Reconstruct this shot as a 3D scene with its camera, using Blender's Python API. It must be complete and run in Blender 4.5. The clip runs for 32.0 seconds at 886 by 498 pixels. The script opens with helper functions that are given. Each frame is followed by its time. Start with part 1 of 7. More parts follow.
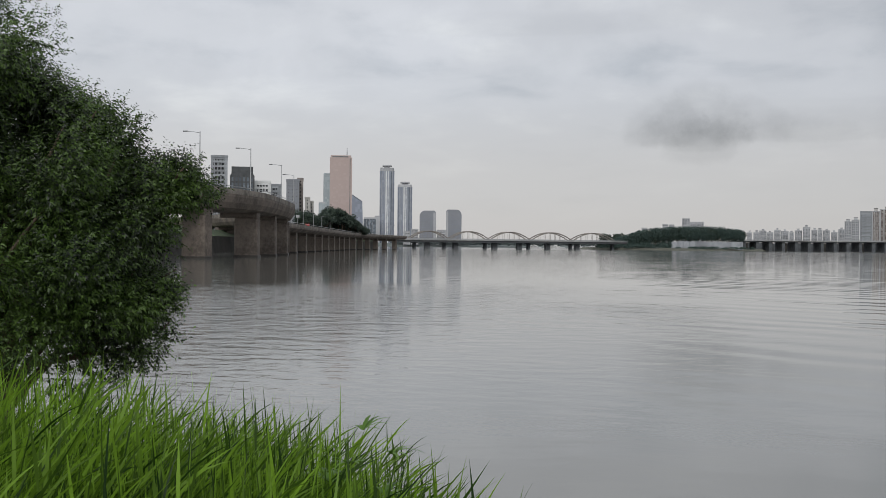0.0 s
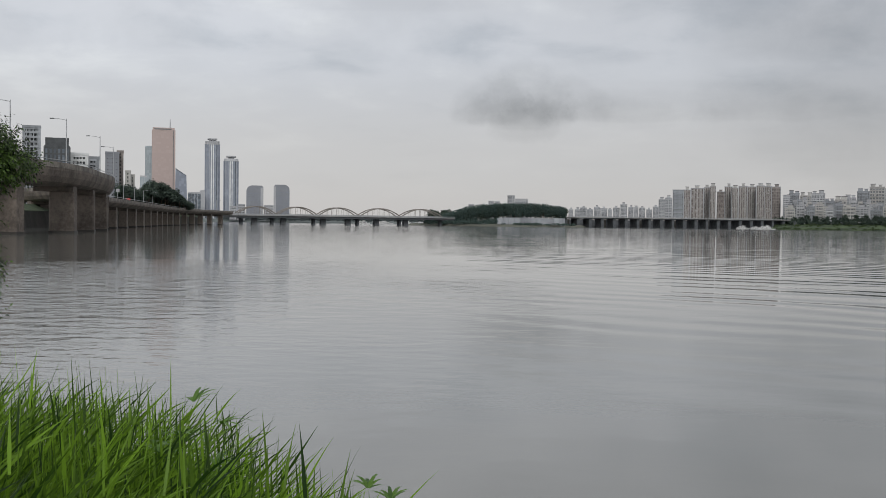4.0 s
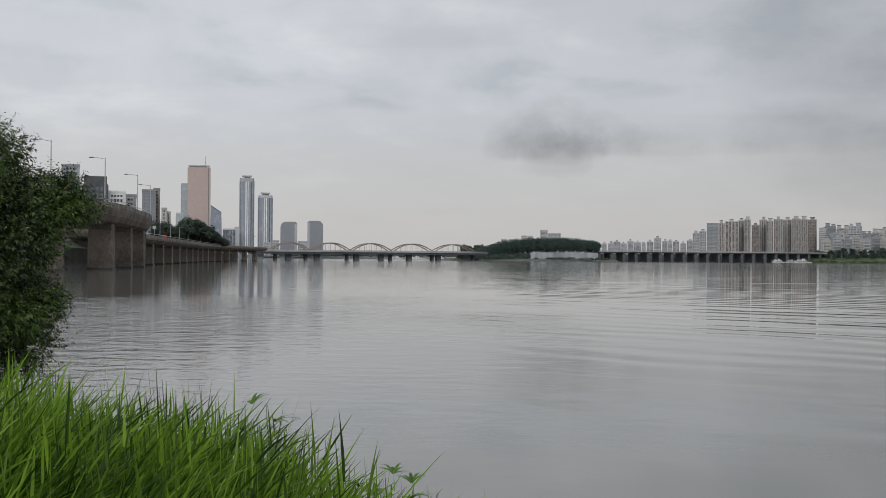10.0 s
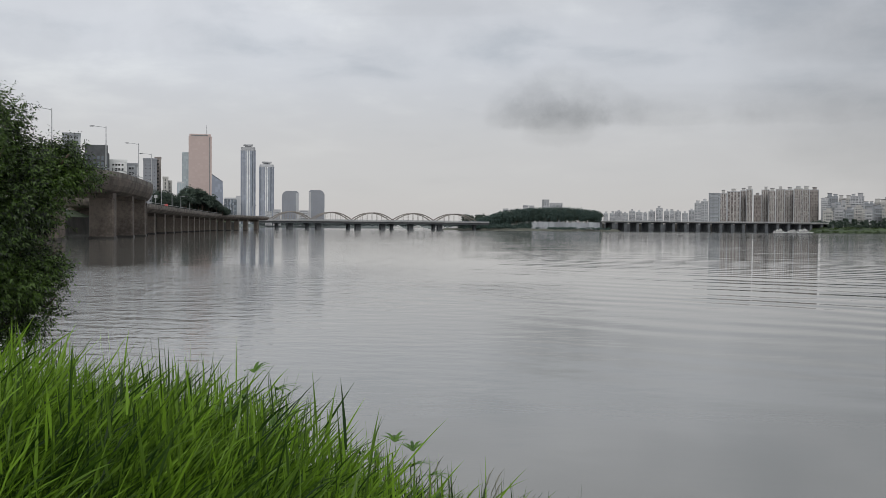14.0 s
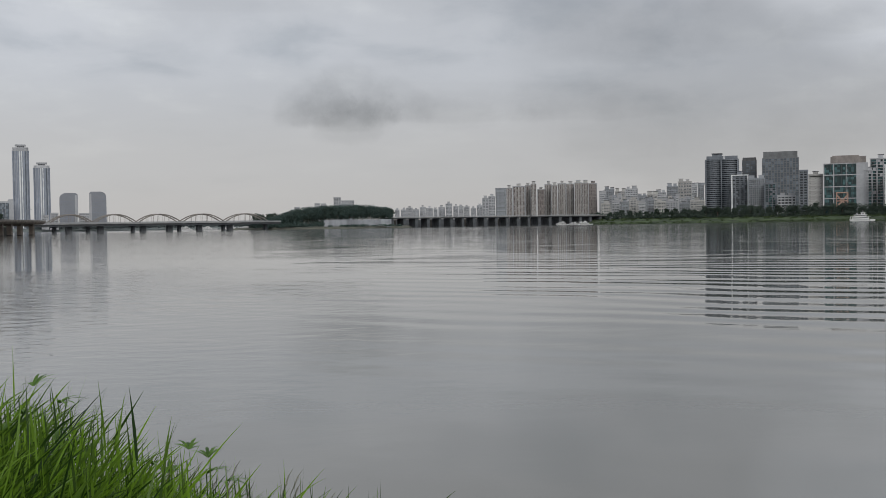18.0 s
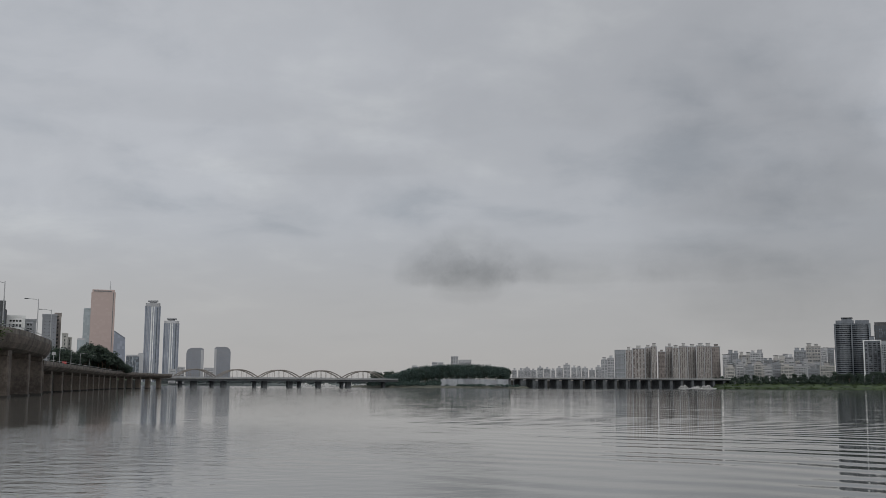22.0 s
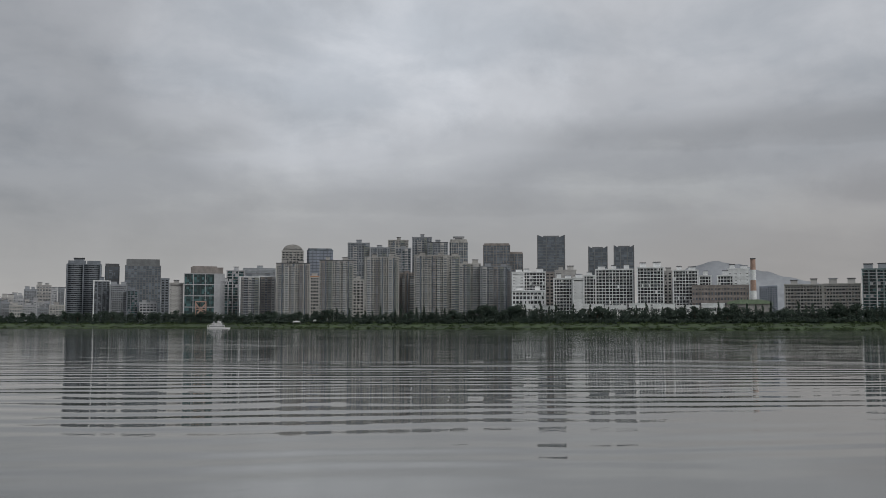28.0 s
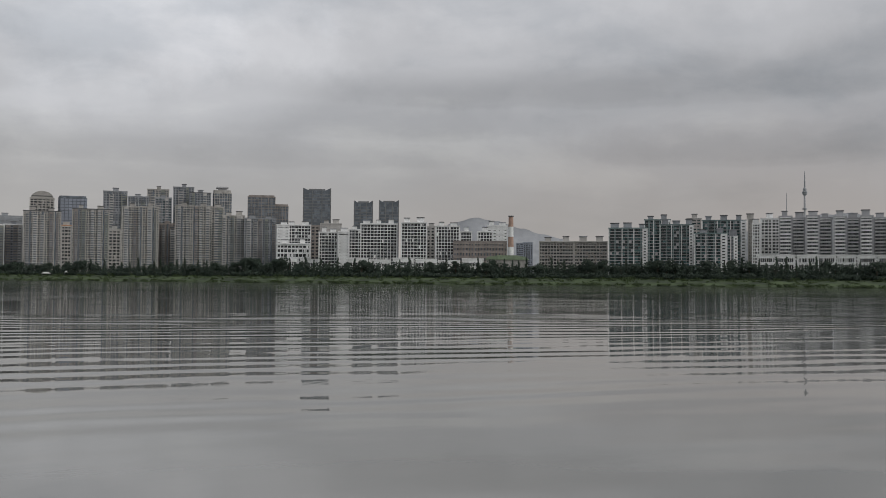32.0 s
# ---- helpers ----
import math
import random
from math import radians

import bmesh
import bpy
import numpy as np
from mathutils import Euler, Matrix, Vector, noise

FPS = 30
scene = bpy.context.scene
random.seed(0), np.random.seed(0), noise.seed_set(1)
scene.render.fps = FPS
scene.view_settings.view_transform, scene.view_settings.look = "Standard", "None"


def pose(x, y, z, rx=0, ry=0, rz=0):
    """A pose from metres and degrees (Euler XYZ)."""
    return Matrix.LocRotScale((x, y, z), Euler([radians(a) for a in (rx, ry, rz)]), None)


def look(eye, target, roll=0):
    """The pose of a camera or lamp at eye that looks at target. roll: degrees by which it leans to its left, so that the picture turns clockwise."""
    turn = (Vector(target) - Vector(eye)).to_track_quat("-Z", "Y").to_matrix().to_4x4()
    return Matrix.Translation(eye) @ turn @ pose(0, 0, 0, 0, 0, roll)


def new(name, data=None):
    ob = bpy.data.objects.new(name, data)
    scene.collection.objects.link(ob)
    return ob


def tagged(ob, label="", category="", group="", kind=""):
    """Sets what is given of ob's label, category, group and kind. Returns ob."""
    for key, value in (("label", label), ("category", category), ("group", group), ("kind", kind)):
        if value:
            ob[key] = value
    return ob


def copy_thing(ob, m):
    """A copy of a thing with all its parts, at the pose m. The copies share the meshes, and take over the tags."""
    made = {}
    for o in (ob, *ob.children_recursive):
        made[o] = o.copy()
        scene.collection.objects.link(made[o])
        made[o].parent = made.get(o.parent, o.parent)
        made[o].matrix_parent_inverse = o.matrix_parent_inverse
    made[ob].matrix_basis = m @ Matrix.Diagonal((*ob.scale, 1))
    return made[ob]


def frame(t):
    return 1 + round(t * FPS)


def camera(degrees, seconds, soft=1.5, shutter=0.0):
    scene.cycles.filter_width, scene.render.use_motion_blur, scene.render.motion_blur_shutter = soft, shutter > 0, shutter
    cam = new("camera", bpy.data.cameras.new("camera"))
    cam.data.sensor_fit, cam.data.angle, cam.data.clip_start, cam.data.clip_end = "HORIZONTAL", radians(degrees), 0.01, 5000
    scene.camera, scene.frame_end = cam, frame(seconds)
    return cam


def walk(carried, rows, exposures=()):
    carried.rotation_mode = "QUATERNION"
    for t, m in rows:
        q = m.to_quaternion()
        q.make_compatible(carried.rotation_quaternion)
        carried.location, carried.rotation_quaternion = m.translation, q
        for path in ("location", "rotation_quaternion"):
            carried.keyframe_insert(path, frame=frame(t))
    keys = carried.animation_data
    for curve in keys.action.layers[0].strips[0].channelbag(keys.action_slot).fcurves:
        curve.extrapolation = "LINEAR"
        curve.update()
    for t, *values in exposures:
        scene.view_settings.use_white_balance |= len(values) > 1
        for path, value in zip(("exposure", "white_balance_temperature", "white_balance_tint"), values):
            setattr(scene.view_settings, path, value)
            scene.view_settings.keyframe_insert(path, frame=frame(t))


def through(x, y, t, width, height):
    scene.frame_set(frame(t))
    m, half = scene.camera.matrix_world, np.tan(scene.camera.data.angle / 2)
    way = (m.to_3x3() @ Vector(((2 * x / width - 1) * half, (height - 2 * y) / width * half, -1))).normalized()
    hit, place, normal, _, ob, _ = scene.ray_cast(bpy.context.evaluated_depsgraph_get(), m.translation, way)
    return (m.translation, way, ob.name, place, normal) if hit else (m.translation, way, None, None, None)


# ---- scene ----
# Bearings run clockwise in degrees from +y, the way across the river; the eye stands on the grassy bank.
EYE = (0.0, 0.0, 3.0)
cam = camera(46.14, 32.0, soft=0.75)


def aim(t, bearing, rise, roll):
    """The pose for a bearing, a rise over the horizon and a roll, in degrees; the walk begins a pace nearer the water."""
    turn = Euler((radians(90 + rise), 0, radians(-bearing))).to_matrix().to_4x4()
    return Matrix.Translation(Vector(EYE) + (Vector((-0.23, 1.28, 0.0)) if t < 4 else Vector())) @ turn @ pose(0, 0, 0, 0, 0, roll)


PATH = (
    (0, -13.02, -0.19, 0.51),
    (0.5, -10.90, 0.25, 0.55),
    (1, -9.74, 0.45, 0.51),
    (1.5, -8.67, 0.38, 0.52),
    (2, -7.38, 0.15, 0.57),
    (2.5, -6.19, -0.12, 0.51),
    (3, -4.82, -0.72, 0.54),
    (3.5, -3.98, -1.13, 0.60),
    (5.5, -1.48, -1.85, 0.66),
    (6, 0.28, -1.82, 0.69),
    (6.5, 1.15, -1.74, 1.11),
    (7, 1.52, -1.44, 1.00),
    (7.5, 1.14, -1.22, 1.02),
    (8, -0.47, -1.00, 1.04),
    (8.5, -2.68, -0.66, 0.96),
    (9, -4.47, -0.32, 0.69),
    (9.5, -5.28, 0.02, 0.49),
    (10, -5.43, 0.49, 0.36),
    (10.5, -5.54, 0.74, 0.39),
    (11, -5.50, 0.85, 0.38),
    (11.5, -5.41, 0.76, 0.38),
    (12, -5.29, 0.57, 0.45),
    (12.5, -5.16, 0.12, 0.46),
    (13, -5.20, -0.04, 0.49),
    (13.5, -5.51, -0.69, 0.48),
    (15.5, -4.85, -1.58, 0.30),
    (16, -3.10, -1.67, 0.23),
    (16.5, -0.97, -1.74, -0.09),
    (17, 2.20, -1.68, -0.59),
    (17.5, 4.12, -1.55, -0.76),
    (18, 5.87, -1.36, -0.88),
    (18.5, 6.71, -0.92, -0.98),
    (19, 7.72, 0.45, -0.98),
    (19.5, 8.02, 1.86, -0.92),
    (20, 7.87, 2.86, -0.76),
    (20.5, 7.39, 4.37, -0.68),
    (21, 4.54, 5.62, -0.30),
    (21.5, 1.84, 6.47, 0.07),
    (22, -0.55, 7.46, 0.27),
    (22.5, -1.60, 7.58, 0.34),
    (23, -1.67, 7.47, 0.33),
    (23.5, -1.08, 7.36, 0.23),
    (24, 0.83, 7.10, 0.06),
    (24.5, 3.59, 6.80, 0.13),
    (26.5, 23.46, 5.38, 0.39),
    (27, 30.20, 5.23, 0.12),
    (27.5, 35.41, 4.81, 0.09),
    (28, 39.98, 4.26, 0.07),
    (28.5, 43.90, 4.07, 0.24),
    (29, 45.86, 3.75, 0.43),
    (29.5, 47.09, 3.58, 0.64),
    (30, 48.50, 3.43, 0.64),
    (30.5, 49.67, 3.14, 0.58),
    (31, 50.55, 2.64, 0.53),
    (31.5, 51.65, 2.23, 0.43),
    (32, 52.87, 1.76, 0.47),
)
EXPOSURES = ((0, 0.12, 6450, 9), (5.5, 0.08, 6450, 9), (7, -0.06, 6450, 9), (8, -0.04, 6450, 9), (9, 0.02, 6460, 9), (11, 0.05, 6460, 9), (13, 0.12, 6450, 9), (16, 0.1, 6430, 9), (17, 0.04, 6430, 9), (18, -0.05, 6430, 9), (19, -0.15, 6430, 9), (20, -0.36, 6430, 9), (21, -0.34, 6430, 9), (24.5, -0.37, 6420, 9), (27, -0.58, 6390, 9), (28, -0.34, 6440, 9), (30, -0.36, 6530, 10), (31, -0.36, 6600, 10), (32, -0.2, 6650, 10))
walk(cam, [(t, aim(t, b, e, r)) for t, b, e, r in PATH], EXPOSURES)


def at(bearing, distance, z=0.0):
    """A place by bearing and distance from the eye's foot."""
    return Vector((distance * math.sin(radians(bearing)), distance * math.cos(radians(bearing)), z))


# ---- sky and sun ----
world = bpy.data.worlds.new("overcast")
scene.world = world
world.use_nodes = True


def node(tree, kind, **given):
    """A node with its input sockets (by index or name) and settings filled in."""
    n = tree.nodes.new(kind)
    for key, value in given.items():
        if key == "ins":
            for name, v in value.items():
                if isinstance(v, bpy.types.NodeSocket):
                    tree.links.new(v, n.inputs[name])
                else:
                    n.inputs[name].default_value = v
        elif key == "op":
            n.operation = value
        elif key == "dtype":
            n.data_type = value
        elif key == "blend":
            n.blend_type = value
    return n


def maths(tree, op, a, b=0.0, c=0.0):
    return node(tree, "ShaderNodeMath", op=op, ins={0: a, 1: b, 2: c}).outputs[0]


def mix(tree, fac, a, b, blend="MIX"):
    n = node(tree, "ShaderNodeMix", dtype="RGBA", blend=blend)
    for i, v in ((0, fac), (6, a), (7, b)):
        if isinstance(v, bpy.types.NodeSocket):
            tree.links.new(v, n.inputs[i])
        else:
            n.inputs[i].default_value = v if i == 0 else (*v, 1)
    return n.outputs[2]


def ramp(tree, fac, stops):
    n = node(tree, "ShaderNodeValToRGB", ins={0: fac})
    n.color_ramp.interpolation = "EASE"
    for i, (p, c) in enumerate(stops):
        e = n.color_ramp.elements[i] if i < 2 else n.color_ramp.elements.new(p)
        e.position, e.color = p, (*c, 1) if not isinstance(c, float) else (c, c, c, 1)
    return n.outputs[0]


def build_sky():
    t = world.node_tree
    t.nodes.clear()
    way = node(t, "ShaderNodeTexCoord").outputs["Generated"]
    xyz = node(t, "ShaderNodeSeparateXYZ", ins={0: way})
    x, y, z = xyz.outputs
    up = maths(t, "MAXIMUM", z, 0.0)
    # the cloud deck, a level sheet seen in perspective
    over = maths(t, "ADD", up, 0.22)
    deck = node(t, "ShaderNodeCombineXYZ", ins={0: maths(t, "DIVIDE", x, over), 1: maths(t, "DIVIDE", y, over), 2: 0.0}).outputs[0]
    big = node(t, "ShaderNodeTexNoise", ins={"Vector": deck, "Scale": 0.9, "Detail": 4.0, "Roughness": 0.45, "Distortion": 0.3}).outputs[0]
    fine = node(t, "ShaderNodeTexNoise", ins={"Vector": deck, "Scale": 3.4, "Detail": 7.0, "Roughness": 0.56, "Distortion": 0.25}).outputs[0]
    depth = maths(t, "ADD", maths(t, "MULTIPLY", big, 0.65), maths(t, "MULTIPLY", fine, 0.35))
    clouds = ramp(t, depth, ((0.34, (0.41, 0.43, 0.465)), (0.66, (0.65, 0.66, 0.675)), (0.50, (0.53, 0.54, 0.57))))
    # the pale, slightly warm band of haze over the horizon
    haze = ramp(t, up, ((0.0, 1.0), (0.16, 0.0), (0.06, 0.75)))
    pale = mix(t, haze, clouds, (0.512, 0.494, 0.488))
    # a heavier bank of cloud low over the island and trailing off to the right of it
    bearing = maths(t, "MULTIPLY", maths(t, "ARCTAN2", x, y), 180 / math.pi)
    rise = maths(t, "MULTIPLY", maths(t, "ARCSINE", z), 180 / math.pi)
    fray = maths(t, "MULTIPLY_ADD", node(t, "ShaderNodeTexNoise", ins={"Vector": way, "Scale": 9.0, "Detail": 7.0, "Roughness": 0.6}).outputs[0], 9.0, -4.5)

    def bank(b0, e0, wide, high, thick, ragged=1.0, hard=0.42):
        u = maths(t, "DIVIDE", maths(t, "SUBTRACT", bearing, b0), wide)
        v = maths(t, "DIVIDE", maths(t, "SUBTRACT", rise, e0), high)
        v = maths(t, "MAXIMUM", v, maths(t, "MULTIPLY", v, -1.9))
        r = maths(t, "ADD", maths(t, "ADD", maths(t, "MULTIPLY", u, u), maths(t, "MULTIPLY", v, v)), maths(t, "MULTIPLY", fray, ragged))
        return maths(t, "MULTIPLY", ramp(t, maths(t, "MULTIPLY", r, hard), ((0.0, 1.0), (1.0, 0.0), (0.4, 0.6))), thick)

    # (bearing, rise, half width, half height, weight, raggedness): the lump over the island, the streaks beside it, the grey shield higher up, the bright gaps
    heavy = 0.0
    for b0, e0, wide, high, thick, ragged in (
                                              (10.0, 6.2, 7.5, 1.0, 0.09, 0.6), (18.0, 9.6, 5.5, 1.6, 0.08, 0.5), (9.0, 8.2, 5.0, 0.8, -0.05, 0.6), (-8.0, 11.8, 5.5, 0.7, 0.06, 0.5), (-17.0, 14.6, 7.0, 1.0, 0.05, 0.6), (-3.0, 14.6, 9.0, 1.4, 0.04, 0.6),
                                              (19.0, 16.5, 12.0, 5.0, 0.10, 0.3), (20.0, 7.5, 8.0, 8.0, 0.15, 0.3), (67.0, 6.0, 12.0, 8.0, 0.05, 0.3), (27.0, 9.8, 2.6, 1.0, 0.08, 0.5), (40.0, 6.6, 9.0, 0.9, 0.09, 0.6),
                                              (61.0, 10.2, 12.0, 1.1, 0.12, 0.6), (50.0, 8.4, 8.0, 1.0, 0.08, 0.6), (68.0, 7.0, 7.0, 1.1, 0.10, 0.6), (52.0, 4.0, 22.0, 3.0, 0.08, 0.3),
                                              (33.0, 9.4, 3.6, 1.4, -0.14, 0.5), (1.0, 9.8, 8.5, 1.7, -0.07, 0.6), (-14.0, 9.0, 10.0, 2.6, -0.06, 0.5), (35.0, 12.5, 9.0, 7.0, -0.36, 0.3), (52.0, 16.0, 26.0, 7.0, -0.38, 0.3), (-26.0, 15.0, 18.0, 8.0, -0.12, 0.5)):
        heavy = maths(t, "ADD", heavy, bank(b0, e0, wide, high, thick, ragged))
    for b0, e0, wide, high, thick, ragged in ((-0.9, 6.4, 2.2, 1.8, 0.16, 0.4), (1.0, 6.1, 2.8, 2.8, 0.16, 0.4), (3.0, 6.4, 2.3, 1.9, 0.12, 0.5), (0.6, 5.8, 3.2, 1.2, 0.10, 0.35), (7.0, 5.8, 5.0, 1.2, 0.05, 0.7), (28.0, 9.9, 2.4, 0.9, 0.06, 0.6)):
        heavy = maths(t, "ADD", heavy, bank(b0, e0, wide, high, thick, ragged, 0.75))
    side = maths(t, "SUBTRACT", maths(t, "MULTIPLY_ADD", x, -0.14, 1.02), heavy)
    pale = mix(t, 1.0, pale, node(t, "ShaderNodeCombineXYZ", ins={0: side, 1: side, 2: side}).outputs[0], "MULTIPLY")
    rosy = bank(72.0, 2.5, 15.0, 5.0, 0.28, 0.25)
    pale = mix(t, 1.0, pale, mix(t, rosy, (1.0, 1.0, 1.0), (1.13, 1.0, 0.94)), "MULTIPLY")
    sky = node(t, "ShaderNodeTexSky")
    sky.sky_type, sky.sun_disc = "NISHITA", False
    sky.sun_elevation, sky.sun_rotation = radians(38), radians(172)
    clear = node(t, "ShaderNodeVectorMath", op="SCALE", ins={0: sky.outputs[0], "Scale": 0.08}).outputs[0]
    out = node(t, "ShaderNodeBackground", ins={0: mix(t, 0.93, clear, pale), 1: 1.0}).outputs[0]
    t.links.new(out, node(t, "ShaderNodeOutputWorld").inputs[0])


build_sky()
sun = new("sun", bpy.data.lights.new("sun", "SUN"))
sun.data.energy, sun.data.angle, sun.data.color = 1.5, radians(30), (1.0, 0.98, 0.95)
sun.matrix_world = look((0, 0, 500), Vector((0, 0, 500)) - at(172, 394, 308))


# ---- materials ----
def material(name, base, rough=0.7, metal=0.0, vary=0.15, scale=1.0, fine=8.0, bump=0.0, bump_scale=20.0, spread=0.0, dark=None, cells=0.0):
    """A surface with broad and fine variation at real size. spread: how much whole objects differ; dark: a second colour in patches."""
    m = bpy.data.materials.new(name)
    m.use_nodes = True
    t = m.node_tree
    b = t.nodes["Principled BSDF"]
    where = node(t, "ShaderNodeTexCoord").outputs["Object"]
    broad = node(t, "ShaderNodeTexNoise", ins={"Vector": where, "Scale": 1.0 / scale, "Detail": 4.0}).outputs[0]
    grain = node(t, "ShaderNodeTexNoise", ins={"Vector": where, "Scale": fine / scale, "Detail": 5.0, "Roughness": 0.65}).outputs[0]
    blend = maths(t, "ADD", maths(t, "MULTIPLY", broad, 0.6), maths(t, "MULTIPLY", grain, 0.4))
    lo = dark if dark else tuple(c * (1 - vary * 1.6) for c in base)
    hi = tuple(min(1.0, c * (1 + vary)) for c in base)
    colour = mix(t, ramp(t, blend, ((0.35, 0.0), (0.65, 1.0))), lo, hi)
    if spread:
        r = node(t, "ShaderNodeObjectInfo").outputs["Random"]
        s = maths(t, "MULTIPLY_ADD", r, 2 * spread, 1 - spread)
        colour = mix(t, 1.0, colour, node(t, "ShaderNodeCombineXYZ", ins={0: s, 1: s, 2: s}).outputs[0], "MULTIPLY")
    if cells:
        at_ = node(t, "ShaderNodeSeparateXYZ", ins={0: where}).outputs
        grid = node(t, "ShaderNodeCombineXYZ", ins={i: maths(t, "FLOOR", maths(t, "DIVIDE", at_[i], k)) for i, k in ((0, 2.6), (1, 40.0), (2, 2.9))}).outputs[0]
        column = node(t, "ShaderNodeCombineXYZ", ins={0: maths(t, "FLOOR", maths(t, "DIVIDE", at_[0], 5.2)), 1: 0.0, 2: maths(t, "FLOOR", maths(t, "DIVIDE", at_[2], 23.0))}).outputs[0]
        s = maths(t, "ADD", maths(t, "MULTIPLY", node(t, "ShaderNodeTexWhiteNoise", ins={0: grid}).outputs[0], cells), maths(t, "MULTIPLY", node(t, "ShaderNodeTexWhiteNoise", ins={0: column}).outputs[0], cells))
        s = maths(t, "ADD", s, 1.0 - cells)
        colour = mix(t, 1.0, colour, node(t, "ShaderNodeCombineXYZ", ins={0: s, 1: s, 2: s}).outputs[0], "MULTIPLY")
    t.links.new(colour, b.inputs["Base Color"])
    b.inputs["Metallic"].default_value = metal
    t.links.new(maths(t, "MULTIPLY_ADD", grain, 0.2, rough - 0.1), b.inputs["Roughness"])
    if bump:
        n = node(t, "ShaderNodeTexNoise", ins={"Vector": where, "Scale": bump_scale, "Detail": 4.0}).outputs[0]
        t.links.new(node(t, "ShaderNodeBump", ins={"Strength": bump, "Distance": 0.02, "Height": n}).outputs[0], b.inputs["Normal"])
    return m


def glazing(name, base, rough=0.12, cell=3.0, floor_height=2.9, vary=0.5):
    """Window glass with blinds and dark rooms behind, cell by cell."""
    m = bpy.data.materials.new(name)
    m.use_nodes = True
    t = m.node_tree
    b = t.nodes["Principled BSDF"]
    where = node(t, "ShaderNodeSeparateXYZ", ins={0: node(t, "ShaderNodeTexCoord").outputs["Object"]}).outputs
    cells = node(t, "ShaderNodeCombineXYZ", ins={i: maths(t, "FLOOR", maths(t, "DIVIDE", where[i], s)) for i, s in ((0, cell), (1, cell), (2, floor_height))}).outputs[0]
    w = node(t, "ShaderNodeTexWhiteNoise", ins={0: cells}).outputs[0]
    lit = ramp(t, w, ((0.45, 0.0), (1.0, 1.0)))
    t.links.new(mix(t, lit, tuple(c * (1 - vary) for c in base), tuple(min(1.0, c * (1 + 1.6 * vary)) for c in base)), b.inputs["Base Color"])
    t.links.new(maths(t, "MULTIPLY_ADD", w, 0.15, rough), b.inputs["Roughness"])
    return m


def water_material():
    m = bpy.data.materials.new("river_water")
    m.use_nodes = True
    t = m.node_tree
    b = t.nodes["Principled BSDF"]
    where = node(t, "ShaderNodeTexCoord").outputs["Object"]
    silt = node(t, "ShaderNodeTexNoise", ins={"Vector": where, "Scale": 0.012, "Detail": 4.0}).outputs[0]
    t.links.new(mix(t, ramp(t, silt, ((0.3, 0.0), (0.7, 1.0))), (0.112, 0.117, 0.110), (0.146, 0.149, 0.141)), b.inputs["Base Color"])
    px, py, _ = node(t, "ShaderNodeSeparateXYZ", ins={0: where}).outputs
    # the base colour grows paler towards the near bank
    offshore = maths(t, "ADD", maths(t, "MULTIPLY_ADD", px, 0.532, -1.6), maths(t, "MULTIPLY_ADD", py, 0.846, -4.2))
    shore_fade = node(t, "ShaderNodeMapRange", ins={0: maths(t, "MULTIPLY_ADD", silt, 8.0, offshore), 1: 2.0, 2: 42.0, 3: 0.9, 4: 0.0}).outputs[0]
    deep = b.inputs["Base Color"].links[0].from_socket
    t.links.new(mix(t, shore_fade, deep, (0.225, 0.222, 0.205)), b.inputs["Base Color"])
    b.inputs["IOR"].default_value = 1.33
    # far out the wavelets are too fine to be told apart
    span = node(t, "ShaderNodeVectorMath", op="LENGTH", ins={0: where}).outputs["Value"]
    t.links.new(node(t, "ShaderNodeMapRange", ins={0: span, 1: 150.0, 2: 900.0, 3: 0.03, 4: 0.08}).outputs[0], b.inputs["Roughness"])
    # heights in metres: a train of low swells from across the river, short ripples, and calm and ruffled patches
    x, y, z = node(t, "ShaderNodeSeparateXYZ", ins={0: where}).outputs
    bend = node(t, "ShaderNodeTexNoise", ins={"Vector": where, "Scale": 0.028, "Detail": 2.0}).outputs[0]
    run = maths(t, "ADD", maths(t, "MULTIPLY", x, math.sin(radians(36))), maths(t, "MULTIPLY", y, math.cos(radians(36))))
    cross = node(t, "ShaderNodeTexNoise", ins={"Vector": where, "Scale": 0.09, "Detail": 2.0}).outputs[0]
    phase = maths(t, "MULTIPLY_ADD", run, math.tau / 3.1, maths(t, "MULTIPLY_ADD", cross, 6.0, maths(t, "MULTIPLY", bend, 18.0)))
    run2 = maths(t, "ADD", maths(t, "MULTIPLY", x, math.sin(radians(31))), maths(t, "MULTIPLY", y, math.cos(radians(31))))
    second = maths(t, "SINE", maths(t, "MULTIPLY_ADD", run2, math.tau / 2.4, maths(t, "MULTIPLY", cross, 9.0)))
    swell = maths(t, "MULTIPLY_ADD", second, 0.35, maths(t, "MULTIPLY", maths(t, "SINE", phase), ramp(t, cross, ((0.30, 0.25), (0.62, 1.0)))))
    patch = node(t, "ShaderNodeTexNoise", ins={"Vector": where, "Scale": 0.016, "Detail": 3.0}).outputs[0]
    reach = node(t, "ShaderNodeMapRange", ins={0: maths(t, "DIVIDE", x, maths(t, "MAXIMUM", y, 5.0)), 1: -0.05, 2: 0.5, 3: 0.22, 4: 1.0}).outputs[0]
    train = maths(t, "MULTIPLY", ramp(t, patch, ((0.36, 0.25), (0.60, 1.0))), reach)
    train = maths(t, "MULTIPLY", train, node(t, "ShaderNodeMapRange", ins={0: span, 1: 70.0, 2: 300.0, 3: 1.0, 4: 0.45}).outputs[0])
    turned = node(t, "ShaderNodeMapping", ins={"Vector": where, "Rotation": (0, 0, radians(18)), "Scale": (0.7, 1.0, 1.0)}).outputs[0]
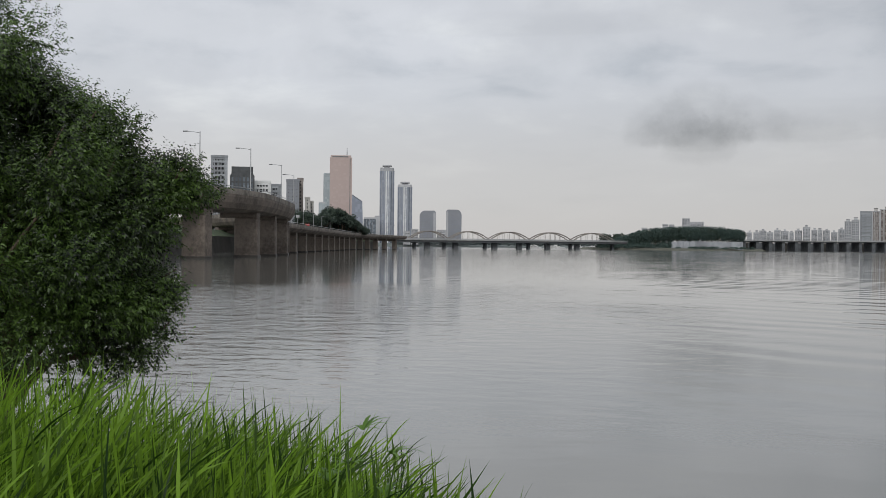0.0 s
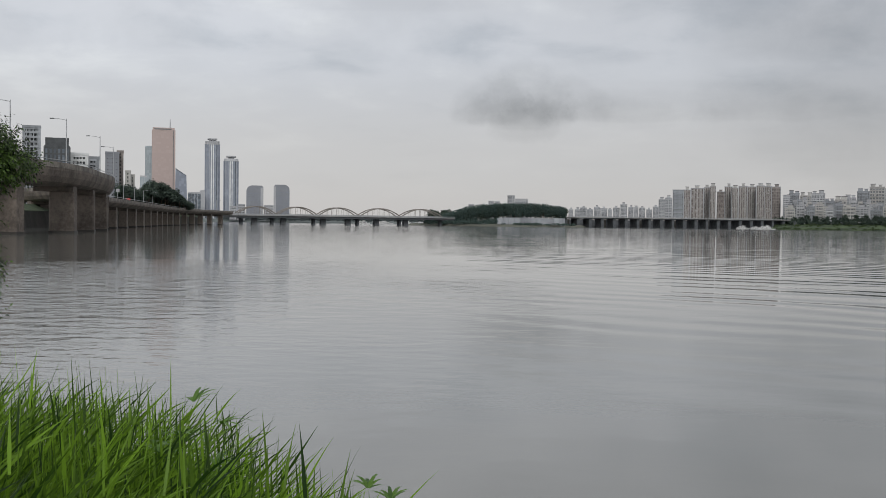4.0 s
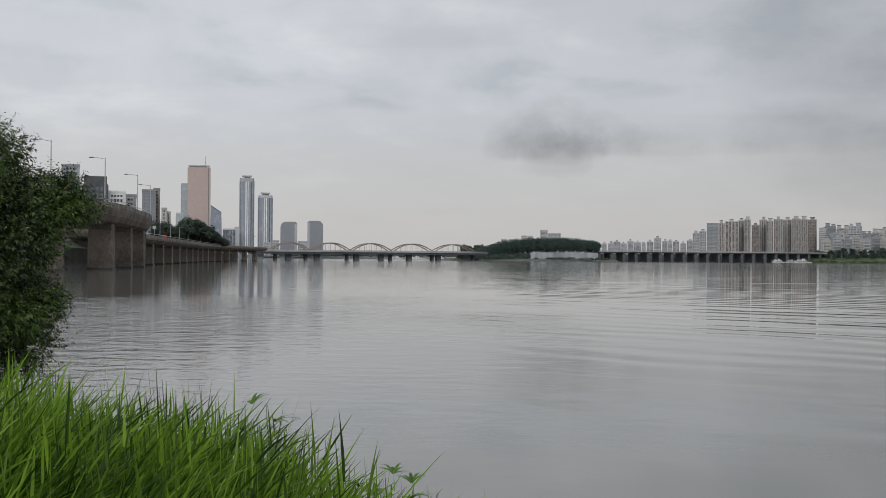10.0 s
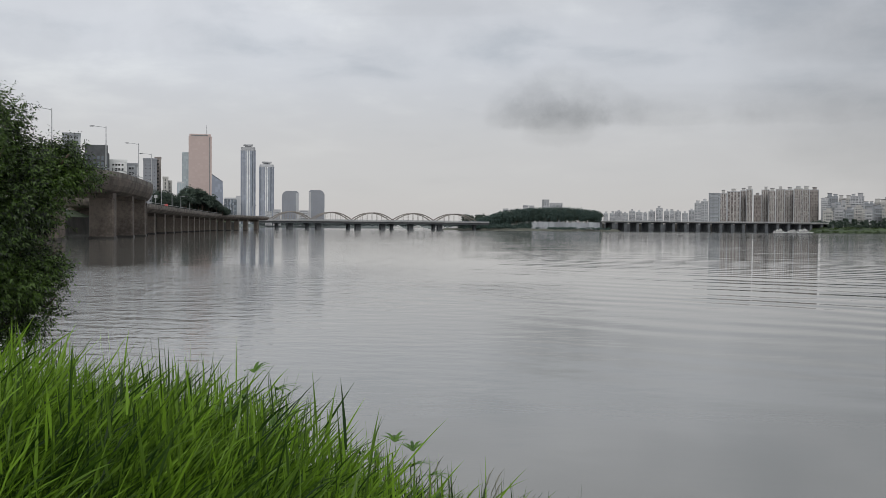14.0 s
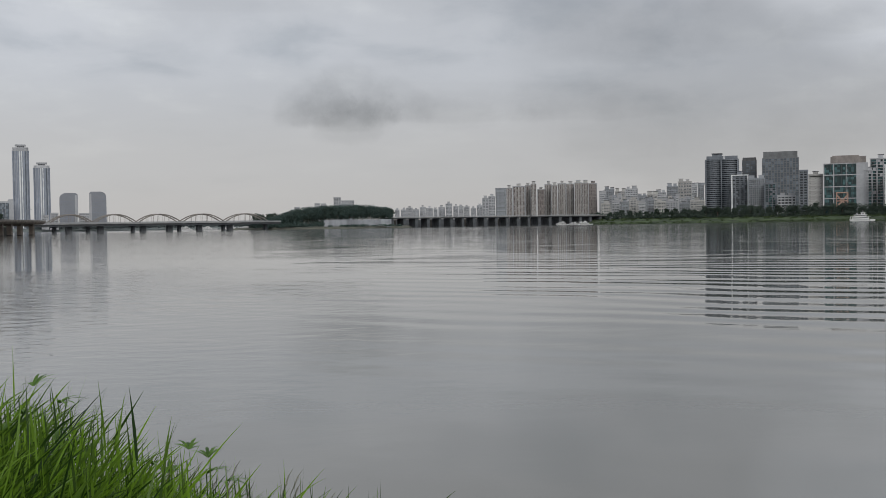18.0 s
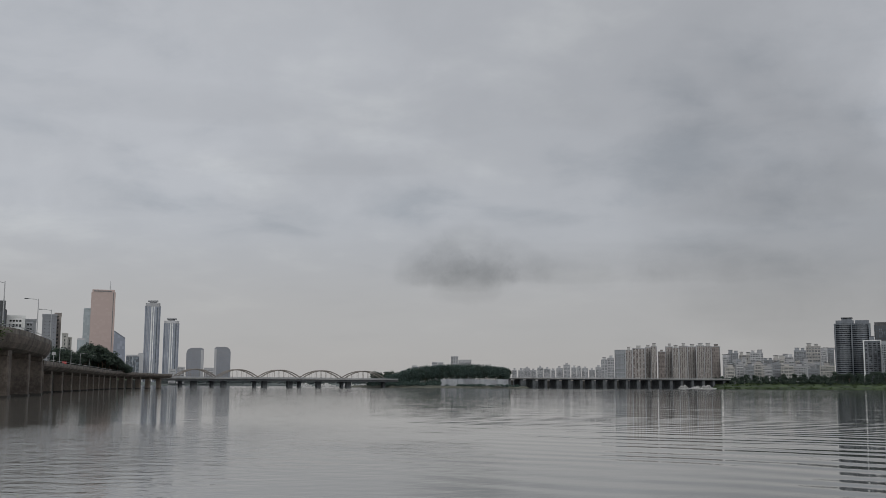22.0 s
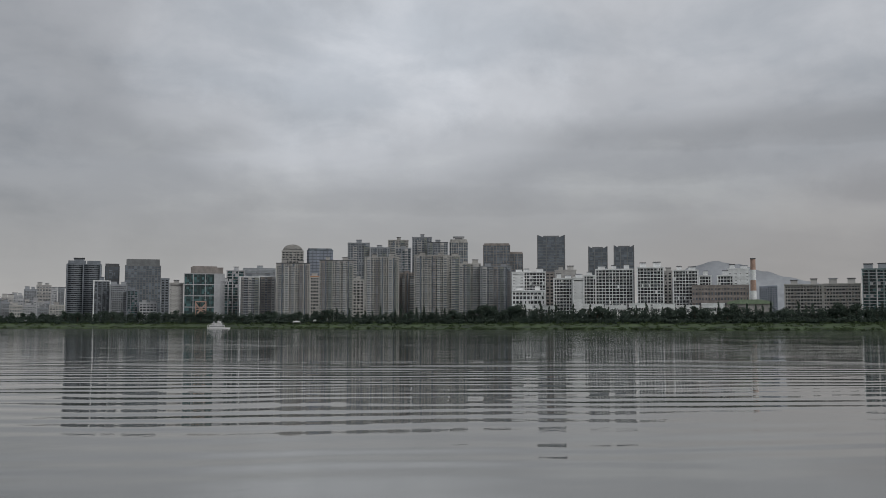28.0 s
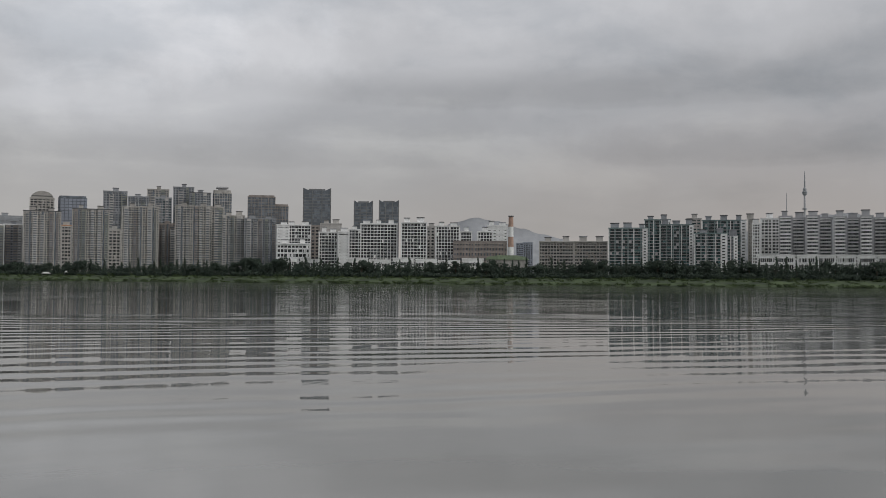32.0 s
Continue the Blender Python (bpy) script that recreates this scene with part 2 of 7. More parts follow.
    ripple = node(t, "ShaderNodeTexNoise", ins={"Vector": turned, "Scale": 1.15, "Detail": 5.0, "Roughness": 0.52}).outputs[0]
    calm = node(t, "ShaderNodeTexNoise", ins={"Vector": where, "Scale": 0.035, "Detail": 2.0}).outputs[0]
    ruffled = maths(t, "MAXIMUM", ramp(t, calm, ((0.40, 0.25), (0.65, 1.0))), node(t, "ShaderNodeMapRange", ins={0: x, 1: -12.0, 2: -2.0, 3: 0.9, 4: 0.0}).outputs[0])
    lively = node(t, "ShaderNodeMapRange", ins={0: x, 1: -24.0, 2: 3.0, 3: 0.17, 4: 0.0}).outputs[0]
    away = node(t, "ShaderNodeVectorMath", op="LENGTH", ins={0: where}).outputs["Value"]
    lively = maths(t, "MULTIPLY", lively, node(t, "ShaderNodeMapRange", ins={0: away, 1: 42.0, 2: 85.0, 3: 1.0, 4: 0.04}).outputs[0])
    lively = maths(t, "ADD", lively, node(t, "ShaderNodeMapRange", ins={0: away, 1: 30.0, 2: 260.0, 3: 0.009, 4: 0.011}).outputs[0])
    h = maths(t, "ADD", maths(t, "MULTIPLY", maths(t, "MULTIPLY", swell, maths(t, "MULTIPLY", train, node(t, "ShaderNodeMapRange", ins={0: away, 1: 8.0, 2: 28.0, 3: 0.3, 4: 1.0}).outputs[0])), 0.021), maths(t, "MULTIPLY", maths(t, "MULTIPLY", ripple, ruffled), lively))
    # wind-wave groups of growing length, crests lying across the river
    for turn, size, height, rough in ((-24, 0.30, 0.018, 0.5), (-14, 0.095, 0.08, 0.55), (-20, 0.034, 0.28, 0.6), (-8, 0.012, 0.8, 0.6)):
        lay = node(t, "ShaderNodeMapping", ins={"Vector": where, "Rotation": (0, 0, radians(turn)), "Scale": (0.45, 1.0, 1.0)}).outputs[0]
        waves = node(t, "ShaderNodeTexNoise", ins={"Vector": lay, "Scale": size, "Detail": 3.0, "Roughness": rough}).outputs[0]
        spread = node(t, "ShaderNodeMapRange", ins={0: away, 1: 6.0 / size, 2: 24.0 / size, 3: 0.06, 4: 1.0}).outputs[0]
        h = maths(t, "ADD", h, maths(t, "MULTIPLY", maths(t, "MULTIPLY", waves, spread), height))
    t.links.new(node(t, "ShaderNodeBump", ins={"Strength": 1.0, "Distance": 1.0, "Height": h}).outputs[0], b.inputs["Normal"])
    return m


WATER = water_material()
CONCRETE = material("weathered_concrete", (0.205, 0.182, 0.158), 0.85, vary=0.35, scale=4.0, bump=0.3, bump_scale=3.0)
CONCRETE_PALE = material("pale_concrete", (0.37, 0.37, 0.36), 0.85, vary=0.15, scale=6.0)
PAINT_WHITE = material("white_facade_paint", (0.70, 0.71, 0.71), 0.7, vary=0.1, scale=7.0, spread=0.1, cells=0.06)
PAINT_CREAM = material("cream_facade_paint", (0.40, 0.39, 0.375), 0.7, vary=0.1, scale=7.0, spread=0.12, cells=0.1)
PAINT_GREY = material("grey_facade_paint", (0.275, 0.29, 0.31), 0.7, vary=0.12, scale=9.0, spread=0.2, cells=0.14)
PAINT_BEIGE = material("beige_facade_stone", (0.365, 0.355, 0.335), 0.75, vary=0.12, scale=7.0, spread=0.12, cells=0.2)
PAINT_BROWN = material("brown_facade_brick", (0.24, 0.215, 0.20), 0.8, vary=0.15, scale=7.0, spread=0.1, cells=0.15)
STACK_GREEN = material("grey_green_balcony_paint", (0.215, 0.225, 0.20), 0.7, vary=0.12, scale=6.0, cells=0.2)
PAINT_SLATE = material("slate_facade_panels", (0.165, 0.182, 0.205), 0.65, vary=0.12, scale=8.0, spread=0.15, cells=0.16)
PAINT_ORANGE = material("orange_facade_paint", (0.45, 0.22, 0.10), 0.7, vary=0.1, scale=6.0)
# pale paint, lightened further for the haze before the distant blocks
PAINT_PALE = material("pale_hazed_facade", (0.39, 0.395, 0.41), 0.75, vary=0.08, scale=20.0, spread=0.15, cells=0.06)
PAINT_TEAL = material("teal_balcony_panels", (0.125, 0.178, 0.178), 0.5, vary=0.15, scale=5.0, spread=0.2, cells=0.3)
STEEL_GREY = material("galvanised_steel", (0.42, 0.43, 0.44), 0.45, metal=0.7, vary=0.1, scale=1.0)
STEEL_DARK = material("dark_painted_steel", (0.06, 0.065, 0.07), 0.5, vary=0.2, scale=2.0)
ROOF_DARK = material("dark_roof_coping", (0.09, 0.09, 0.095), 0.7, vary=0.2, scale=5.0)
GLASS_DARK = glazing("dark_window_glass", (0.055, 0.062, 0.068))
# windows of the distant blocks, paled by haze put into the colour
GLASS_PALE = glazing("haze_pale_glass", (0.25, 0.26, 0.275), vary=0.2)
GLASS_ROSE = glazing("rosy_recessed_windows", (0.245, 0.212, 0.206), vary=0.3)
BAND_ROSE = material("rosy_brown_panels", (0.315, 0.278, 0.266), 0.75, vary=0.12, scale=8.0, spread=0.15, cells=0.12)
# glass of the rearmost towers, with haze mixed into its colour
GLASS_HAZE = glazing("hazy_cyan_tower_glass", (0.35, 0.395, 0.42), cell=6.0, floor_height=7.0, vary=0.06)
GLASS_TEAL = glazing("teal_window_glass", (0.036, 0.080, 0.083), vary=0.55)
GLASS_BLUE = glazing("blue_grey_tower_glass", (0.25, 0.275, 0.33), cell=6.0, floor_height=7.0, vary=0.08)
GLASS_GOLD = glazing("rose_gold_tower_glass", (0.45, 0.36, 0.335), cell=7.0, floor_height=5.0, vary=0.02)
GLASS_GREY = glazing("grey_tower_glass", (0.13, 0.15, 0.175), cell=4.0, floor_height=3.9, vary=0.25)
BARK = material("willow_bark", (0.10, 0.075, 0.055), 0.9, vary=0.3, scale=0.3, bump=0.5, bump_scale=30.0)
BANK_GRASS = material("bank_grass", (0.052, 0.078, 0.030), 0.95, vary=0.35, scale=14.0, fine=9.0, dark=(0.022, 0.034, 0.019))
SOIL = material("damp_soil", (0.105, 0.092, 0.058), 0.95, vary=0.35, scale=0.8, bump=0.6, bump_scale=8.0, dark=(0.048, 0.062, 0.028))
ASPHALT = material("asphalt", (0.055, 0.055, 0.057), 0.9, vary=0.2, scale=2.0)



def leaf_material(name, low, high, rough=0.45, through=0.35):
    """Thin leaves: each one its own green, light shining through."""
    m = bpy.data.materials.new(name)
    m.use_nodes = True
    t = m.node_tree
    b = t.nodes["Principled BSDF"]
    own = node(t, "ShaderNodeNewGeometry").outputs["Random Per Island"]
    where = node(t, "ShaderNodeTexCoord").outputs["Object"]
    broad = node(t, "ShaderNodeTexNoise", ins={"Vector": where, "Scale": 1.1, "Detail": 3.0}).outputs[0]
    k = maths(t, "ADD", maths(t, "MULTIPLY", own, 0.65), maths(t, "MULTIPLY_ADD", broad, 1.2, -0.42))
    colour = mix(t, ramp(t, k, ((0.1, 0.0), (0.9, 1.0))), low, high)
    t.links.new(colour, b.inputs["Base Color"])
    b.inputs["Roughness"].default_value = rough
    glow = node(t, "ShaderNodeBsdfTranslucent", ins={0: colour})
    both = node(t, "ShaderNodeMixShader", ins={0: through, 1: b.outputs[0], 2: glow.outputs[0]})
    t.links.new(both.outputs[0], t.nodes["Material Output"].inputs[0])
    return m


WILLOW_LEAF = leaf_material("willow_leaves", (0.004, 0.010, 0.003), (0.084, 0.152, 0.023), 0.5, 0.2)
REED_LEAF = leaf_material("reed_leaves", (0.014, 0.043, 0.004), (0.212, 0.372, 0.030), 0.5, 0.48)
WEED_LEAF = leaf_material("weed_leaves", (0.05, 0.115, 0.016), (0.135, 0.26, 0.032), 0.5, 0.4)
DRY_STEM = material("dry_seed_stems", (0.20, 0.19, 0.13), 0.8, vary=0.3, scale=0.2)
DARK_LEAF = leaf_material("belt_tree_leaves", (0.030, 0.048, 0.040), (0.070, 0.098, 0.070), 0.8, 0.25)
# island leaves, made lighter and bluer by haze in the colour
HAZY_LEAF = leaf_material("hazy_island_leaves", (0.045, 0.078, 0.072), (0.086, 0.124, 0.106), 0.9, 0.2)
# woods farther off, with more haze in the leaf colour
FARTHEST_LEAF = leaf_material("hazy_far_shore_leaves", (0.10, 0.125, 0.13), (0.13, 0.15, 0.145), 0.9, 0.2)
SCRUB_LEAF = leaf_material("bank_scrub_leaves", (0.030, 0.048, 0.022), (0.085, 0.125, 0.045), 0.8, 0.3)
# concrete of the bridge piers, with the shade under the decks in its colour
PIER_SHADED = material("shaded_blue_grey_concrete", (0.085, 0.092, 0.10), 0.85, vary=0.25, scale=4.0)
# grass of the farthest shore, greyed by haze put into its colour
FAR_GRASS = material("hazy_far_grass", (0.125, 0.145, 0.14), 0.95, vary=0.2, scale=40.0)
SHORE_MUD = material("grey_green_shore", (0.115, 0.118, 0.095), 0.95, vary=0.3, scale=9.0)
BOAT_WHITE = material("white_boat_hull", (0.80, 0.80, 0.79), 0.35, vary=0.05, scale=2.0)
SIGN_RED = material("red_sign_paint", (0.55, 0.06, 0.05), 0.5, vary=0.1, scale=1.0)
ROOF_GREEN = material("green_sheet_roof", (0.20, 0.26, 0.17), 0.6, vary=0.15, scale=3.0)
# far wooded hills, dark by themselves; haze is painted into this pale colour
RIDGE = material("haze_pale_wooded_ridge", (0.315, 0.33, 0.35), 0.95, vary=0.12, scale=300.0)
FADED_RED = material("faded_red_paint", (0.40, 0.27, 0.215), 0.8, vary=0.15, scale=3.0)
RECESS = material("shaded_grey_recess", (0.16, 0.165, 0.17), 0.7, vary=0.15, scale=6.0)
ARCH_PAINT = material("weathered_arch_paint", (0.21, 0.19, 0.17), 0.7, vary=0.15, scale=3.0)
PIER_CONCRETE = material("damp_stained_concrete", (0.175, 0.145, 0.122), 0.85, vary=0.3, scale=5.0, bump=0.3, bump_scale=3.0)
TIDE_MARK = material("wet_dark_concrete", (0.05, 0.044, 0.038), 0.6, vary=0.3, scale=1.0)
TOWER_STONE = material("grey_tower_stone", (0.215, 0.225, 0.25), 0.6, vary=0.05, scale=20.0, cells=0.05)
# the shade behind the piers, under the decks, is put into this dark colour
RETAINING = material("shade_dark_retaining_wall", (0.040, 0.038, 0.034), 0.9, vary=0.35, scale=6.0)

# ---- helpers for meshes ----
def finish(bm, name, mat, smooth=False):
    me = bpy.data.meshes.new(name)
    bm.to_mesh(me)
    bm.free()
    me.materials.append(mat)
    if smooth:
        for p in me.polygons:
            p.use_smooth = True
    return me


def place(name, me, parent, where=(0, 0, 0), turn=0.0, label=""):
    """Links a mesh as one part at a place in its parent."""
    ob = new(name, me)
    ob.location, ob.rotation_euler = where, (0, 0, turn)
    ob.parent = parent
    return tagged(ob, label)


def part(name, bm, mat, parent, label="", smooth=False):
    return place(name, finish(bm, name, mat, smooth), parent, label=label)


def thing(name, where, turn=0.0, label="", category="", group="", kind=""):
    ob = new(name)
    ob.empty_display_size = 0.5
    ob.location, ob.rotation_euler = where, (0, 0, turn)
    return tagged(ob, label, category, group, kind)


def box(bm, x0, x1, y0, y1, z0, z1, bevel=0.0):
    made = bmesh.ops.create_cube(bm, size=1.0, matrix=Matrix.LocRotScale(((x0 + x1) / 2, (y0 + y1) / 2, (z0 + z1) / 2), None, (x1 - x0, y1 - y0, z1 - z0)))
    if bevel:
        edges = {e for v in made["verts"] for e in v.link_edges}
        bmesh.ops.bevel(bm, geom=list(edges), offset=bevel, segments=1, affect="EDGES")
    return bm


def boxes(*rows, bevel=0.0):
    bm = bmesh.new()
    for r in rows:
        box(bm, *r, bevel=bevel)
    return bm


def prism(outline, z0, z1):
    """An upright prism over a plan outline."""
    bm = bmesh.new()
    low = [bm.verts.new((x, y, z0)) for x, y in outline]
    top = [bm.verts.new((x, y, z1)) for x, y in outline]
    n = len(outline)
    bm.faces.new(low[::-1])
    bm.faces.new(top)
    for i in range(n):
        bm.faces.new((low[i], low[(i + 1) % n], top[(i + 1) % n], top[i]))
    bmesh.ops.recalc_face_normals(bm, faces=bm.faces)
    return bm


def tube(bm, points, radii, sides=8):
    """A tapering round stem along points."""
    rings = []
    for i, p in enumerate(points):
        a, b = points[max(i - 1, 0)], points[min(i + 1, len(points) - 1)]
        q = (Vector(b) - Vector(a)).to_track_quat("Z", "Y")
        rings.append([bm.verts.new(Vector(p) + q @ Vector((radii[i] * math.cos(k * math.tau / sides), radii[i] * math.sin(k * math.tau / sides), 0))) for k in range(sides)])
    for r, s in zip(rings, rings[1:]):
        for k in range(sides):
            bm.faces.new((r[k], r[(k + 1) % sides], s[(k + 1) % sides], s[k]))
    bm.faces.new(rings[0][::-1])
    bm.faces.new(rings[-1])
    return bm


def ribbon(line, profile):
    """A profile of (side, z) swept along a plan line of (x, y, z); side is to the right of the way."""
    bm = bmesh.new()
    rows = []
    for i, p in enumerate(line):
        a, b = Vector(line[max(i - 1, 0)]), Vector(line[min(i + 1, len(line) - 1)])
        d = b - a
        right = Vector((d.y, -d.x, 0)).normalized()
        rows.append([bm.verts.new(Vector(p) + right * s + Vector((0, 0, z))) for s, z in profile])
    n = len(profile)
    for r, s in zip(rows, rows[1:]):
        for k in range(n):
            bm.faces.new((r[k], r[(k + 1) % n], s[(k + 1) % n], s[k]))
    bm.faces.new(rows[0])
    bm.faces.new(rows[-1][::-1])
    bmesh.ops.recalc_face_normals(bm, faces=bm.faces)
    return bm


def along(line, step, start=0.0):
    """Places every step metres along a plan line: place and heading."""
    out, left = [], start
    for a, b in zip(line, line[1:]):
        a, b = Vector(a), Vector(b)
        n = (b - a).length
        while left <= n:
            out.append((a.lerp(b, left / n), math.atan2(b.y - a.y, b.x - a.x)))
            left += step
        left -= n
    return out


def smooth_line(points, steps=8):
    """A line through points, rounded (Catmull-Rom)."""
    p = [Vector(q) for q in points]
    p = [2 * p[0] - p[1], *p, 2 * p[-1] - p[-2]]
    out = []
    for i in range(1, len(p) - 2):
        for k in range(steps):
            t = k / steps
            out.append(0.5 * (2 * p[i] + (p[i + 1] - p[i - 1]) * t + (2 * p[i - 1] - 5 * p[i] + 4 * p[i + 1] - p[i + 2]) * t * t + (3 * p[i] - p[i - 1] - 3 * p[i + 1] + p[i + 2]) * t ** 3))
    return [*out, p[-2]]


# ---- water and banks ----
bm = bmesh.new()
bmesh.ops.create_grid(bm, x_segments=2, y_segments=2, size=4800)
water = tagged(new("water", finish(bm, "water", WATER)), "wide grey river with low ripples and calm patches", "river", kind="structure")


def shore_side(x, y):
    """Metres inland from the near water's edge, which runs away to the left."""
    return (x - 3.0) * -0.532 + (y - 5.0) * -0.846


def bank_height(x, y):
    s = shore_side(x, y)
    rough = noise.noise((x * 0.5, y * 0.5, 3.1)) * 0.10 + noise.noise((x * 1.7, y * 1.7, 9.7)) * 0.04
    return max(-1.2, min(1.4, s * 0.235)) + rough * (1 if s > 0.4 else 0.3) + max(0.0, min(s - 12.0, 40.0)) * 0.05


def build_near_bank():
    bm = bmesh.new()
    n, m = 84, 110
    grid = []
    d = Vector((-0.846, 0.532))
    inland = Vector((-0.532, -0.846))
    for j in range(m + 1):
        a = -30 + 300 * (j / m) ** 1.7
        row = []
        for i in range(n + 1):
            s = -5 + 85 * (i / n) ** 1.8
            p = Vector((3.0, 5.0)) + d * a + inland * s
            row.append(bm.verts.new((p.x, p.y, bank_height(p.x, p.y))))
        grid.append(row)
    for r, s in zip(grid, grid[1:]):
        for k in range(n):
            bm.faces.new((r[k], r[k + 1], s[k + 1], s[k]))
    bmesh.ops.recalc_face_normals(bm, faces=bm.faces)
    return finish(bm, "near_bank", SOIL, True)


near_bank = tagged(new("ground", build_near_bank()), "sloping soil river bank under tall grass", "river bank", kind="structure")


# the far bank: a low green slope that climbs to the tree belt and carries the city
FAR_SHORE = [at(b, d) for b, d in ((-40, 2250), (-28, 2250), (-16, 2300), (-4, 2350), (8, 1900), (13.2, 1330), (16, 1290), (22, 1240), (30, 1150), (38, 1030), (46, 900), (54, 850), (62, 820), (70, 800), (78, 800), (95, 900))]


def build_far_bank():
    line = smooth_line(FAR_SHORE, 6)
    steps = ((0.0, -0.6), (2.0, 0.5), (16.0, 2.8), (40.0, 5.4), (56.0, 7.2), (120.0, 7.4), (1.0, 9.0))
    bm = bmesh.new()
    rows = []
    for i, p in enumerate(line):
        out = Vector((p.x, p.y, 0)).normalized()
        far = 4850 - Vector(p).length
        rows.append([bm.verts.new(Vector(p) + out * ((far if s == 1.0 else s) + (4 * noise.noise((i * 0.9, 0, 0)) if 1 < s < 20 else 0)) + Vector((0, 0, z))) for s, z in steps])
    for r, s in zip(rows, rows[1:]):
        for k in range(len(steps) - 1):
            bm.faces.new((r[k], s[k], s[k + 1], r[k + 1]))
    bmesh.ops.recalc_face_normals(bm, faces=bm.faces)
    me = finish(bm, "far_bank", BANK_GRASS, False)
    # the distant left stretch takes the grass colour with haze in it
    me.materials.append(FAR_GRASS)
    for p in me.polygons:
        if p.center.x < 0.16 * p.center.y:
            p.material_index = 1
    return me


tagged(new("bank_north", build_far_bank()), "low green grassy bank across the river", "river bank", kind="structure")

def build_south_land():
    """The near-side land behind the elevated roads, walled off from the water."""
    line = smooth_line([(-176, 60, 0), (-140, 122, 0), (-119, 172, 0), (-115, 209, 0), (-123, 246, 0), (-141, 295, 0), (-152, 330, 0), (-180, 452, 0), (-205, 560, 0), (-219, 660, 0), (-222, 745, 0), (-330, 960, 0), (-700, 1600, 0), (-1100, 2200, 0)], 5)
    steps = ((0.0, -0.8), (1.5, 5.5), (8.0, 8.0), (60.0, 9.6), (300.0, 10.0), (1500.0, 10.0))
    bm = bmesh.new()
    rows = []
    for i, p in enumerate(line):
        d = line[min(i + 1, len(line) - 1)] - line[max(i - 1, 0)]
        left = Vector((-d.y, d.x, 0)).normalized()
        left = (left + Vector((-1.2, 0, 0))).normalized()
        rows.append([bm.verts.new(p + left * s + Vector((0, 0, z))) for s, z in steps])
    for r, s in zip(rows, rows[1:]):
        for k in range(len(steps) - 1):
            bm.faces.new((r[k], s[k], s[k + 1], r[k + 1]))
    bmesh.ops.recalc_face_normals(bm, faces=bm.faces)
    me = finish(bm, "bank_south", BANK_GRASS)
    # the wall face takes the dark colour with the deck's shade in it
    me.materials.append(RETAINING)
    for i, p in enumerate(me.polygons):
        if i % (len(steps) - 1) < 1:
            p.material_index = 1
    return me


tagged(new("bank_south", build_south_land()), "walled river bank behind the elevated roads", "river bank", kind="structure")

# ---- the elevated roads on the near side ----
def viaduct(name, label, line, width, depth, parapet, piers, pier_w, pier_d, first):
    road = thing(name, line[0], 0, label, "viaduct")
    base = Vector(line[0])
    line = [Vector(p) - base for p in line]
    w = width / 2
    part("deck", ribbon(line, ((-w, -0.35), (w, -0.35), (w, -0.9), (w - 0.35, -depth * 0.55), (w - 1.1, -depth * 0.85), (w - 2.4, -depth), (-w + 2.4, -depth), (-w + 1.1, -depth * 0.85), (-w + 0.35, -depth * 0.55), (-w, -0.9))), PIER_CONCRETE, road, "stained grey concrete deck")
    part("road_surface", ribbon(line, ((-w + 0.5, -0.32), (w - 0.5, -0.32), (w - 0.5, -0.35), (-w + 0.5, -0.35))), ASPHALT, road)
    for s in (-1, 1):
        part("parapet", ribbon(line, ((s * w, parapet), (s * (w - 0.3), parapet), (s * (w - 0.3), -0.4), (s * (w + 0.06), -0.4))), CONCRETE, road, "stained concrete parapet")
        part("rail", ribbon(line, ((s * w, parapet + 0.5), (s * (w - 0.12), parapet + 0.5), (s * (w - 0.12), parapet + 0.38), (s * w, parapet + 0.38))), STEEL_GREY, road)
    pier_mesh = None
    for p, a in along(line, piers, first):
        foot = -base.z - p.z - 1.0
        column = boxes((-pier_d / 2, pier_d / 2, -pier_w / 2, pier_w / 2, foot, -depth - 0.9), bevel=0.25)
        me = pier_mesh if pier_mesh and abs(p.z) < 0.05 else finish(column, "pier", PIER_CONCRETE)
        if abs(p.z) < 0.05:
            pier_mesh = me
        q = p + Vector((math.sin(a), -math.cos(a), 0)) * (w - pier_w * 0.5 - 1.3)
        place("pier", me, road, q, a, "square concrete pier standing in the water")
        tide = boxes((-pier_d / 2 - 0.15, pier_d / 2 + 0.15, -pier_w / 2 - 0.15, pier_w / 2 + 0.15, -base.z - p.z - 1, -base.z - p.z + 0.45), bevel=0.05)
        place("footing", finish(tide, "footing", TIDE_MARK), road, q, a, "wet dark footing at the waterline")
        cap = boxes((-pier_d / 2 - 0.2, pier_d / 2 + 0.2, -w + 1.4, w - 1.4, -depth - 1.0, -depth + 0.05))
        place("pier_cap", finish(cap, "pier_cap", PIER_CONCRETE), road, p, a)
    return road


HIGH_ROAD = smooth_line([(-150, 60, 13.0), (-118, 118, 13.4), (-99.5, 172, 13.6), (-96, 209, 13.6), (-104, 246, 13.6), (-117, 288, 13.4), (-140, 330, 13.0), (-185, 378, 12.6), (-250, 430, 12.0)])
LOW_ROAD = smooth_line([(-128, 300, 9.2), (-133, 330, 9.2), (-162, 452, 9.2), (-187, 560, 9.2), (-201, 660, 9.2), (-203, 735, 9.2)])
viaduct("elevated_road_near", "grey concrete viaduct curving along the river on square piers", HIGH_ROAD, 11.0, 3.8, 0.75, 26.5, 5.2, 3.2, 11.0)
viaduct("elevated_road_far", "long low concrete viaduct on rows of square piers in the water", LOW_ROAD, 12.0, 2.2, 0.6, 27.0, 3.0, 3.2, 13.5)

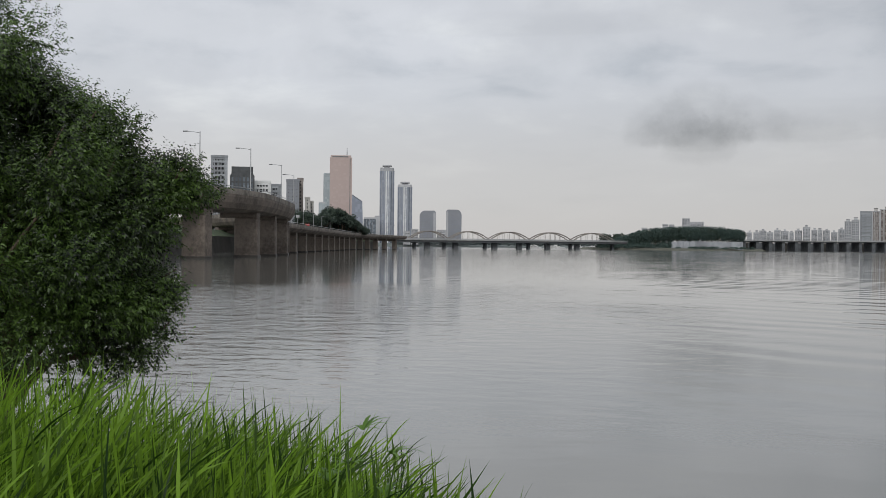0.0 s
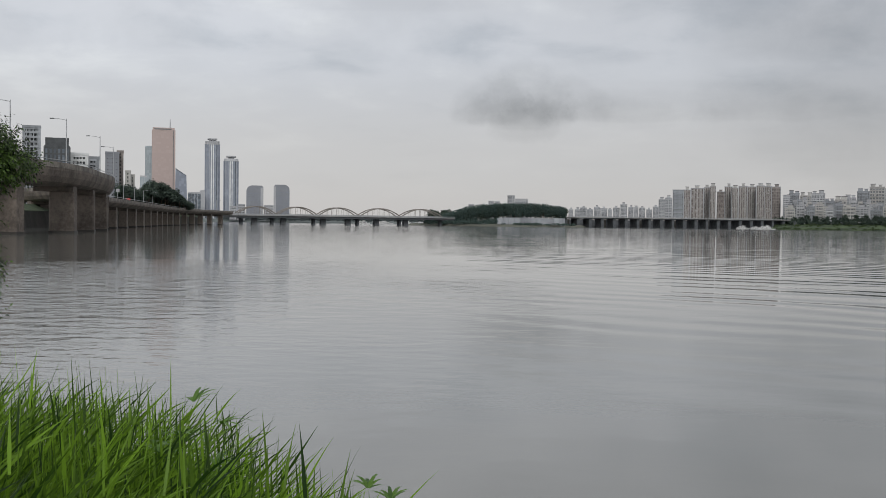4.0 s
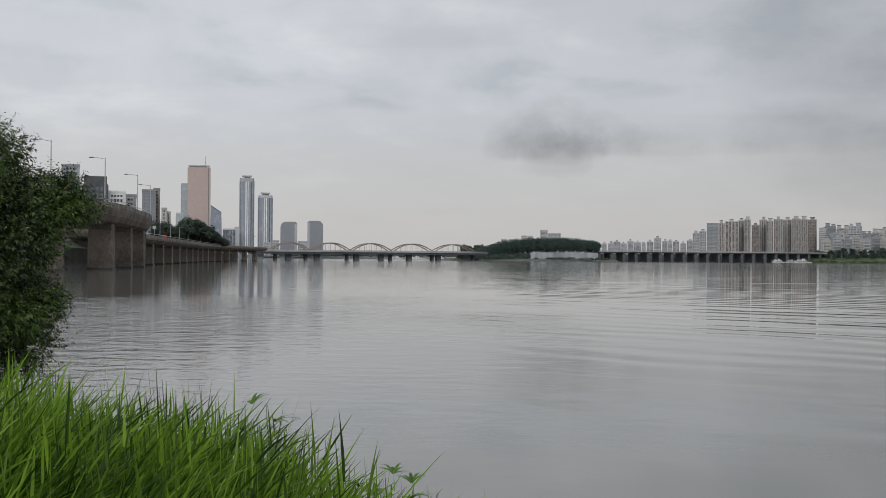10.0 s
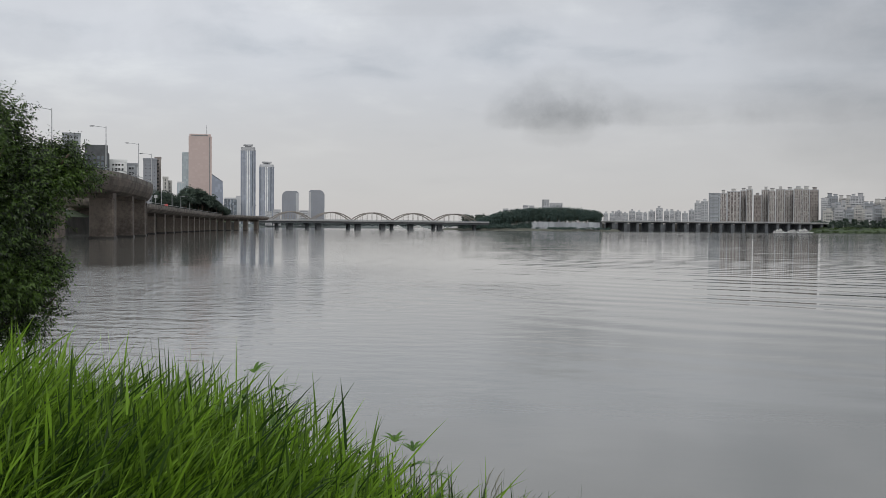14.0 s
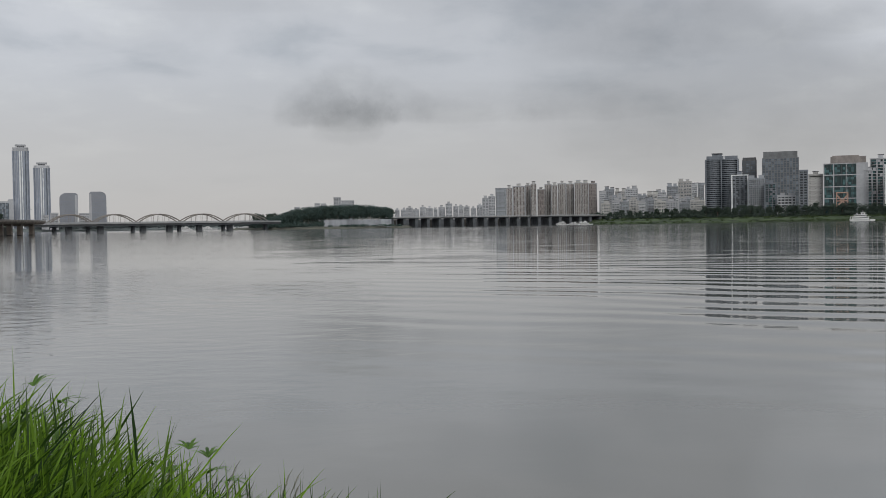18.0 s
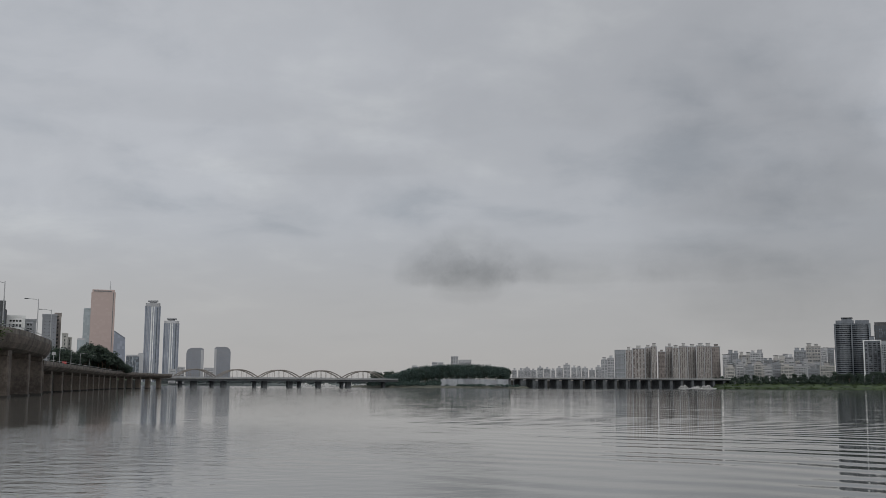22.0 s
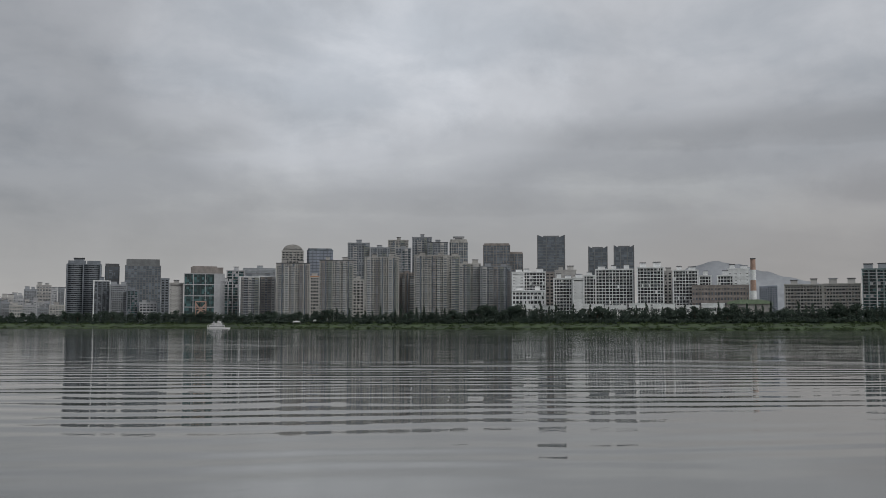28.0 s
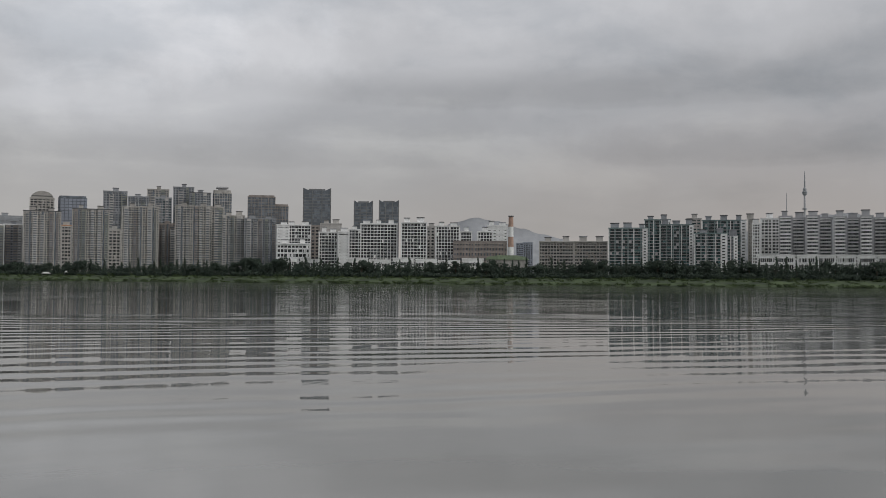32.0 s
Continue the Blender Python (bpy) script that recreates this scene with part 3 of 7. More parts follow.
# ---- the bridges ----
def crossing(a, b, bearing):
    """How far along the line from a to b a bearing from the eye meets it."""
    d = b - a
    n = Vector((math.cos(radians(bearing)), -math.sin(radians(bearing)), 0))
    return -a.dot(n) / d.normalized().dot(n)


def girder_bridge(name, label, a, b, z, depth, width, piers, pier_w, steel=None, stone=None):
    a, b = Vector(a), Vector(b)
    d = b - a
    road = thing(name, (a.x, a.y, 0), math.atan2(d.y, d.x), label, "bridge")
    n = d.length
    part("girder", boxes((0, n, -width / 2 + 1, width / 2 - 1, z - depth, z - 0.6)), steel or STEEL_DARK, road, "dark steel girder")
    part("deck", boxes((0, n, -width / 2, width / 2, z - 0.6, z)), CONCRETE_PALE, road, "pale concrete deck edge")
    for s in (-1, 1):
        part("rail", boxes((0, n, s * width / 2 - 0.1, s * width / 2 + 0.1, z, z + 0.25), (0, n, s * width / 2 - 0.08, s * width / 2 + 0.08, z + 0.85, z + 1.05), *((k * 4.0, k * 4.0 + 0.2, s * width / 2 - 0.07, s * width / 2 + 0.07, z, z + 1.0) for k in range(int(n / 4)))), STEEL_GREY, road, "grey steel railing")
    half = width / 2 - 1.5 if len(piers) > 8 else 2.2
    me = finish(boxes((-pier_w / 2, pier_w / 2, -half, half, -1, z - depth), (-pier_w / 2 - 0.25, pier_w / 2 + 0.25, -half - 0.4, half + 0.4, -1, 0.5), (-pier_w * 0.62, pier_w * 0.62, -width * 0.36, width * 0.36, z - depth - 0.9, z - depth + 0.05), bevel=0.2), "pier", stone or CONCRETE)
    for x in piers:
        place("pier", me, road, (x, 0, 0), 0, "concrete pier with a wider footing")
    return road


SOUTH_A, SOUTH_B = at(-15.9, 1010), at(-3.2, 1120)
south_piers = [crossing(SOUTH_A, SOUTH_B, b) for b in (-14.6, -12.96, -10.72, -8.34, -6.04, -3.8)]
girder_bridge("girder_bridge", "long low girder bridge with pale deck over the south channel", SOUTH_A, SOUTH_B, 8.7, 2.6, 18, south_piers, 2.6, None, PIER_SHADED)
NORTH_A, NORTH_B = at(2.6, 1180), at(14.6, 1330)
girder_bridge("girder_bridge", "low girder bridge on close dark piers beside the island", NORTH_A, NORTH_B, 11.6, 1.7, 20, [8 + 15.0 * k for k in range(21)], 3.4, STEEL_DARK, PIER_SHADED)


def quay_wall():
    """A dark backing wall, added to darken the gaps under the north bridge."""
    d = (NORTH_B - NORTH_A).normalized()
    back = Vector((-d.y, d.x, 0)) * 26
    n = (NORTH_B - NORTH_A).length
    ob = thing("quay_wall", NORTH_A + back, math.atan2(d.y, d.x), "added dark backing wall that darkens the gaps under the low bridge", "quay wall")
    for k in range(24):
        x = 4 + (n - 20) * k / 24
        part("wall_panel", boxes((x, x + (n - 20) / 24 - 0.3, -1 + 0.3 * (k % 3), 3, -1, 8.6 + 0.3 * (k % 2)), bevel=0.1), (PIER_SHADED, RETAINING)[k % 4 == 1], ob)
    part("coping", boxes((2, n - 14, -1.4, 3.4, 9.0, 9.6)), CONCRETE, ob)
    return ob


quay_wall()


def arch_bridge():
    """The older bridge beyond: tied arches with hangers over each span."""
    out = (SOUTH_B - SOUTH_A).normalized()
    back = Vector((-out.y, out.x, 0)) * 34
    a, b = SOUTH_A + back, SOUTH_B + back
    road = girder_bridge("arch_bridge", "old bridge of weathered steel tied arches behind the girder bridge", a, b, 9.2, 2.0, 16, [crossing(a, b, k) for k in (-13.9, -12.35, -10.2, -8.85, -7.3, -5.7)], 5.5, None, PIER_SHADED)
    spans = [crossing(a, b, k) for k in (-14.95, -12.75, -10.55, -8.3, -6.05, -3.75)]
    for x0, x1 in zip(spans, spans[1:]):
        for y in (-4.5, 4.5):
            n = 16
            top = [(x0 + (x1 - x0) * k / n, y, 9.0 + 8.6 * (1 - (2 * k / n - 1) ** 2)) for k in range(n + 1)]
            arch = bmesh.new()
            tube(arch, top, [0.62] * (n + 1), 6)
            rib = part("arch", arch, ARCH_PAINT, road, "weathered painted steel arch rib")
            for x, _, z in top[3:-2:2]:
                place("hanger", shared_hanger(z - 9.0), rib, (x, y, 9.0))


def shared_hanger(h):
    return finish(boxes((-0.13, 0.13, -0.13, 0.13, 0, h)), "hanger", ARCH_PAINT)


arch_bridge()

# ---- the city ----
STACK_TONES = (PAINT_BEIGE, PAINT_BEIGE, PAINT_BROWN, PAINT_CREAM, PAINT_CREAM, STACK_GREEN, STACK_GREEN)


def apartment(where, turn, w, d, h, floors, bays, wall, glass, label, group="", roof=1, sill=0.42, pier=0.28, ends=True, trim=None, recess=0, mottle=0.12, infill=None, style="grid", right=0.0, category="apartment block", bands=None, stacks=0):
    """A slab of flats: glazed core, a proud wall band round each floor, piers between the bays, parapet and roof huts."""
    ob = thing("apartment_block", where, radians(turn), label, category, group)
    fh = h / floors
    part("core", boxes((-w / 2 + 0.7, w / 2 - 0.7, -d / 2 + (1.9 if style == "piers" else 1.3), d / 2 - 0.7, -3, h - 0.5)), glass, ob, "window glass set back behind the wall")
    inset = 1.0 if style == "piers" else 0.0
    band = finish(boxes((-w / 2, w / 2, -d / 2 + inset, d / 2, -fh * sill / 2, fh * sill / 2)), "floor_band", bands or wall)
    for i in range(floors + 1):
        place("floor_band", band, ob, (0, 0, i * fh if i < floors else h - fh * sill / 2))
    bay = w / bays
    rnd = random.Random(int(where[0] * 7 + where[1]))
    cols = [finish(boxes((-bay * k / 2, bay * k / 2, -d / 2 + 0.05, d / 2 - 0.05, 0, h - 0.3)), "wall_pier", wall) for k in (pier, pier * 1.6)]
    for i in range(1, bays):
        wide = style == "grid" and rnd.random() < 0.2
        place("wall_pier", cols[wide], ob, (-w / 2 + i * bay + rnd.uniform(-0.05, 0.05) * bay, 0, 0))
    if ends:
        e = min(1.3, 0.035 * w) if trim in (PAINT_WHITE, PAINT_PALE) else 0.6
        end = finish(boxes((-e, e, -d / 2 - 0.03, d / 2 + 0.03, -3, h - 0.2)), "end_wall", trim if trim in (PAINT_WHITE, PAINT_PALE) else wall)
        for s in (-1, 1):
            place("end_wall", end, ob, (s * (w / 2 - e + 0.03), 0, 0))
    if right:
        part("stair_wall", boxes((w / 2 - right * w, w / 2 + 0.1, -d / 2 - 0.5, d / 2, -2, h)), PAINT_WHITE, ob, "white gable wall")
        for k in (-0.5, -0.16, 0.14):
            part("white_fin", boxes((k * w, k * w + 0.7, -d / 2 - 0.4, -d / 2 + 1, -2, h)), PAINT_WHITE, ob, "white dividing wall")
        slot = finish(boxes((w / 2 - right * w * 0.75, w / 2 - right * w * 0.3, -d / 2 - 0.56, -d / 2, -0.5, 0.5)), "stair_window", GLASS_DARK)
        for i in range(1, floors):
            place("stair_window", slot, ob, (0, 0, i * fh))
    if recess:
        strip = finish(boxes((-min(bay, 2.6) * 0.3, min(bay, 2.6) * 0.3, -d / 2 - 0.12, d / 2 + 0.12, 0, h - 0.1)), "stair_recess", GLASS_GREY)
        for i in range(recess):
            place("stair_recess", strip, ob, (-w / 2 + w * (i + 0.5) / recess + bay * 0.2, 0, 0), label="grey glazed stair strip")
    for i in range(stacks):
        k = int((i + 0.5) * bays / stacks + rnd.uniform(-0.6, 0.6))
        wide = bay * rnd.choice((0.9, 1.4, 1.9))
        x = max(-w / 2 + 0.8, min(w / 2 - wide - 0.8, -w / 2 + k * bay))
        top = h - rnd.choice((0.0, 0.0, 0.0, fh, 2 * fh)) - 0.4
        stack = part("balcony_bay", boxes((x, x + wide, -d / 2 - rnd.uniform(0.5, 1.1), -d / 2 + 1.0, -1, top)), STACK_TONES[rnd.randrange(len(STACK_TONES))], ob, "closed balcony bay")
        sash = boxes(*((x + 0.12 * wide, x + 0.88 * wide, -d / 2 - 1.16, -d / 2 - 0.2, (j + 0.3) * fh, (j + 0.78) * fh) for j in range(1, floors - 1)))
        tagged(part("sash", sash, GLASS_GREY, stack, "rows of balcony windows"), "rows of balcony windows", kind="stuff")
    shut = [(i, j) for i in range(bays) for j in range(floors) if rnd.random() < mottle]
    if shut:
        panels = part("infill_panel", boxes(*((-w / 2 + (i + 0.14 + 0.3 * (j % 2)) * bay, -w / 2 + (i + 0.56 + 0.3 * (j % 2)) * bay, -d / 2 + 0.5, -d / 2 + 1.22, j * fh, (j + 0.98) * fh) for i, j in shut)), infill or wall, ob, "closed balcony panels")
        tagged(panels, "closed balcony panels", kind="stuff")
    part("parapet", boxes((-w / 2 - 0.2, w / 2 + 0.2, -d / 2 - 0.2, d / 2 + 0.2, h - 0.2, h + 0.9)), trim or wall, ob)
    for k in range(roof):
        x = -w / 2 + w * (k + 0.5) / roof + rnd.uniform(-1, 1)
        up, half = rnd.uniform(2.4, 4.6), rnd.uniform(2.2, 3.8)
        place("roof_hut", finish(boxes((-half, half, -3, 3, h + 0.9, h + 0.9 + up)), "roof_hut", PAINT_GREY if wall is PAINT_TEAL else wall), ob, (x, 0, 0))
        place("hut_cap", finish(boxes((-half - 0.5, half + 0.5, -3.5, 3.5, h + 0.9 + up, h + 1.5 + up)), "hut_cap", ROOF_DARK if rnd.random() < 0.75 else PAINT_GREY), ob, (x, 0, 0))
    return ob


def tower(where, turn, w, d, h, glass, frame_mat, label, cut=0.0, crown=3.0, fins=6, lines=0, cap=False, mast=0, group="", category="office tower"):
    """A glass tower: curtain wall, face mullions, floor lines, crown, and a hat or mast where it has one."""
    ob = thing("office_tower", where, radians(turn), label, category, group)
    c = cut * w
    plan = [(-w / 2 + c, -d / 2), (w / 2 - c, -d / 2), (w / 2, -d / 2 + c), (w / 2, d / 2 - c), (w / 2 - c, d / 2), (-w / 2 + c, d / 2), (-w / 2, d / 2 - c), (-w / 2, -d / 2 + c)] if cut else [(-w / 2, -d / 2), (w / 2, -d / 2), (w / 2, d / 2), (-w / 2, d / 2)]
    part("curtain_wall", prism(plan, -3, h - crown), glass, ob, "glass curtain wall")
    if lines == 0 and mast:
        part("dark_slot", boxes((w * 0.40, w * 0.43, -d / 2 - 0.6, -d / 2 + 1, -2, h - crown)), RECESS, ob, "dark vertical slot")
        part("plant_louvres", boxes((-w * 0.4, w * 0.34, -d * 0.475, d * 0.475, h - crown + 1.5, h - crown + 4.5)), RECESS, ob, "dark louvre strip")
    part("crown", prism([(x * 0.94, y * 0.94) for x, y in plan], h - crown - 0.1, h), frame_mat, ob, "recessed roof storey")
    part("coping", prism([(x * 1.015, y * 1.015) for x, y in plan], h - crown - 0.8, h - crown + 0.5), frame_mat, ob)
    fin = finish(boxes((-0.35, 0.35, -d / 2 - 0.3, d / 2 + 0.3, -2, h - crown)), "mullion", frame_mat)
    for i in range(fins + 1):
        place("mullion", fin, ob, (-w / 2 + c + (w - 2 * c) * i / fins, 0, 0))
    if cut and cap and not lines:
        for x0, x1, mat in ((-0.31, -0.24, PAINT_WHITE), (-0.10, -0.02, PAINT_WHITE), (0.05, 0.10, PAINT_WHITE), (0.26, 0.32, GLASS_GREY), (-0.42, -0.36, GLASS_GREY)):
            part("facade_strip", boxes((x0 * w, x1 * w, -d / 2 - 0.9 + (2.0 if abs(x0) > 0.3 else 0), -d / 2 + 4, -2, h - crown - 1.0)), mat, ob, "tall vertical facade strip")
    if lines:
        ring = finish(prism([(x * 1.012, y * 1.012) for x, y in plan], -0.3, 0.3), "floor_line", frame_mat)
        for i in range(1, lines):
            place("floor_line", ring, ob, (0, 0, (h - crown) * i / lines))
    if cap:
        part("roof_hat", boxes((-w * 0.22, w * 0.22, -d * 0.22, d * 0.22, h, h + w * 0.12), (-w * 0.32, w * 0.32, -d * 0.32, d * 0.32, h + w * 0.12, h + w * 0.2)), PAINT_PALE, ob, "flat roof hat on a neck")
    if mast:
        part("mast", tube(bmesh.new(), [(w * 0.28, 0, h - 1), (w * 0.28, 0, h + mast * 0.5), (w * 0.28, 0, h + mast)], [1.8, 1.2, 0.5], 6), STEEL_GREY, ob)
    return ob


def wedge_tower(where, turn, w, d, h, glass, label):
    ob = thing("office_tower", where, radians(turn), label, "office tower")
    part("curtain_wall", front_shape([(-w / 2, -3), (w / 2, -3), (w / 2 - w * 0.12, h * 0.86), (-w / 2 + w * 0.05, h)], d), glass, ob, "glass curtain wall")
    part("ridge", front_shape([(-w / 2 + w * 0.05, h - 2), (w / 2 - w * 0.12, h * 0.86 - 2), (w / 2 - w * 0.12, h * 0.86 + 0.6), (-w / 2 + w * 0.05, h + 0.6)], d + 0.6), GLASS_GREY, ob)
    return ob


def front_shape(outline, d):
    """A front outline of (x, z), extruded d metres deep."""
    bm = bmesh.new()
    a = [bm.verts.new((x, -d / 2, z)) for x, z in outline]
    b = [bm.verts.new((x, d / 2, z)) for x, z in outline]
    n = len(outline)
    bm.faces.new(a)
    bm.faces.new(b[::-1])
    for i in range(n):
        bm.faces.new((a[i], b[i], b[(i + 1) % n], a[(i + 1) % n]))
    bmesh.ops.recalc_face_normals(bm, faces=bm.faces)
    return bm


def shoulder_tower(where, turn, w, d, h, side, label):
    """An office slab whose roof rounds off at one corner."""
    ob = thing("office_tower", where, radians(turn), label, "office tower", "rounded towers")
    r = w * 0.34
    arc = [(w / 2 - r + r * math.sin(k * math.pi / 12), h - r + r * math.cos(k * math.pi / 12)) for k in range(7)]
    line = [(-w / 2, -3), (-w / 2, h - 4), (-w / 2 + 4, h), *arc, (w / 2, -3)]
    part("facade", front_shape([(side * x, z) for x, z in line], d), TOWER_STONE, ob, "grey glass and stone facade")
    band = finish(boxes((-w / 2 - 0.1, w / 2 + 0.1, -d / 2 - 0.1, d / 2 + 0.1, -0.25, 0.25)), "floor_band", GLASS_BLUE)
    for i in range(1, 12):
        place("floor_band", band, ob, (0, 0, (h - r) * i / 12))
    part("corner_strip", boxes((-side * w * 0.42 - w * 0.08, -side * w * 0.42 + w * 0.06, -d / 2 - 0.4, -d / 2 + 1, -3, h - 4.5)), PAINT_PALE, ob, "paler corner strip")
    return ob


def round_tower(where, turn, w, d, h, floors, wall, label):
    """A tower of flats with a bowed front and a slab edge at each floor."""
    ob = thing("apartment_block", where, radians(turn), label, "apartment block")
    n = 14
    plan = [(-w / 2 + w * k / n, -d / 2 - 5 * abs(math.sin(math.pi * 2 * k / n))) for k in range(n + 1)] + [(w / 2, d / 2), (-w / 2, d / 2)]
    part("core", prism([(x * 0.96, y * 0.94) for x, y in plan], -3, h - 1), GLASS_DARK, ob, "dark window glass")
    slab = finish(prism(plan, -0.75, 0.75), "balcony_band", wall)
    for i in range(floors + 1):
        place("balcony_band", slab, ob, (0, 0, i * (h - 2) / floors))
    col = finish(boxes((-0.8, 0.8, -d / 2 - 5.4, d / 2, -1, h - 2)), "wall_pier", wall)
    for x in (-w * 0.02, w * 0.46, -w * 0.47):
        place("wall_pier", col, ob, (x, 0, 0))
    for x0, x1, up in ((-0.45, 0.05, 3.2), (0.08, 0.46, 3.2), (-0.28, 0.0, 6.0)):
        part("roof_storey", boxes((x0 * w, x1 * w, -d * 0.4, d * 0.4, h - 1.6, h + up)), wall, ob)
    part("roof_hat", boxes((-0.3 * w, 0.02 * w, -d * 0.45, d * 0.45, h + 6.0, h + 6.8)), ROOF_DARK, ob)
    return ob


def brace_block(where, turn, w, d, h, label):
    """A teal glass block in a white frame: broad white end wall, roof storey and a cross brace over the entrance."""
    ob = thing("office_block", where, radians(turn), label, "office block")
    part("core", boxes((-w / 2 + 0.6, w / 2 - 0.6, -d / 2 + 0.6, d / 2 - 0.6, -3, h - 0.4)), GLASS_TEAL, ob, "teal glass")
    for x0, x1 in ((-0.5, -0.48), (-0.28, -0.26), (0.02, 0.035), (0.24, 0.5)):
        part("frame_post", boxes((x0 * w, x1 * w, -d / 2, d / 2, -1, h)), PAINT_PALE, ob, "pale frame")
    beam = finish(boxes((-w / 2 + 0.1, w / 2 - 0.1, -d / 2 - 0.1, d / 2 + 0.1, -0.5, 0.5)), "frame_beam", PAINT_PALE)
    for k in (0.32, 0.55, 0.78, 1.0):
        place("frame_beam", beam, ob, (0, 0, h * k))
    for i in range(1, 9):
        part("mullion", boxes((-w / 2 + 0.74 * w * i / 9 - 0.15, -w / 2 + 0.74 * w * i / 9 + 0.15, -d / 2 + 0.3, d / 2 - 0.3, 0, h - 1)), STEEL_DARK, ob)
    part("roof_storey", boxes((-w * 0.34, w * 0.46, -d * 0.4, d * 0.4, h, h + 8), (-w * 0.3, w * 0.3, -d * 0.3, d * 0.3, h + 8, h + 9.5)), PAINT_BROWN, ob)
    for s in (-1, 1):
        bm = boxes((-0.9, 0.9, -0.6, 0.6, -w * 0.19, w * 0.19))
        bmesh.ops.transform(bm, matrix=pose(-w * 0.08, -d / 2 - 0.6, h * 0.27, 0, s * 40, 0), verts=bm.verts)
        part("cross_brace", bm, FADED_RED, ob, "pale diagonal brace")
    part("brace_frame", boxes((-w * 0.22, -w * 0.195, -d / 2 - 1, -d / 2, 0, h * 0.44), (w * 0.035, w * 0.06, -d / 2 - 1, -d / 2, 0, h * 0.44), (-w * 0.22, w * 0.06, -d / 2 - 1.1, -d / 2, h * 0.42, h * 0.445), (-w * 0.22, w * 0.06, -d / 2 - 1.1, -d / 2, h * 0.26, h * 0.28)), FADED_RED, ob)
    return ob


def dome_tower(where, turn, w, d, h, label):
    ob = apartment(where, turn, w, d, h, 30, 6, PAINT_BEIGE, GLASS_DARK, label, "", 0)
    arc = [(w * 0.46 * math.cos(k * math.pi / 10), h + 0.5 + 9 * math.sin(k * math.pi / 10)) for k in range(11)]
    part("dome", front_shape(arc[::-1], d * 0.8), PAINT_BEIGE, ob, "rounded roof storey")
    part("dome_band", boxes((-w * 0.42, w * 0.42, -d * 0.42, d * 0.42, h + 2.5, h + 3.6)), ROOF_DARK, ob)
    return ob


def horned_tower(where, turn, w, d, h, label, wall):
    """A dark glass tower whose corners rise past a sunken roof line."""
    ob = thing("apartment_tower", where, radians(turn), label, "apartment tower", "dark towers")
    part("facade", front_shape([(-w / 2, -3), (w / 2, -3), (w / 2, h), (w * 0.3, h - 3.5), (-w * 0.3, h - 3.5), (-w / 2, h)], d), GLASS_GREY, ob, "dark glass facade")
    part("roof_plant", boxes((-w * 0.3, w * 0.3, -d * 0.3, d * 0.3, h - 4, h - 0.8)), wall, ob)
    line = finish(boxes((-w / 2 - 0.2, w / 2 + 0.2, -d / 2 - 0.2, d / 2 + 0.2, -0.35, 0.35)), "floor_line", wall)
    n = int(h / 4.6)
    for i in range(1, n):
        place("floor_line", line, ob, (0, 0, (h - 5) * i / n))
    for x in (-0.5, -0.18, 0.18, 0.5):
        part("corner_fin", boxes((x * w - 0.6, x * w + 0.6, -d / 2 - 0.4, d / 2 + 0.4, -2, h - 0.5 if abs(x) == 0.5 else h - 4)), wall, ob)
    return ob


# the far towers' pale base colours take the place of haze
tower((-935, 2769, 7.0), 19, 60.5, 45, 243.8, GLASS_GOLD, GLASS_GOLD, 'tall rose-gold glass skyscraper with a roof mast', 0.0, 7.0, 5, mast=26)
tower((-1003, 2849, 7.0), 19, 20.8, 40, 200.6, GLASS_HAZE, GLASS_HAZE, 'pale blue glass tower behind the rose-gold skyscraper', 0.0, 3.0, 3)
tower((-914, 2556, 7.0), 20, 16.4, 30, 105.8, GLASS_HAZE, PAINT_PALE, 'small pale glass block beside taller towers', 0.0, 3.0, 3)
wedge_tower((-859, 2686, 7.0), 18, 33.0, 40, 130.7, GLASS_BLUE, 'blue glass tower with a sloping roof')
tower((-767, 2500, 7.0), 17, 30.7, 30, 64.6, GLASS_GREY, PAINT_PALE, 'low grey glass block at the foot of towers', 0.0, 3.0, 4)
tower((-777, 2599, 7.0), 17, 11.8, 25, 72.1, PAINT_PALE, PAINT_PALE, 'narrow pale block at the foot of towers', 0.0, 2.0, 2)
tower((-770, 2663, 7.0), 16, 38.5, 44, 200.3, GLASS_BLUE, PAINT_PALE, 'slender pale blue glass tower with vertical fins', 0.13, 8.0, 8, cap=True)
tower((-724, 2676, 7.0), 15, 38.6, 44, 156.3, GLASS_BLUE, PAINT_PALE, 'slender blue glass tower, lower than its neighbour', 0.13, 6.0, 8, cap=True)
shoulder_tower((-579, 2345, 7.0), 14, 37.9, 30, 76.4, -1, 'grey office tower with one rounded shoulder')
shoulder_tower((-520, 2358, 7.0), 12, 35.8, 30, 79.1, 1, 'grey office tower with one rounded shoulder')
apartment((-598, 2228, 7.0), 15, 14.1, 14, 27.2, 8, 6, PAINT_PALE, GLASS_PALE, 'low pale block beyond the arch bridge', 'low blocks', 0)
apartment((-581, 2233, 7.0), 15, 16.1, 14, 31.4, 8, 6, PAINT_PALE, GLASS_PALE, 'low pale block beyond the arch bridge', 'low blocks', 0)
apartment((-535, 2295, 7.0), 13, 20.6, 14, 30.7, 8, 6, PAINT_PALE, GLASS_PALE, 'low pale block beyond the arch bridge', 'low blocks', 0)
apartment((-224, 477, 10.0), 25, 7.9, 14, 35.2, 16, 5, PAINT_GREY, GLASS_DARK, 'pale grey apartment block above the elevated road', '', 0)
tower((-198, 446, 10.0), 24, 10.2, 16, 27.9, GLASS_GREY, STEEL_DARK, 'dark blue glass block above the elevated road', 0.0, 4.0, 6, lines=8)
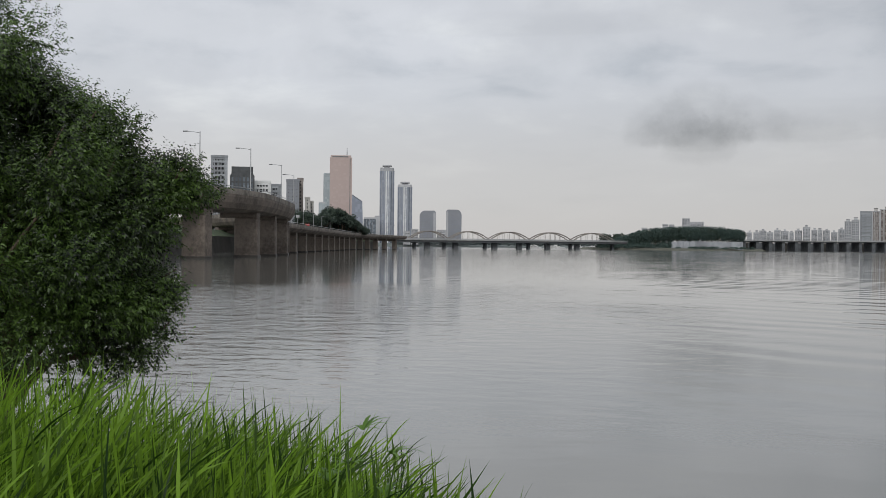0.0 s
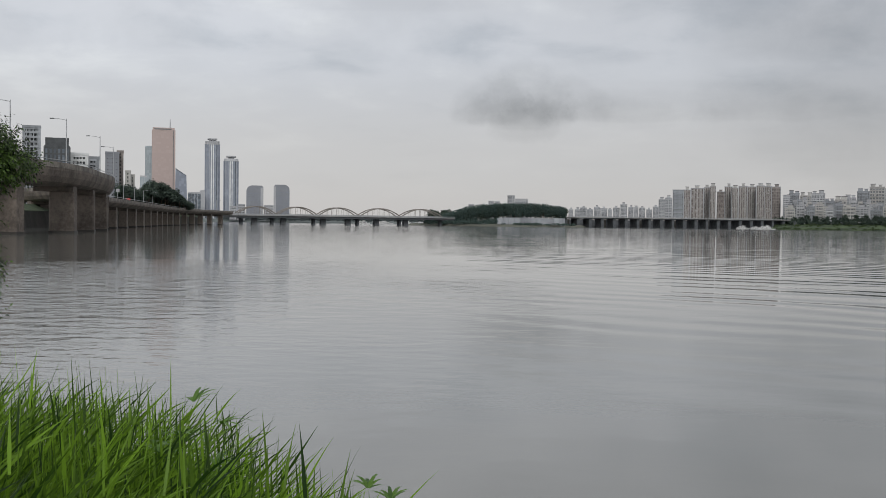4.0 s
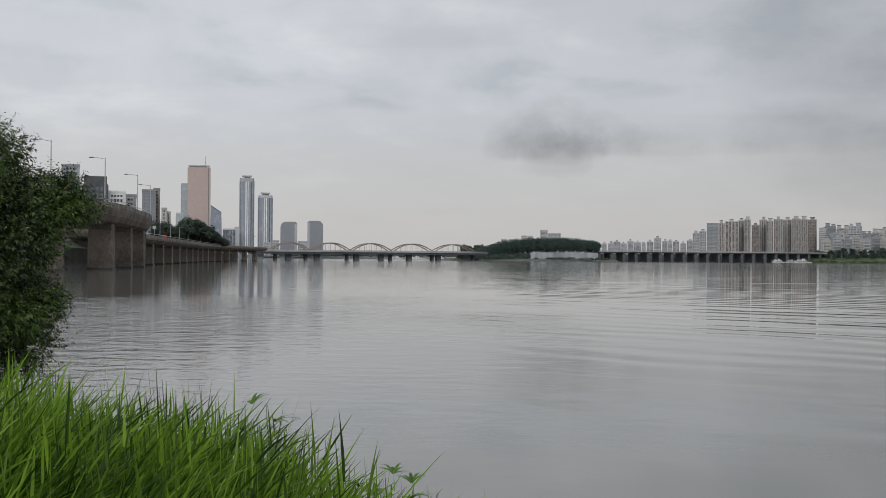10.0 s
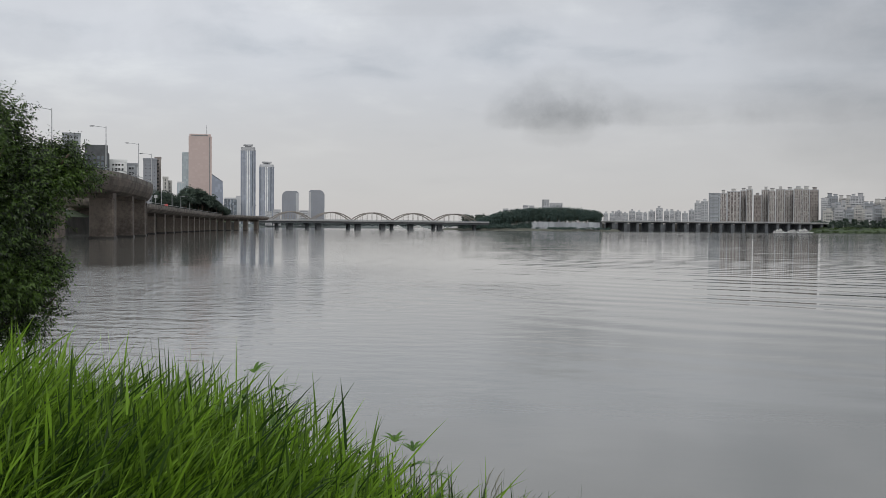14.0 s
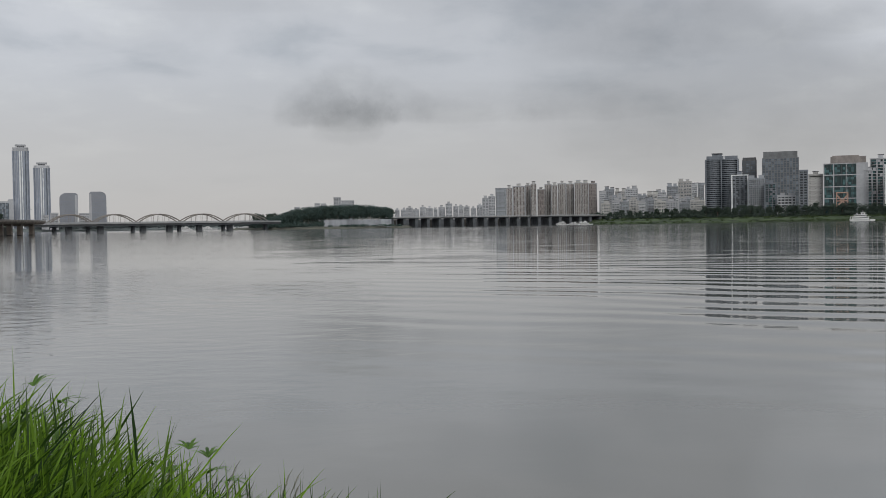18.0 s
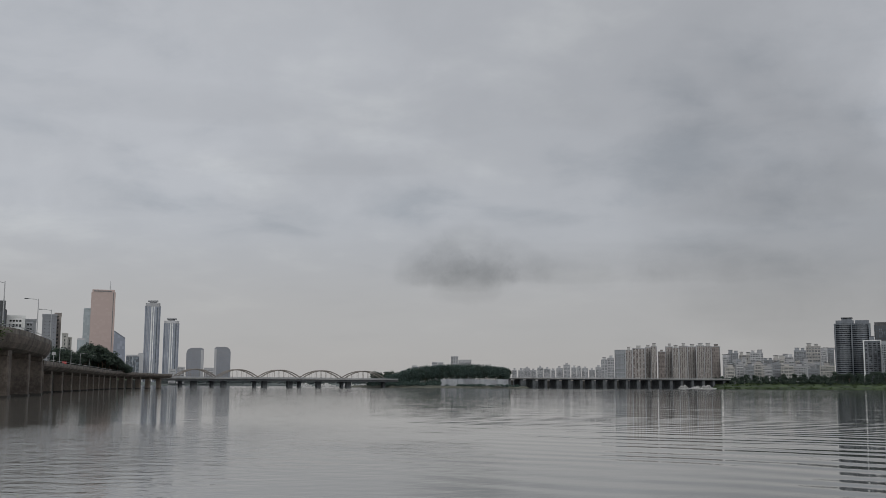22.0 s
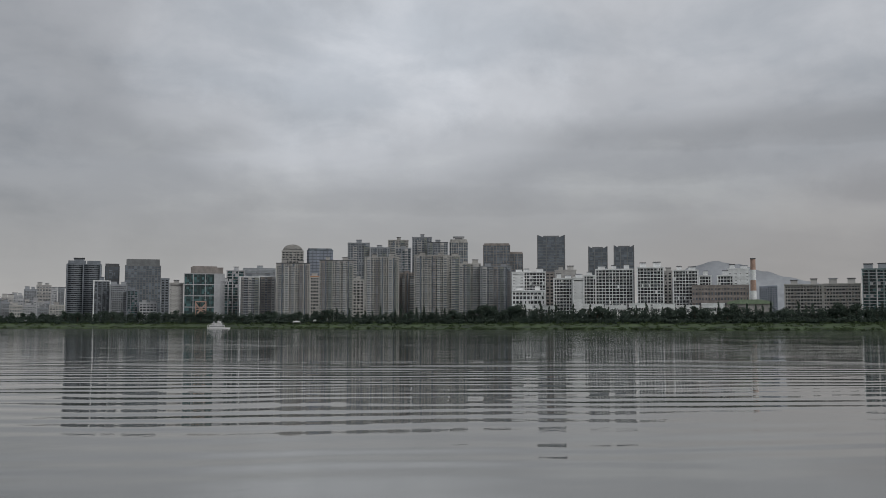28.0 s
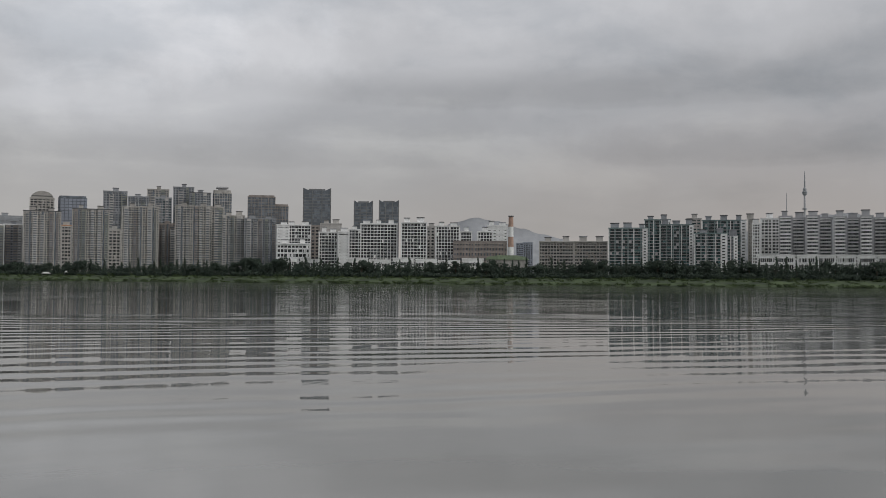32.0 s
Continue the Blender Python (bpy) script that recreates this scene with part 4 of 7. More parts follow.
apartment((-197, 467, 10.0), 23, 7.9, 14, 22.0, 9, 6, PAINT_WHITE, GLASS_DARK, 'low white apartment block with dark roof', '', 0)
apartment((-199, 488, 10.0), 22, 5.6, 14, 21.7, 8, 4, PAINT_GREY, GLASS_DARK, 'low grey block above the elevated road', '', 0)
apartment((-230, 592, 10.0), 21, 7.5, 30, 30.4, 15, 3, TOWER_STONE, GLASS_DARK, 'grey tower block with a nearly blank end wall', '', 0, 0.8, 0.75)
apartment((-233, 612, 10.0), 21, 3.6, 30, 32.5, 15, 3, PAINT_BROWN, GLASS_DARK, 'brown narrow tower block beside a grey one', '', 0)
apartment((-283, 759, 10.0), 20, 3.8, 20, 28.2, 10, 3, PAINT_CREAM, GLASS_DARK, 'small cream block up the hill', '', 0)
apartment((-287, 779, 10.0), 20, 3.2, 20, 26.2, 9, 3, PAINT_CREAM, GLASS_DARK, 'small cream block up the hill', '', 0)
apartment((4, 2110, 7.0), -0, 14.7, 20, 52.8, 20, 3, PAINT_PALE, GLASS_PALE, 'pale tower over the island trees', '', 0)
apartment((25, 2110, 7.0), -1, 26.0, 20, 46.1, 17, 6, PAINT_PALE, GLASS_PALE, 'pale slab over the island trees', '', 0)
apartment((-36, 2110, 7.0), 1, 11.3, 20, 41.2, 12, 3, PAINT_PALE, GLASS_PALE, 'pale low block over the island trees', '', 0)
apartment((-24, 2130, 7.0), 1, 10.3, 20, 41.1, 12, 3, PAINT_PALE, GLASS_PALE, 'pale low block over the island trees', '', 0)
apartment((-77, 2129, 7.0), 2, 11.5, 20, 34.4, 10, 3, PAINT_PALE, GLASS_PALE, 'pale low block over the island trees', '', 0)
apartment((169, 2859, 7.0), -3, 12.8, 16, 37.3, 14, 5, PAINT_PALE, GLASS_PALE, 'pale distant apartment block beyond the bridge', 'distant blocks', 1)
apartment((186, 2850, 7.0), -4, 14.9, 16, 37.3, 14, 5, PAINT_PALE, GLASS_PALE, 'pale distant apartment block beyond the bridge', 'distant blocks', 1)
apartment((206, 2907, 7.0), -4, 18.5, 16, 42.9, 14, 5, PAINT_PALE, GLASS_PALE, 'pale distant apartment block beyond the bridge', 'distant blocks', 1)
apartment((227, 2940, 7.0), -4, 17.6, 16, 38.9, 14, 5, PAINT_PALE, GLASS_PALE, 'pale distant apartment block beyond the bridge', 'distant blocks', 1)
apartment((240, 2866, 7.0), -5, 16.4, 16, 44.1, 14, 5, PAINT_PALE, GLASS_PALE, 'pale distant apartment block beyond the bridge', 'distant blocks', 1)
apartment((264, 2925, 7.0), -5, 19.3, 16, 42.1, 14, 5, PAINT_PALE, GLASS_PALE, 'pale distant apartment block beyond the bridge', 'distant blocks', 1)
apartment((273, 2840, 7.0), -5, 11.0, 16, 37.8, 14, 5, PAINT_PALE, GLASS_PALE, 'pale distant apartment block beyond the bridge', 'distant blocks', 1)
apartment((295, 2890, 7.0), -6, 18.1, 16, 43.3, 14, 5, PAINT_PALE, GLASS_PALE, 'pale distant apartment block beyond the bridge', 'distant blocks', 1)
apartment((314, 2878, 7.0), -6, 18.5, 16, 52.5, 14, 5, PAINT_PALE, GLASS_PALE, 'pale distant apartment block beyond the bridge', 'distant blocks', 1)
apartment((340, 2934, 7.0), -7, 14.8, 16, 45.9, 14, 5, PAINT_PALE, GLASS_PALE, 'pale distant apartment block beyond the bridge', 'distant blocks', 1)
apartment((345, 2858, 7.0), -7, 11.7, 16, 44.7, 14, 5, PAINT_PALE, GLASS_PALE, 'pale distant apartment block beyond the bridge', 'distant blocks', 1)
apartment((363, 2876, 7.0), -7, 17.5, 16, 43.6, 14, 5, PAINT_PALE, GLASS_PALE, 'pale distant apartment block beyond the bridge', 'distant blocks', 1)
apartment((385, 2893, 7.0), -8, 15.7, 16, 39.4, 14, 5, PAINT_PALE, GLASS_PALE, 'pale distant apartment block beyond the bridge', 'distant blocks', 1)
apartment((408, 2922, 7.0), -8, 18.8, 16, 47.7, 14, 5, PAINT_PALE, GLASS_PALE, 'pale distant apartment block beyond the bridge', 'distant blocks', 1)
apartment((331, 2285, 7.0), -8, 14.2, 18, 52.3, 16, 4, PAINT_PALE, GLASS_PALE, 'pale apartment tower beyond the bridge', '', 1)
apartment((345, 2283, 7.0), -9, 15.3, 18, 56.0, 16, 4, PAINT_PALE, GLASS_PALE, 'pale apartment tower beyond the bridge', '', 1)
apartment((302, 1887, 7.0), -9, 19.4, 22, 59.6, 24, 4, PAINT_GREY, GLASS_DARK, 'grey apartment tower with a blank end wall', '', 0, 0.85, 0.8)
apartment((292, 1734, 7.0), -10, 10.7, 16, 54.6, 25, 4, PAINT_CREAM, GLASS_ROSE, 'pale beige apartment tower with tall white fins', 'finned towers', 1, 0.3, 0.42, trim=PAINT_PALE, bands=BAND_ROSE)
apartment((310, 1743, 7.0), -10, 21.4, 16, 57.7, 25, 4, PAINT_CREAM, GLASS_ROSE, 'pale beige apartment tower with tall white fins', 'finned towers', 1, 0.3, 0.42, trim=PAINT_PALE, bands=BAND_ROSE)
apartment((328, 1752, 7.0), -11, 10.7, 16, 60.0, 25, 4, PAINT_CREAM, GLASS_ROSE, 'pale beige apartment tower with tall white fins', 'finned towers', 1, 0.3, 0.42, trim=PAINT_PALE, bands=BAND_ROSE)
apartment((332, 1726, 7.0), -11, 9.7, 16, 60.9, 25, 4, PAINT_CREAM, GLASS_ROSE, 'pale beige apartment tower with tall white fins', 'finned towers', 1, 0.3, 0.42, trim=PAINT_PALE, bands=BAND_ROSE)
apartment((347, 1736, 7.0), -11, 13.2, 16, 52.2, 25, 4, PAINT_BROWN, GLASS_ROSE, 'brown apartment tower with tall white fins', 'finned towers', 1, 0.3, 0.42, trim=PAINT_PALE, bands=BAND_ROSE)
apartment((361, 1745, 7.0), -12, 12.4, 16, 60.9, 25, 4, PAINT_CREAM, GLASS_ROSE, 'pale beige apartment tower with tall white fins', 'finned towers', 1, 0.3, 0.42, trim=PAINT_PALE, bands=BAND_ROSE)
apartment((366, 1719, 7.0), -12, 10.4, 16, 58.1, 25, 4, PAINT_CREAM, GLASS_ROSE, 'pale beige apartment tower with tall white fins', 'finned towers', 1, 0.3, 0.42, trim=PAINT_PALE, bands=BAND_ROSE)
apartment((381, 1729, 7.0), -12, 13.9, 16, 61.3, 25, 4, PAINT_CREAM, GLASS_ROSE, 'pale beige apartment tower with tall white fins', 'finned towers', 1, 0.3, 0.42, trim=PAINT_PALE, bands=BAND_ROSE)
apartment((397, 1737, 7.0), -13, 13.9, 16, 60.8, 25, 4, PAINT_CREAM, GLASS_ROSE, 'pale beige apartment tower with tall white fins', 'finned towers', 1, 0.3, 0.42, trim=PAINT_PALE, bands=BAND_ROSE)
apartment((405, 1711, 7.0), -13, 12.8, 16, 61.6, 25, 4, PAINT_CREAM, GLASS_ROSE, 'pale beige apartment tower with tall white fins', 'finned towers', 1, 0.3, 0.42, trim=PAINT_PALE, bands=BAND_ROSE)
apartment((419, 1720, 7.0), -14, 11.1, 16, 61.1, 25, 4, PAINT_CREAM, GLASS_ROSE, 'pale beige apartment tower with tall white fins', 'finned towers', 1, 0.3, 0.42, trim=PAINT_PALE, bands=BAND_ROSE)
apartment((434, 1728, 7.0), -14, 14.6, 16, 60.6, 25, 4, PAINT_BROWN, GLASS_ROSE, 'brown apartment tower with tall white fins', 'finned towers', 1, 0.3, 0.42, trim=PAINT_PALE, bands=BAND_ROSE)
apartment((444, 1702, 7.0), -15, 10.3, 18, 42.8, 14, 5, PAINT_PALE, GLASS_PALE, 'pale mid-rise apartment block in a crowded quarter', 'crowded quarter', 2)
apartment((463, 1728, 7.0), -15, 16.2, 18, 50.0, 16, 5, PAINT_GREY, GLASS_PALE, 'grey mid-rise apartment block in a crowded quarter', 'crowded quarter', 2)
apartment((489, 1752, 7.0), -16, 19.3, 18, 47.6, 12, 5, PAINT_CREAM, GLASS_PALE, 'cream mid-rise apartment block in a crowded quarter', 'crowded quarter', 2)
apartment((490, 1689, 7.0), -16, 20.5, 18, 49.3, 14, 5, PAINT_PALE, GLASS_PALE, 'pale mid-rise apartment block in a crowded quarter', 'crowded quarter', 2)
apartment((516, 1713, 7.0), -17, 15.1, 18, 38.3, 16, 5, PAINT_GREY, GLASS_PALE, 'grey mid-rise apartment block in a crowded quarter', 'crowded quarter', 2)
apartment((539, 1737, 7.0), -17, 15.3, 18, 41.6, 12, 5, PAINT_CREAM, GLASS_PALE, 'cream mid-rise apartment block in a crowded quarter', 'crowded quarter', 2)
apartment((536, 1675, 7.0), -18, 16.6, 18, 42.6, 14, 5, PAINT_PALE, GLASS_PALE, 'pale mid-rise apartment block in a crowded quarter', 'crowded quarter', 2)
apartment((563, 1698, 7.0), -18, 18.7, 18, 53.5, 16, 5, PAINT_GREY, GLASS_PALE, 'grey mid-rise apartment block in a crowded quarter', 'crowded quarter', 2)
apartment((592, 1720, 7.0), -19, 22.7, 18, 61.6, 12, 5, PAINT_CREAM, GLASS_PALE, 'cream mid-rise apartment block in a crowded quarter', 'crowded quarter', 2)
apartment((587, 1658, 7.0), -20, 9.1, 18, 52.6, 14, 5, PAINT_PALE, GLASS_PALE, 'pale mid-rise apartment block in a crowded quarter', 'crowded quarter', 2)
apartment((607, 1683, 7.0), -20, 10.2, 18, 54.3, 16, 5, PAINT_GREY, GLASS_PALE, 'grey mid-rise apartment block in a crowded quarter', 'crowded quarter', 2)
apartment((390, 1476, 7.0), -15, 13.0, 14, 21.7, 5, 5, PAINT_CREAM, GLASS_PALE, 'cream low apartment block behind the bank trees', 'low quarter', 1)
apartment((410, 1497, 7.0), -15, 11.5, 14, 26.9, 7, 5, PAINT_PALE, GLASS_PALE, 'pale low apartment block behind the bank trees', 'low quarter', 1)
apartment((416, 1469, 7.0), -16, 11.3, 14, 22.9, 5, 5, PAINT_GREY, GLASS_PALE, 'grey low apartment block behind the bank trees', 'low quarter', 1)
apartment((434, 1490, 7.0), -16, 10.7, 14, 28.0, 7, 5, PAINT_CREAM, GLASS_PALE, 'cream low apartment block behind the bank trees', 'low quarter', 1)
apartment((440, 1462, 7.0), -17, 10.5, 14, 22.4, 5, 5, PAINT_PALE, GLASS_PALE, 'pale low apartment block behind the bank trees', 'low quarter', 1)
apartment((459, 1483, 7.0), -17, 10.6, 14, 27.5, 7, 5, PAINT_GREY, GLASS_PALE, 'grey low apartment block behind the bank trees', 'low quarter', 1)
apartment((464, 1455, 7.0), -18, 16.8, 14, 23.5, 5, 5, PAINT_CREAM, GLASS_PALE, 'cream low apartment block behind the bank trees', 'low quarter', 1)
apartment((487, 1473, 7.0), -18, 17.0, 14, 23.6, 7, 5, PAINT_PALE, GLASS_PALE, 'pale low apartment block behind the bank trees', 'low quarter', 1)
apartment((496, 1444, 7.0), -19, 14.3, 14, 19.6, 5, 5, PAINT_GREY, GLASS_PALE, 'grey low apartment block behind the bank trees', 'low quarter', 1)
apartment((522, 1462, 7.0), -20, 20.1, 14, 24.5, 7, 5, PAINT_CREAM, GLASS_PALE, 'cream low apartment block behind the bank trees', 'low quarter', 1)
round_tower((505, 1321, 7.0), -21, 42.9, 28, 76.0, 29, PAINT_SLATE, 'grey apartment tower with curved balcony bands')
apartment((510, 1273, 7.0), -22, 20.7, 22, 51.7, 21, 4, PAINT_SLATE, GLASS_DARK, 'grey apartment annex with a pale end wall', '', 1, trim=PAINT_WHITE)
apartment((520, 1245, 7.0), -23, 19.9, 18, 46.3, 17, 8, PAINT_GREY, GLASS_DARK, 'white-framed apartment block with dark windows', '', 2)
apartment((531, 1229, 7.0), -23, 13.9, 18, 39.2, 14, 3, PAINT_SLATE, GLASS_TEAL, 'dark slate apartment block beside a white one', '', 1, 0.25, 0.12)
tower((583, 1420, 7.0), -22, 19.5, 30, 82.9, GLASS_GREY, ROOF_DARK, 'dark glass tower with notched top', 0.08, 4.0, 5, lines=22)
tower((606, 1369, 7.0), -24, 46.8, 34, 87.5, GLASS_GREY, RECESS, 'broad grey glass office slab', 0.0, 9.0, 12, lines=24)
apartment((544, 1212, 7.0), -24, 21.2, 16, 23.9, 7, 5, PAINT_PALE, GLASS_DARK, 'small pale building among the trees', '', 2)
apartment((554, 1187, 7.0), -25, 9.9, 20, 52.9, 17, 2, PAINT_SLATE, GLASS_DARK, 'narrow dark block beside a white wall', '', 0, 0.4)
apartment((567, 1183, 7.0), -26, 16.6, 24, 47.6, 16, 3, PAINT_CREAM, GLASS_DARK, 'pale block with blank end wall', '', 1, 0.9, 0.85)
brace_block((592, 1159, 7.0), -27, 48.0, 22, 59.2, 'teal glass block in a white frame with a cross brace')
apartment((613, 1146, 7.0), -28, 8.7, 20, 49.9, 15, 2, PAINT_PALE, GLASS_TEAL, 'narrow teal glass block with pale bands', '', 1, 0.15, 0.1)
apartment((629, 1149, 7.0), -29, 21.8, 20, 63.6, 19, 3, PAINT_PALE, GLASS_TEAL, 'teal glass block in a tall pale frame', '', 1, 0.15, 0.18)
apartment((714, 1239, 7.0), -30, 43.4, 20, 73.2, 22, 6, PAINT_GREY, GLASS_DARK, 'pale grey slab behind the riverside blocks', '', 1, 0.9, 0.85)
apartment((623, 1104, 7.0), -29, 23.8, 16, 54.3, 19, 9, PAINT_SLATE, GLASS_DARK, 'dark brown slab with close white mullions', '', 1, 0.4, 0.3, trim=PAINT_WHITE, stacks=3, bands=PAINT_GREY)
apartment((644, 1098, 7.0), -30, 20.7, 16, 55.4, 19, 8, PAINT_SLATE, GLASS_DARK, 'dark brown slab with close white mullions', '', 1, 0.4, 0.3, trim=PAINT_WHITE, stacks=3, bands=PAINT_GREY)
dome_tower((754, 1219, 7.0), -32, 29.5, 26, 97.4, 'beige apartment tower with a rounded dome top')
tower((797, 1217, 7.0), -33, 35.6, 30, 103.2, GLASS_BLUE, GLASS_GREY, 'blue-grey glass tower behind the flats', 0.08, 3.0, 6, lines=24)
apartment((727, 1122, 7.0), -33, 11.4, 14, 58.9, 14, 3, PAINT_CREAM, GLASS_DARK, 'cream block with an orange top', '', 1, trim=PAINT_ORANGE)
apartment((779, 1099, 7.0), -35, 14.5, 14, 55.4, 14, 3, PAINT_CREAM, GLASS_DARK, 'cream block seen between towers', '', 1)
apartment((654, 1056, 7.0), -32, 39.3, 24, 69.3, 27, 16, PAINT_BEIGE, GLASS_GREY, 'tall beige riverside apartment tower with square windows', 'riverside towers', 2, 0.36, 0.30, recess=3, mottle=0.2, infill=PAINT_BROWN, trim=ROOF_DARK, stacks=5)
apartment((694, 1024, 7.0), -34, 39.6, 24, 72.7, 28, 16, PAINT_BEIGE, GLASS_GREY, 'tall beige riverside apartment tower with square windows', 'riverside towers', 2, 0.36, 0.30, recess=3, mottle=0.2, infill=PAINT_GREY, trim=ROOF_DARK, stacks=5)
apartment((732, 985, 7.0), -37, 40.2, 24, 76.4, 29, 16, PAINT_BEIGE, GLASS_GREY, 'tall beige riverside apartment tower with square windows', 'riverside towers', 2, 0.36, 0.30, recess=3, mottle=0.2, infill=PAINT_BROWN, trim=None, stacks=5)
apartment((772, 941, 7.0), -39, 40.7, 24, 77.9, 29, 17, PAINT_BEIGE, GLASS_GREY, 'tall beige riverside apartment tower with square windows', 'riverside towers', 2, 0.36, 0.30, recess=3, mottle=0.2, infill=PAINT_GREY, trim=None, stacks=5)
apartment((796, 901, 7.0), -41, 25.2, 24, 67.2, 26, 11, PAINT_BEIGE, GLASS_GREY, 'tall beige riverside apartment tower with square windows', 'riverside towers', 2, 0.36, 0.30, recess=2, mottle=0.2, infill=PAINT_BROWN, trim=None, stacks=5)
apartment((811, 873, 7.0), -43, 35.2, 24, 64.0, 25, 14, PAINT_GREY, GLASS_GREY, 'tall grey riverside apartment tower with square windows', 'riverside towers', 2, 0.36, 0.30, recess=3, mottle=0.2, infill=PAINT_GREY, trim=None, stacks=5)
apartment((781, 1000, 7.0), -38, 19.8, 18, 60.3, 22, 5, PAINT_BROWN, GLASS_GREY, 'brown apartment tower between beige ones', 'inner towers', 1, 0.38, 0.32, recess=1, stacks=2)
apartment((846, 987, 7.0), -41, 14.7, 20, 83.0, 27, 4, PAINT_BEIGE, GLASS_GREY, 'beige apartment tower set back', 'inner towers', 1, 0.38, 0.32, recess=1, stacks=2)
apartment((845, 1192, 7.0), -35, 30.6, 22, 111.5, 34, 8, PAINT_GREY, GLASS_GREY, 'tall grey apartment tower in the second row', 'second row', 1, 0.38, 0.32, recess=2, stacks=2)
apartment((863, 1166, 7.0), -37, 27.4, 22, 104.6, 32, 8, PAINT_GREY, GLASS_GREY, 'grey apartment tower in the second row', 'second row', 1, 0.38, 0.32, recess=2, stacks=2)
apartment((902, 1175, 7.0), -38, 28.8, 22, 117.5, 35, 8, PAINT_BEIGE, GLASS_GREY, 'tall beige apartment tower in the second row', 'second row', 1, 0.38, 0.32, recess=2, stacks=2)
apartment((864, 1114, 7.0), -38, 21.3, 20, 101.0, 30, 5, PAINT_GREY, GLASS_TEAL, 'blue-grey apartment tower in the second row', 'second row', 1, 0.38, 0.32, recess=2, stacks=2)
apartment((935, 1162, 7.0), -39, 28.2, 22, 122.5, 36, 8, PAINT_GREY, GLASS_GREY, 'tall grey apartment tower with a bright roof edge', 'second row', 1, 0.38, 0.32, recess=2, stacks=2)
apartment((933, 1124, 7.0), -40, 28.5, 22, 112.8, 34, 8, PAINT_GREY, GLASS_GREY, 'grey apartment tower with a dark cap', 'second row', 1, 0.38, 0.32, recess=2, trim=ROOF_DARK, stacks=2)
tower((957, 1107, 7.0), -41, 25.3, 26, 117.6, GLASS_GREY, PAINT_BEIGE, 'beige and grey tower with a hat-like top', 0.1, 4.0, 6, lines=30, cap=True)
tower((1018, 1094, 7.0), -43, 37.8, 28, 114.4, GLASS_GREY, PAINT_BROWN, 'brown glass tower with a notched roof', 0.0, 2.5, 8, lines=28)
tower((1045, 1082, 7.0), -44, 19.4, 28, 102.9, GLASS_GREY, PAINT_BROWN, 'brown glass tower, lower of a pair', 0.0, 2.5, 5, lines=26)
horned_tower((1125, 1089, 7.0), -46, 40.1, 32, 132.2, 'tall dark tower with a peaked roof line', RECESS)
horned_tower((1209, 1071, 7.0), -48, 28.1, 30, 118.6, 'dark glass twin tower with a notched crown', RECESS)
horned_tower((1235, 1041, 7.0), -50, 29.6, 30, 119.9, 'dark glass twin tower with a notched crown', RECESS)
apartment((795, 820, 7.0), -44, 13.8, 24, 54.5, 16, 2, PAINT_WHITE, GLASS_DARK, 'white block with a blank gable', 'white slabs', 1, 0.9, 0.85)
apartment((810, 812, 7.0), -45, 28.0, 13, 55.2, 16, 8, PAINT_WHITE, GLASS_DARK, 'white slab of flats with balconies', 'white slabs', 2, 0.24, 0.17, mottle=0.05, style='piers')
apartment((786, 795, 7.0), -45, 34.9, 12, 33.9, 7, 9, PAINT_WHITE, GLASS_DARK, 'low white slab of flats', '', 2, 0.36, 0.22, style='piers')
apartment((823, 799, 7.0), -46, 9.8, 13, 54.9, 15, 2, PAINT_BROWN, GLASS_DARK, 'narrow brown block between white slabs', '', 0)
apartment((849, 800, 7.0), -47, 23.7, 13, 58.1, 16, 5, PAINT_CREAM, GLASS_DARK, 'tan block behind white slabs', '', 2, 0.9, 0.8)
apartment((789, 747, 7.0), -47, 19.7, 13, 45.0, 14, 6, PAINT_WHITE, GLASS_DARK, 'white slab of flats with balconies', 'white slabs', 2, 0.24, 0.17, mottle=0.05, style='piers')
apartment((797, 733, 7.0), -47, 11.5, 26, 45.3, 14, 2, PAINT_WHITE, GLASS_DARK, 'white block with a blank gable', 'white slabs', 1, 0.95, 0.9)
apartment((845, 760, 7.0), -48, 14.0, 13, 50.7, 15, 4, PAINT_WHITE, GLASS_DARK, 'white slab of flats in shade', 'white slabs', 1, 0.24, 0.17, mottle=0.05, style='piers')
apartment((809, 695, 7.0), -49, 37.9, 13, 53.3, 17, 11, PAINT_WHITE, GLASS_DARK, 'white slab of flats with rows of balconies', 'white slabs', 3, 0.22, 0.17, mottle=0.04, style='piers')
apartment((824, 661, 7.0), -51, 26.3, 13, 54.3, 17, 8, PAINT_WHITE, GLASS_DARK, 'white slab of flats with rows of balconies', 'white slabs', 2, 0.22, 0.17, mottle=0.04, style='piers')
apartment((866, 672, 7.0), -52, 8.9, 13, 52.6, 16, 2, PAINT_CREAM, GLASS_DARK, 'cream slab set back between white ones', '', 1, 0.4)
apartment((853, 640, 7.0), -53, 24.8, 13, 51.7, 16, 8, PAINT_WHITE, GLASS_DARK, 'white slab of flats with rows of balconies', 'white slabs', 2, 0.22, 0.17, mottle=0.04, style='piers')
apartment((913, 660, 7.0), -54, 12.8, 13, 48.9, 14, 4, PAINT_WHITE, GLASS_DARK, 'white slab of flats set back', 'white slabs', 1, 0.24, 0.17, mottle=0.05, style='piers')
apartment((933, 649, 7.0), -55, 16.6, 13, 49.5, 14, 5, PAINT_WHITE, GLASS_DARK, 'white slab of flats set back', 'white slabs', 1, 0.24, 0.17, mottle=0.05, style='piers')
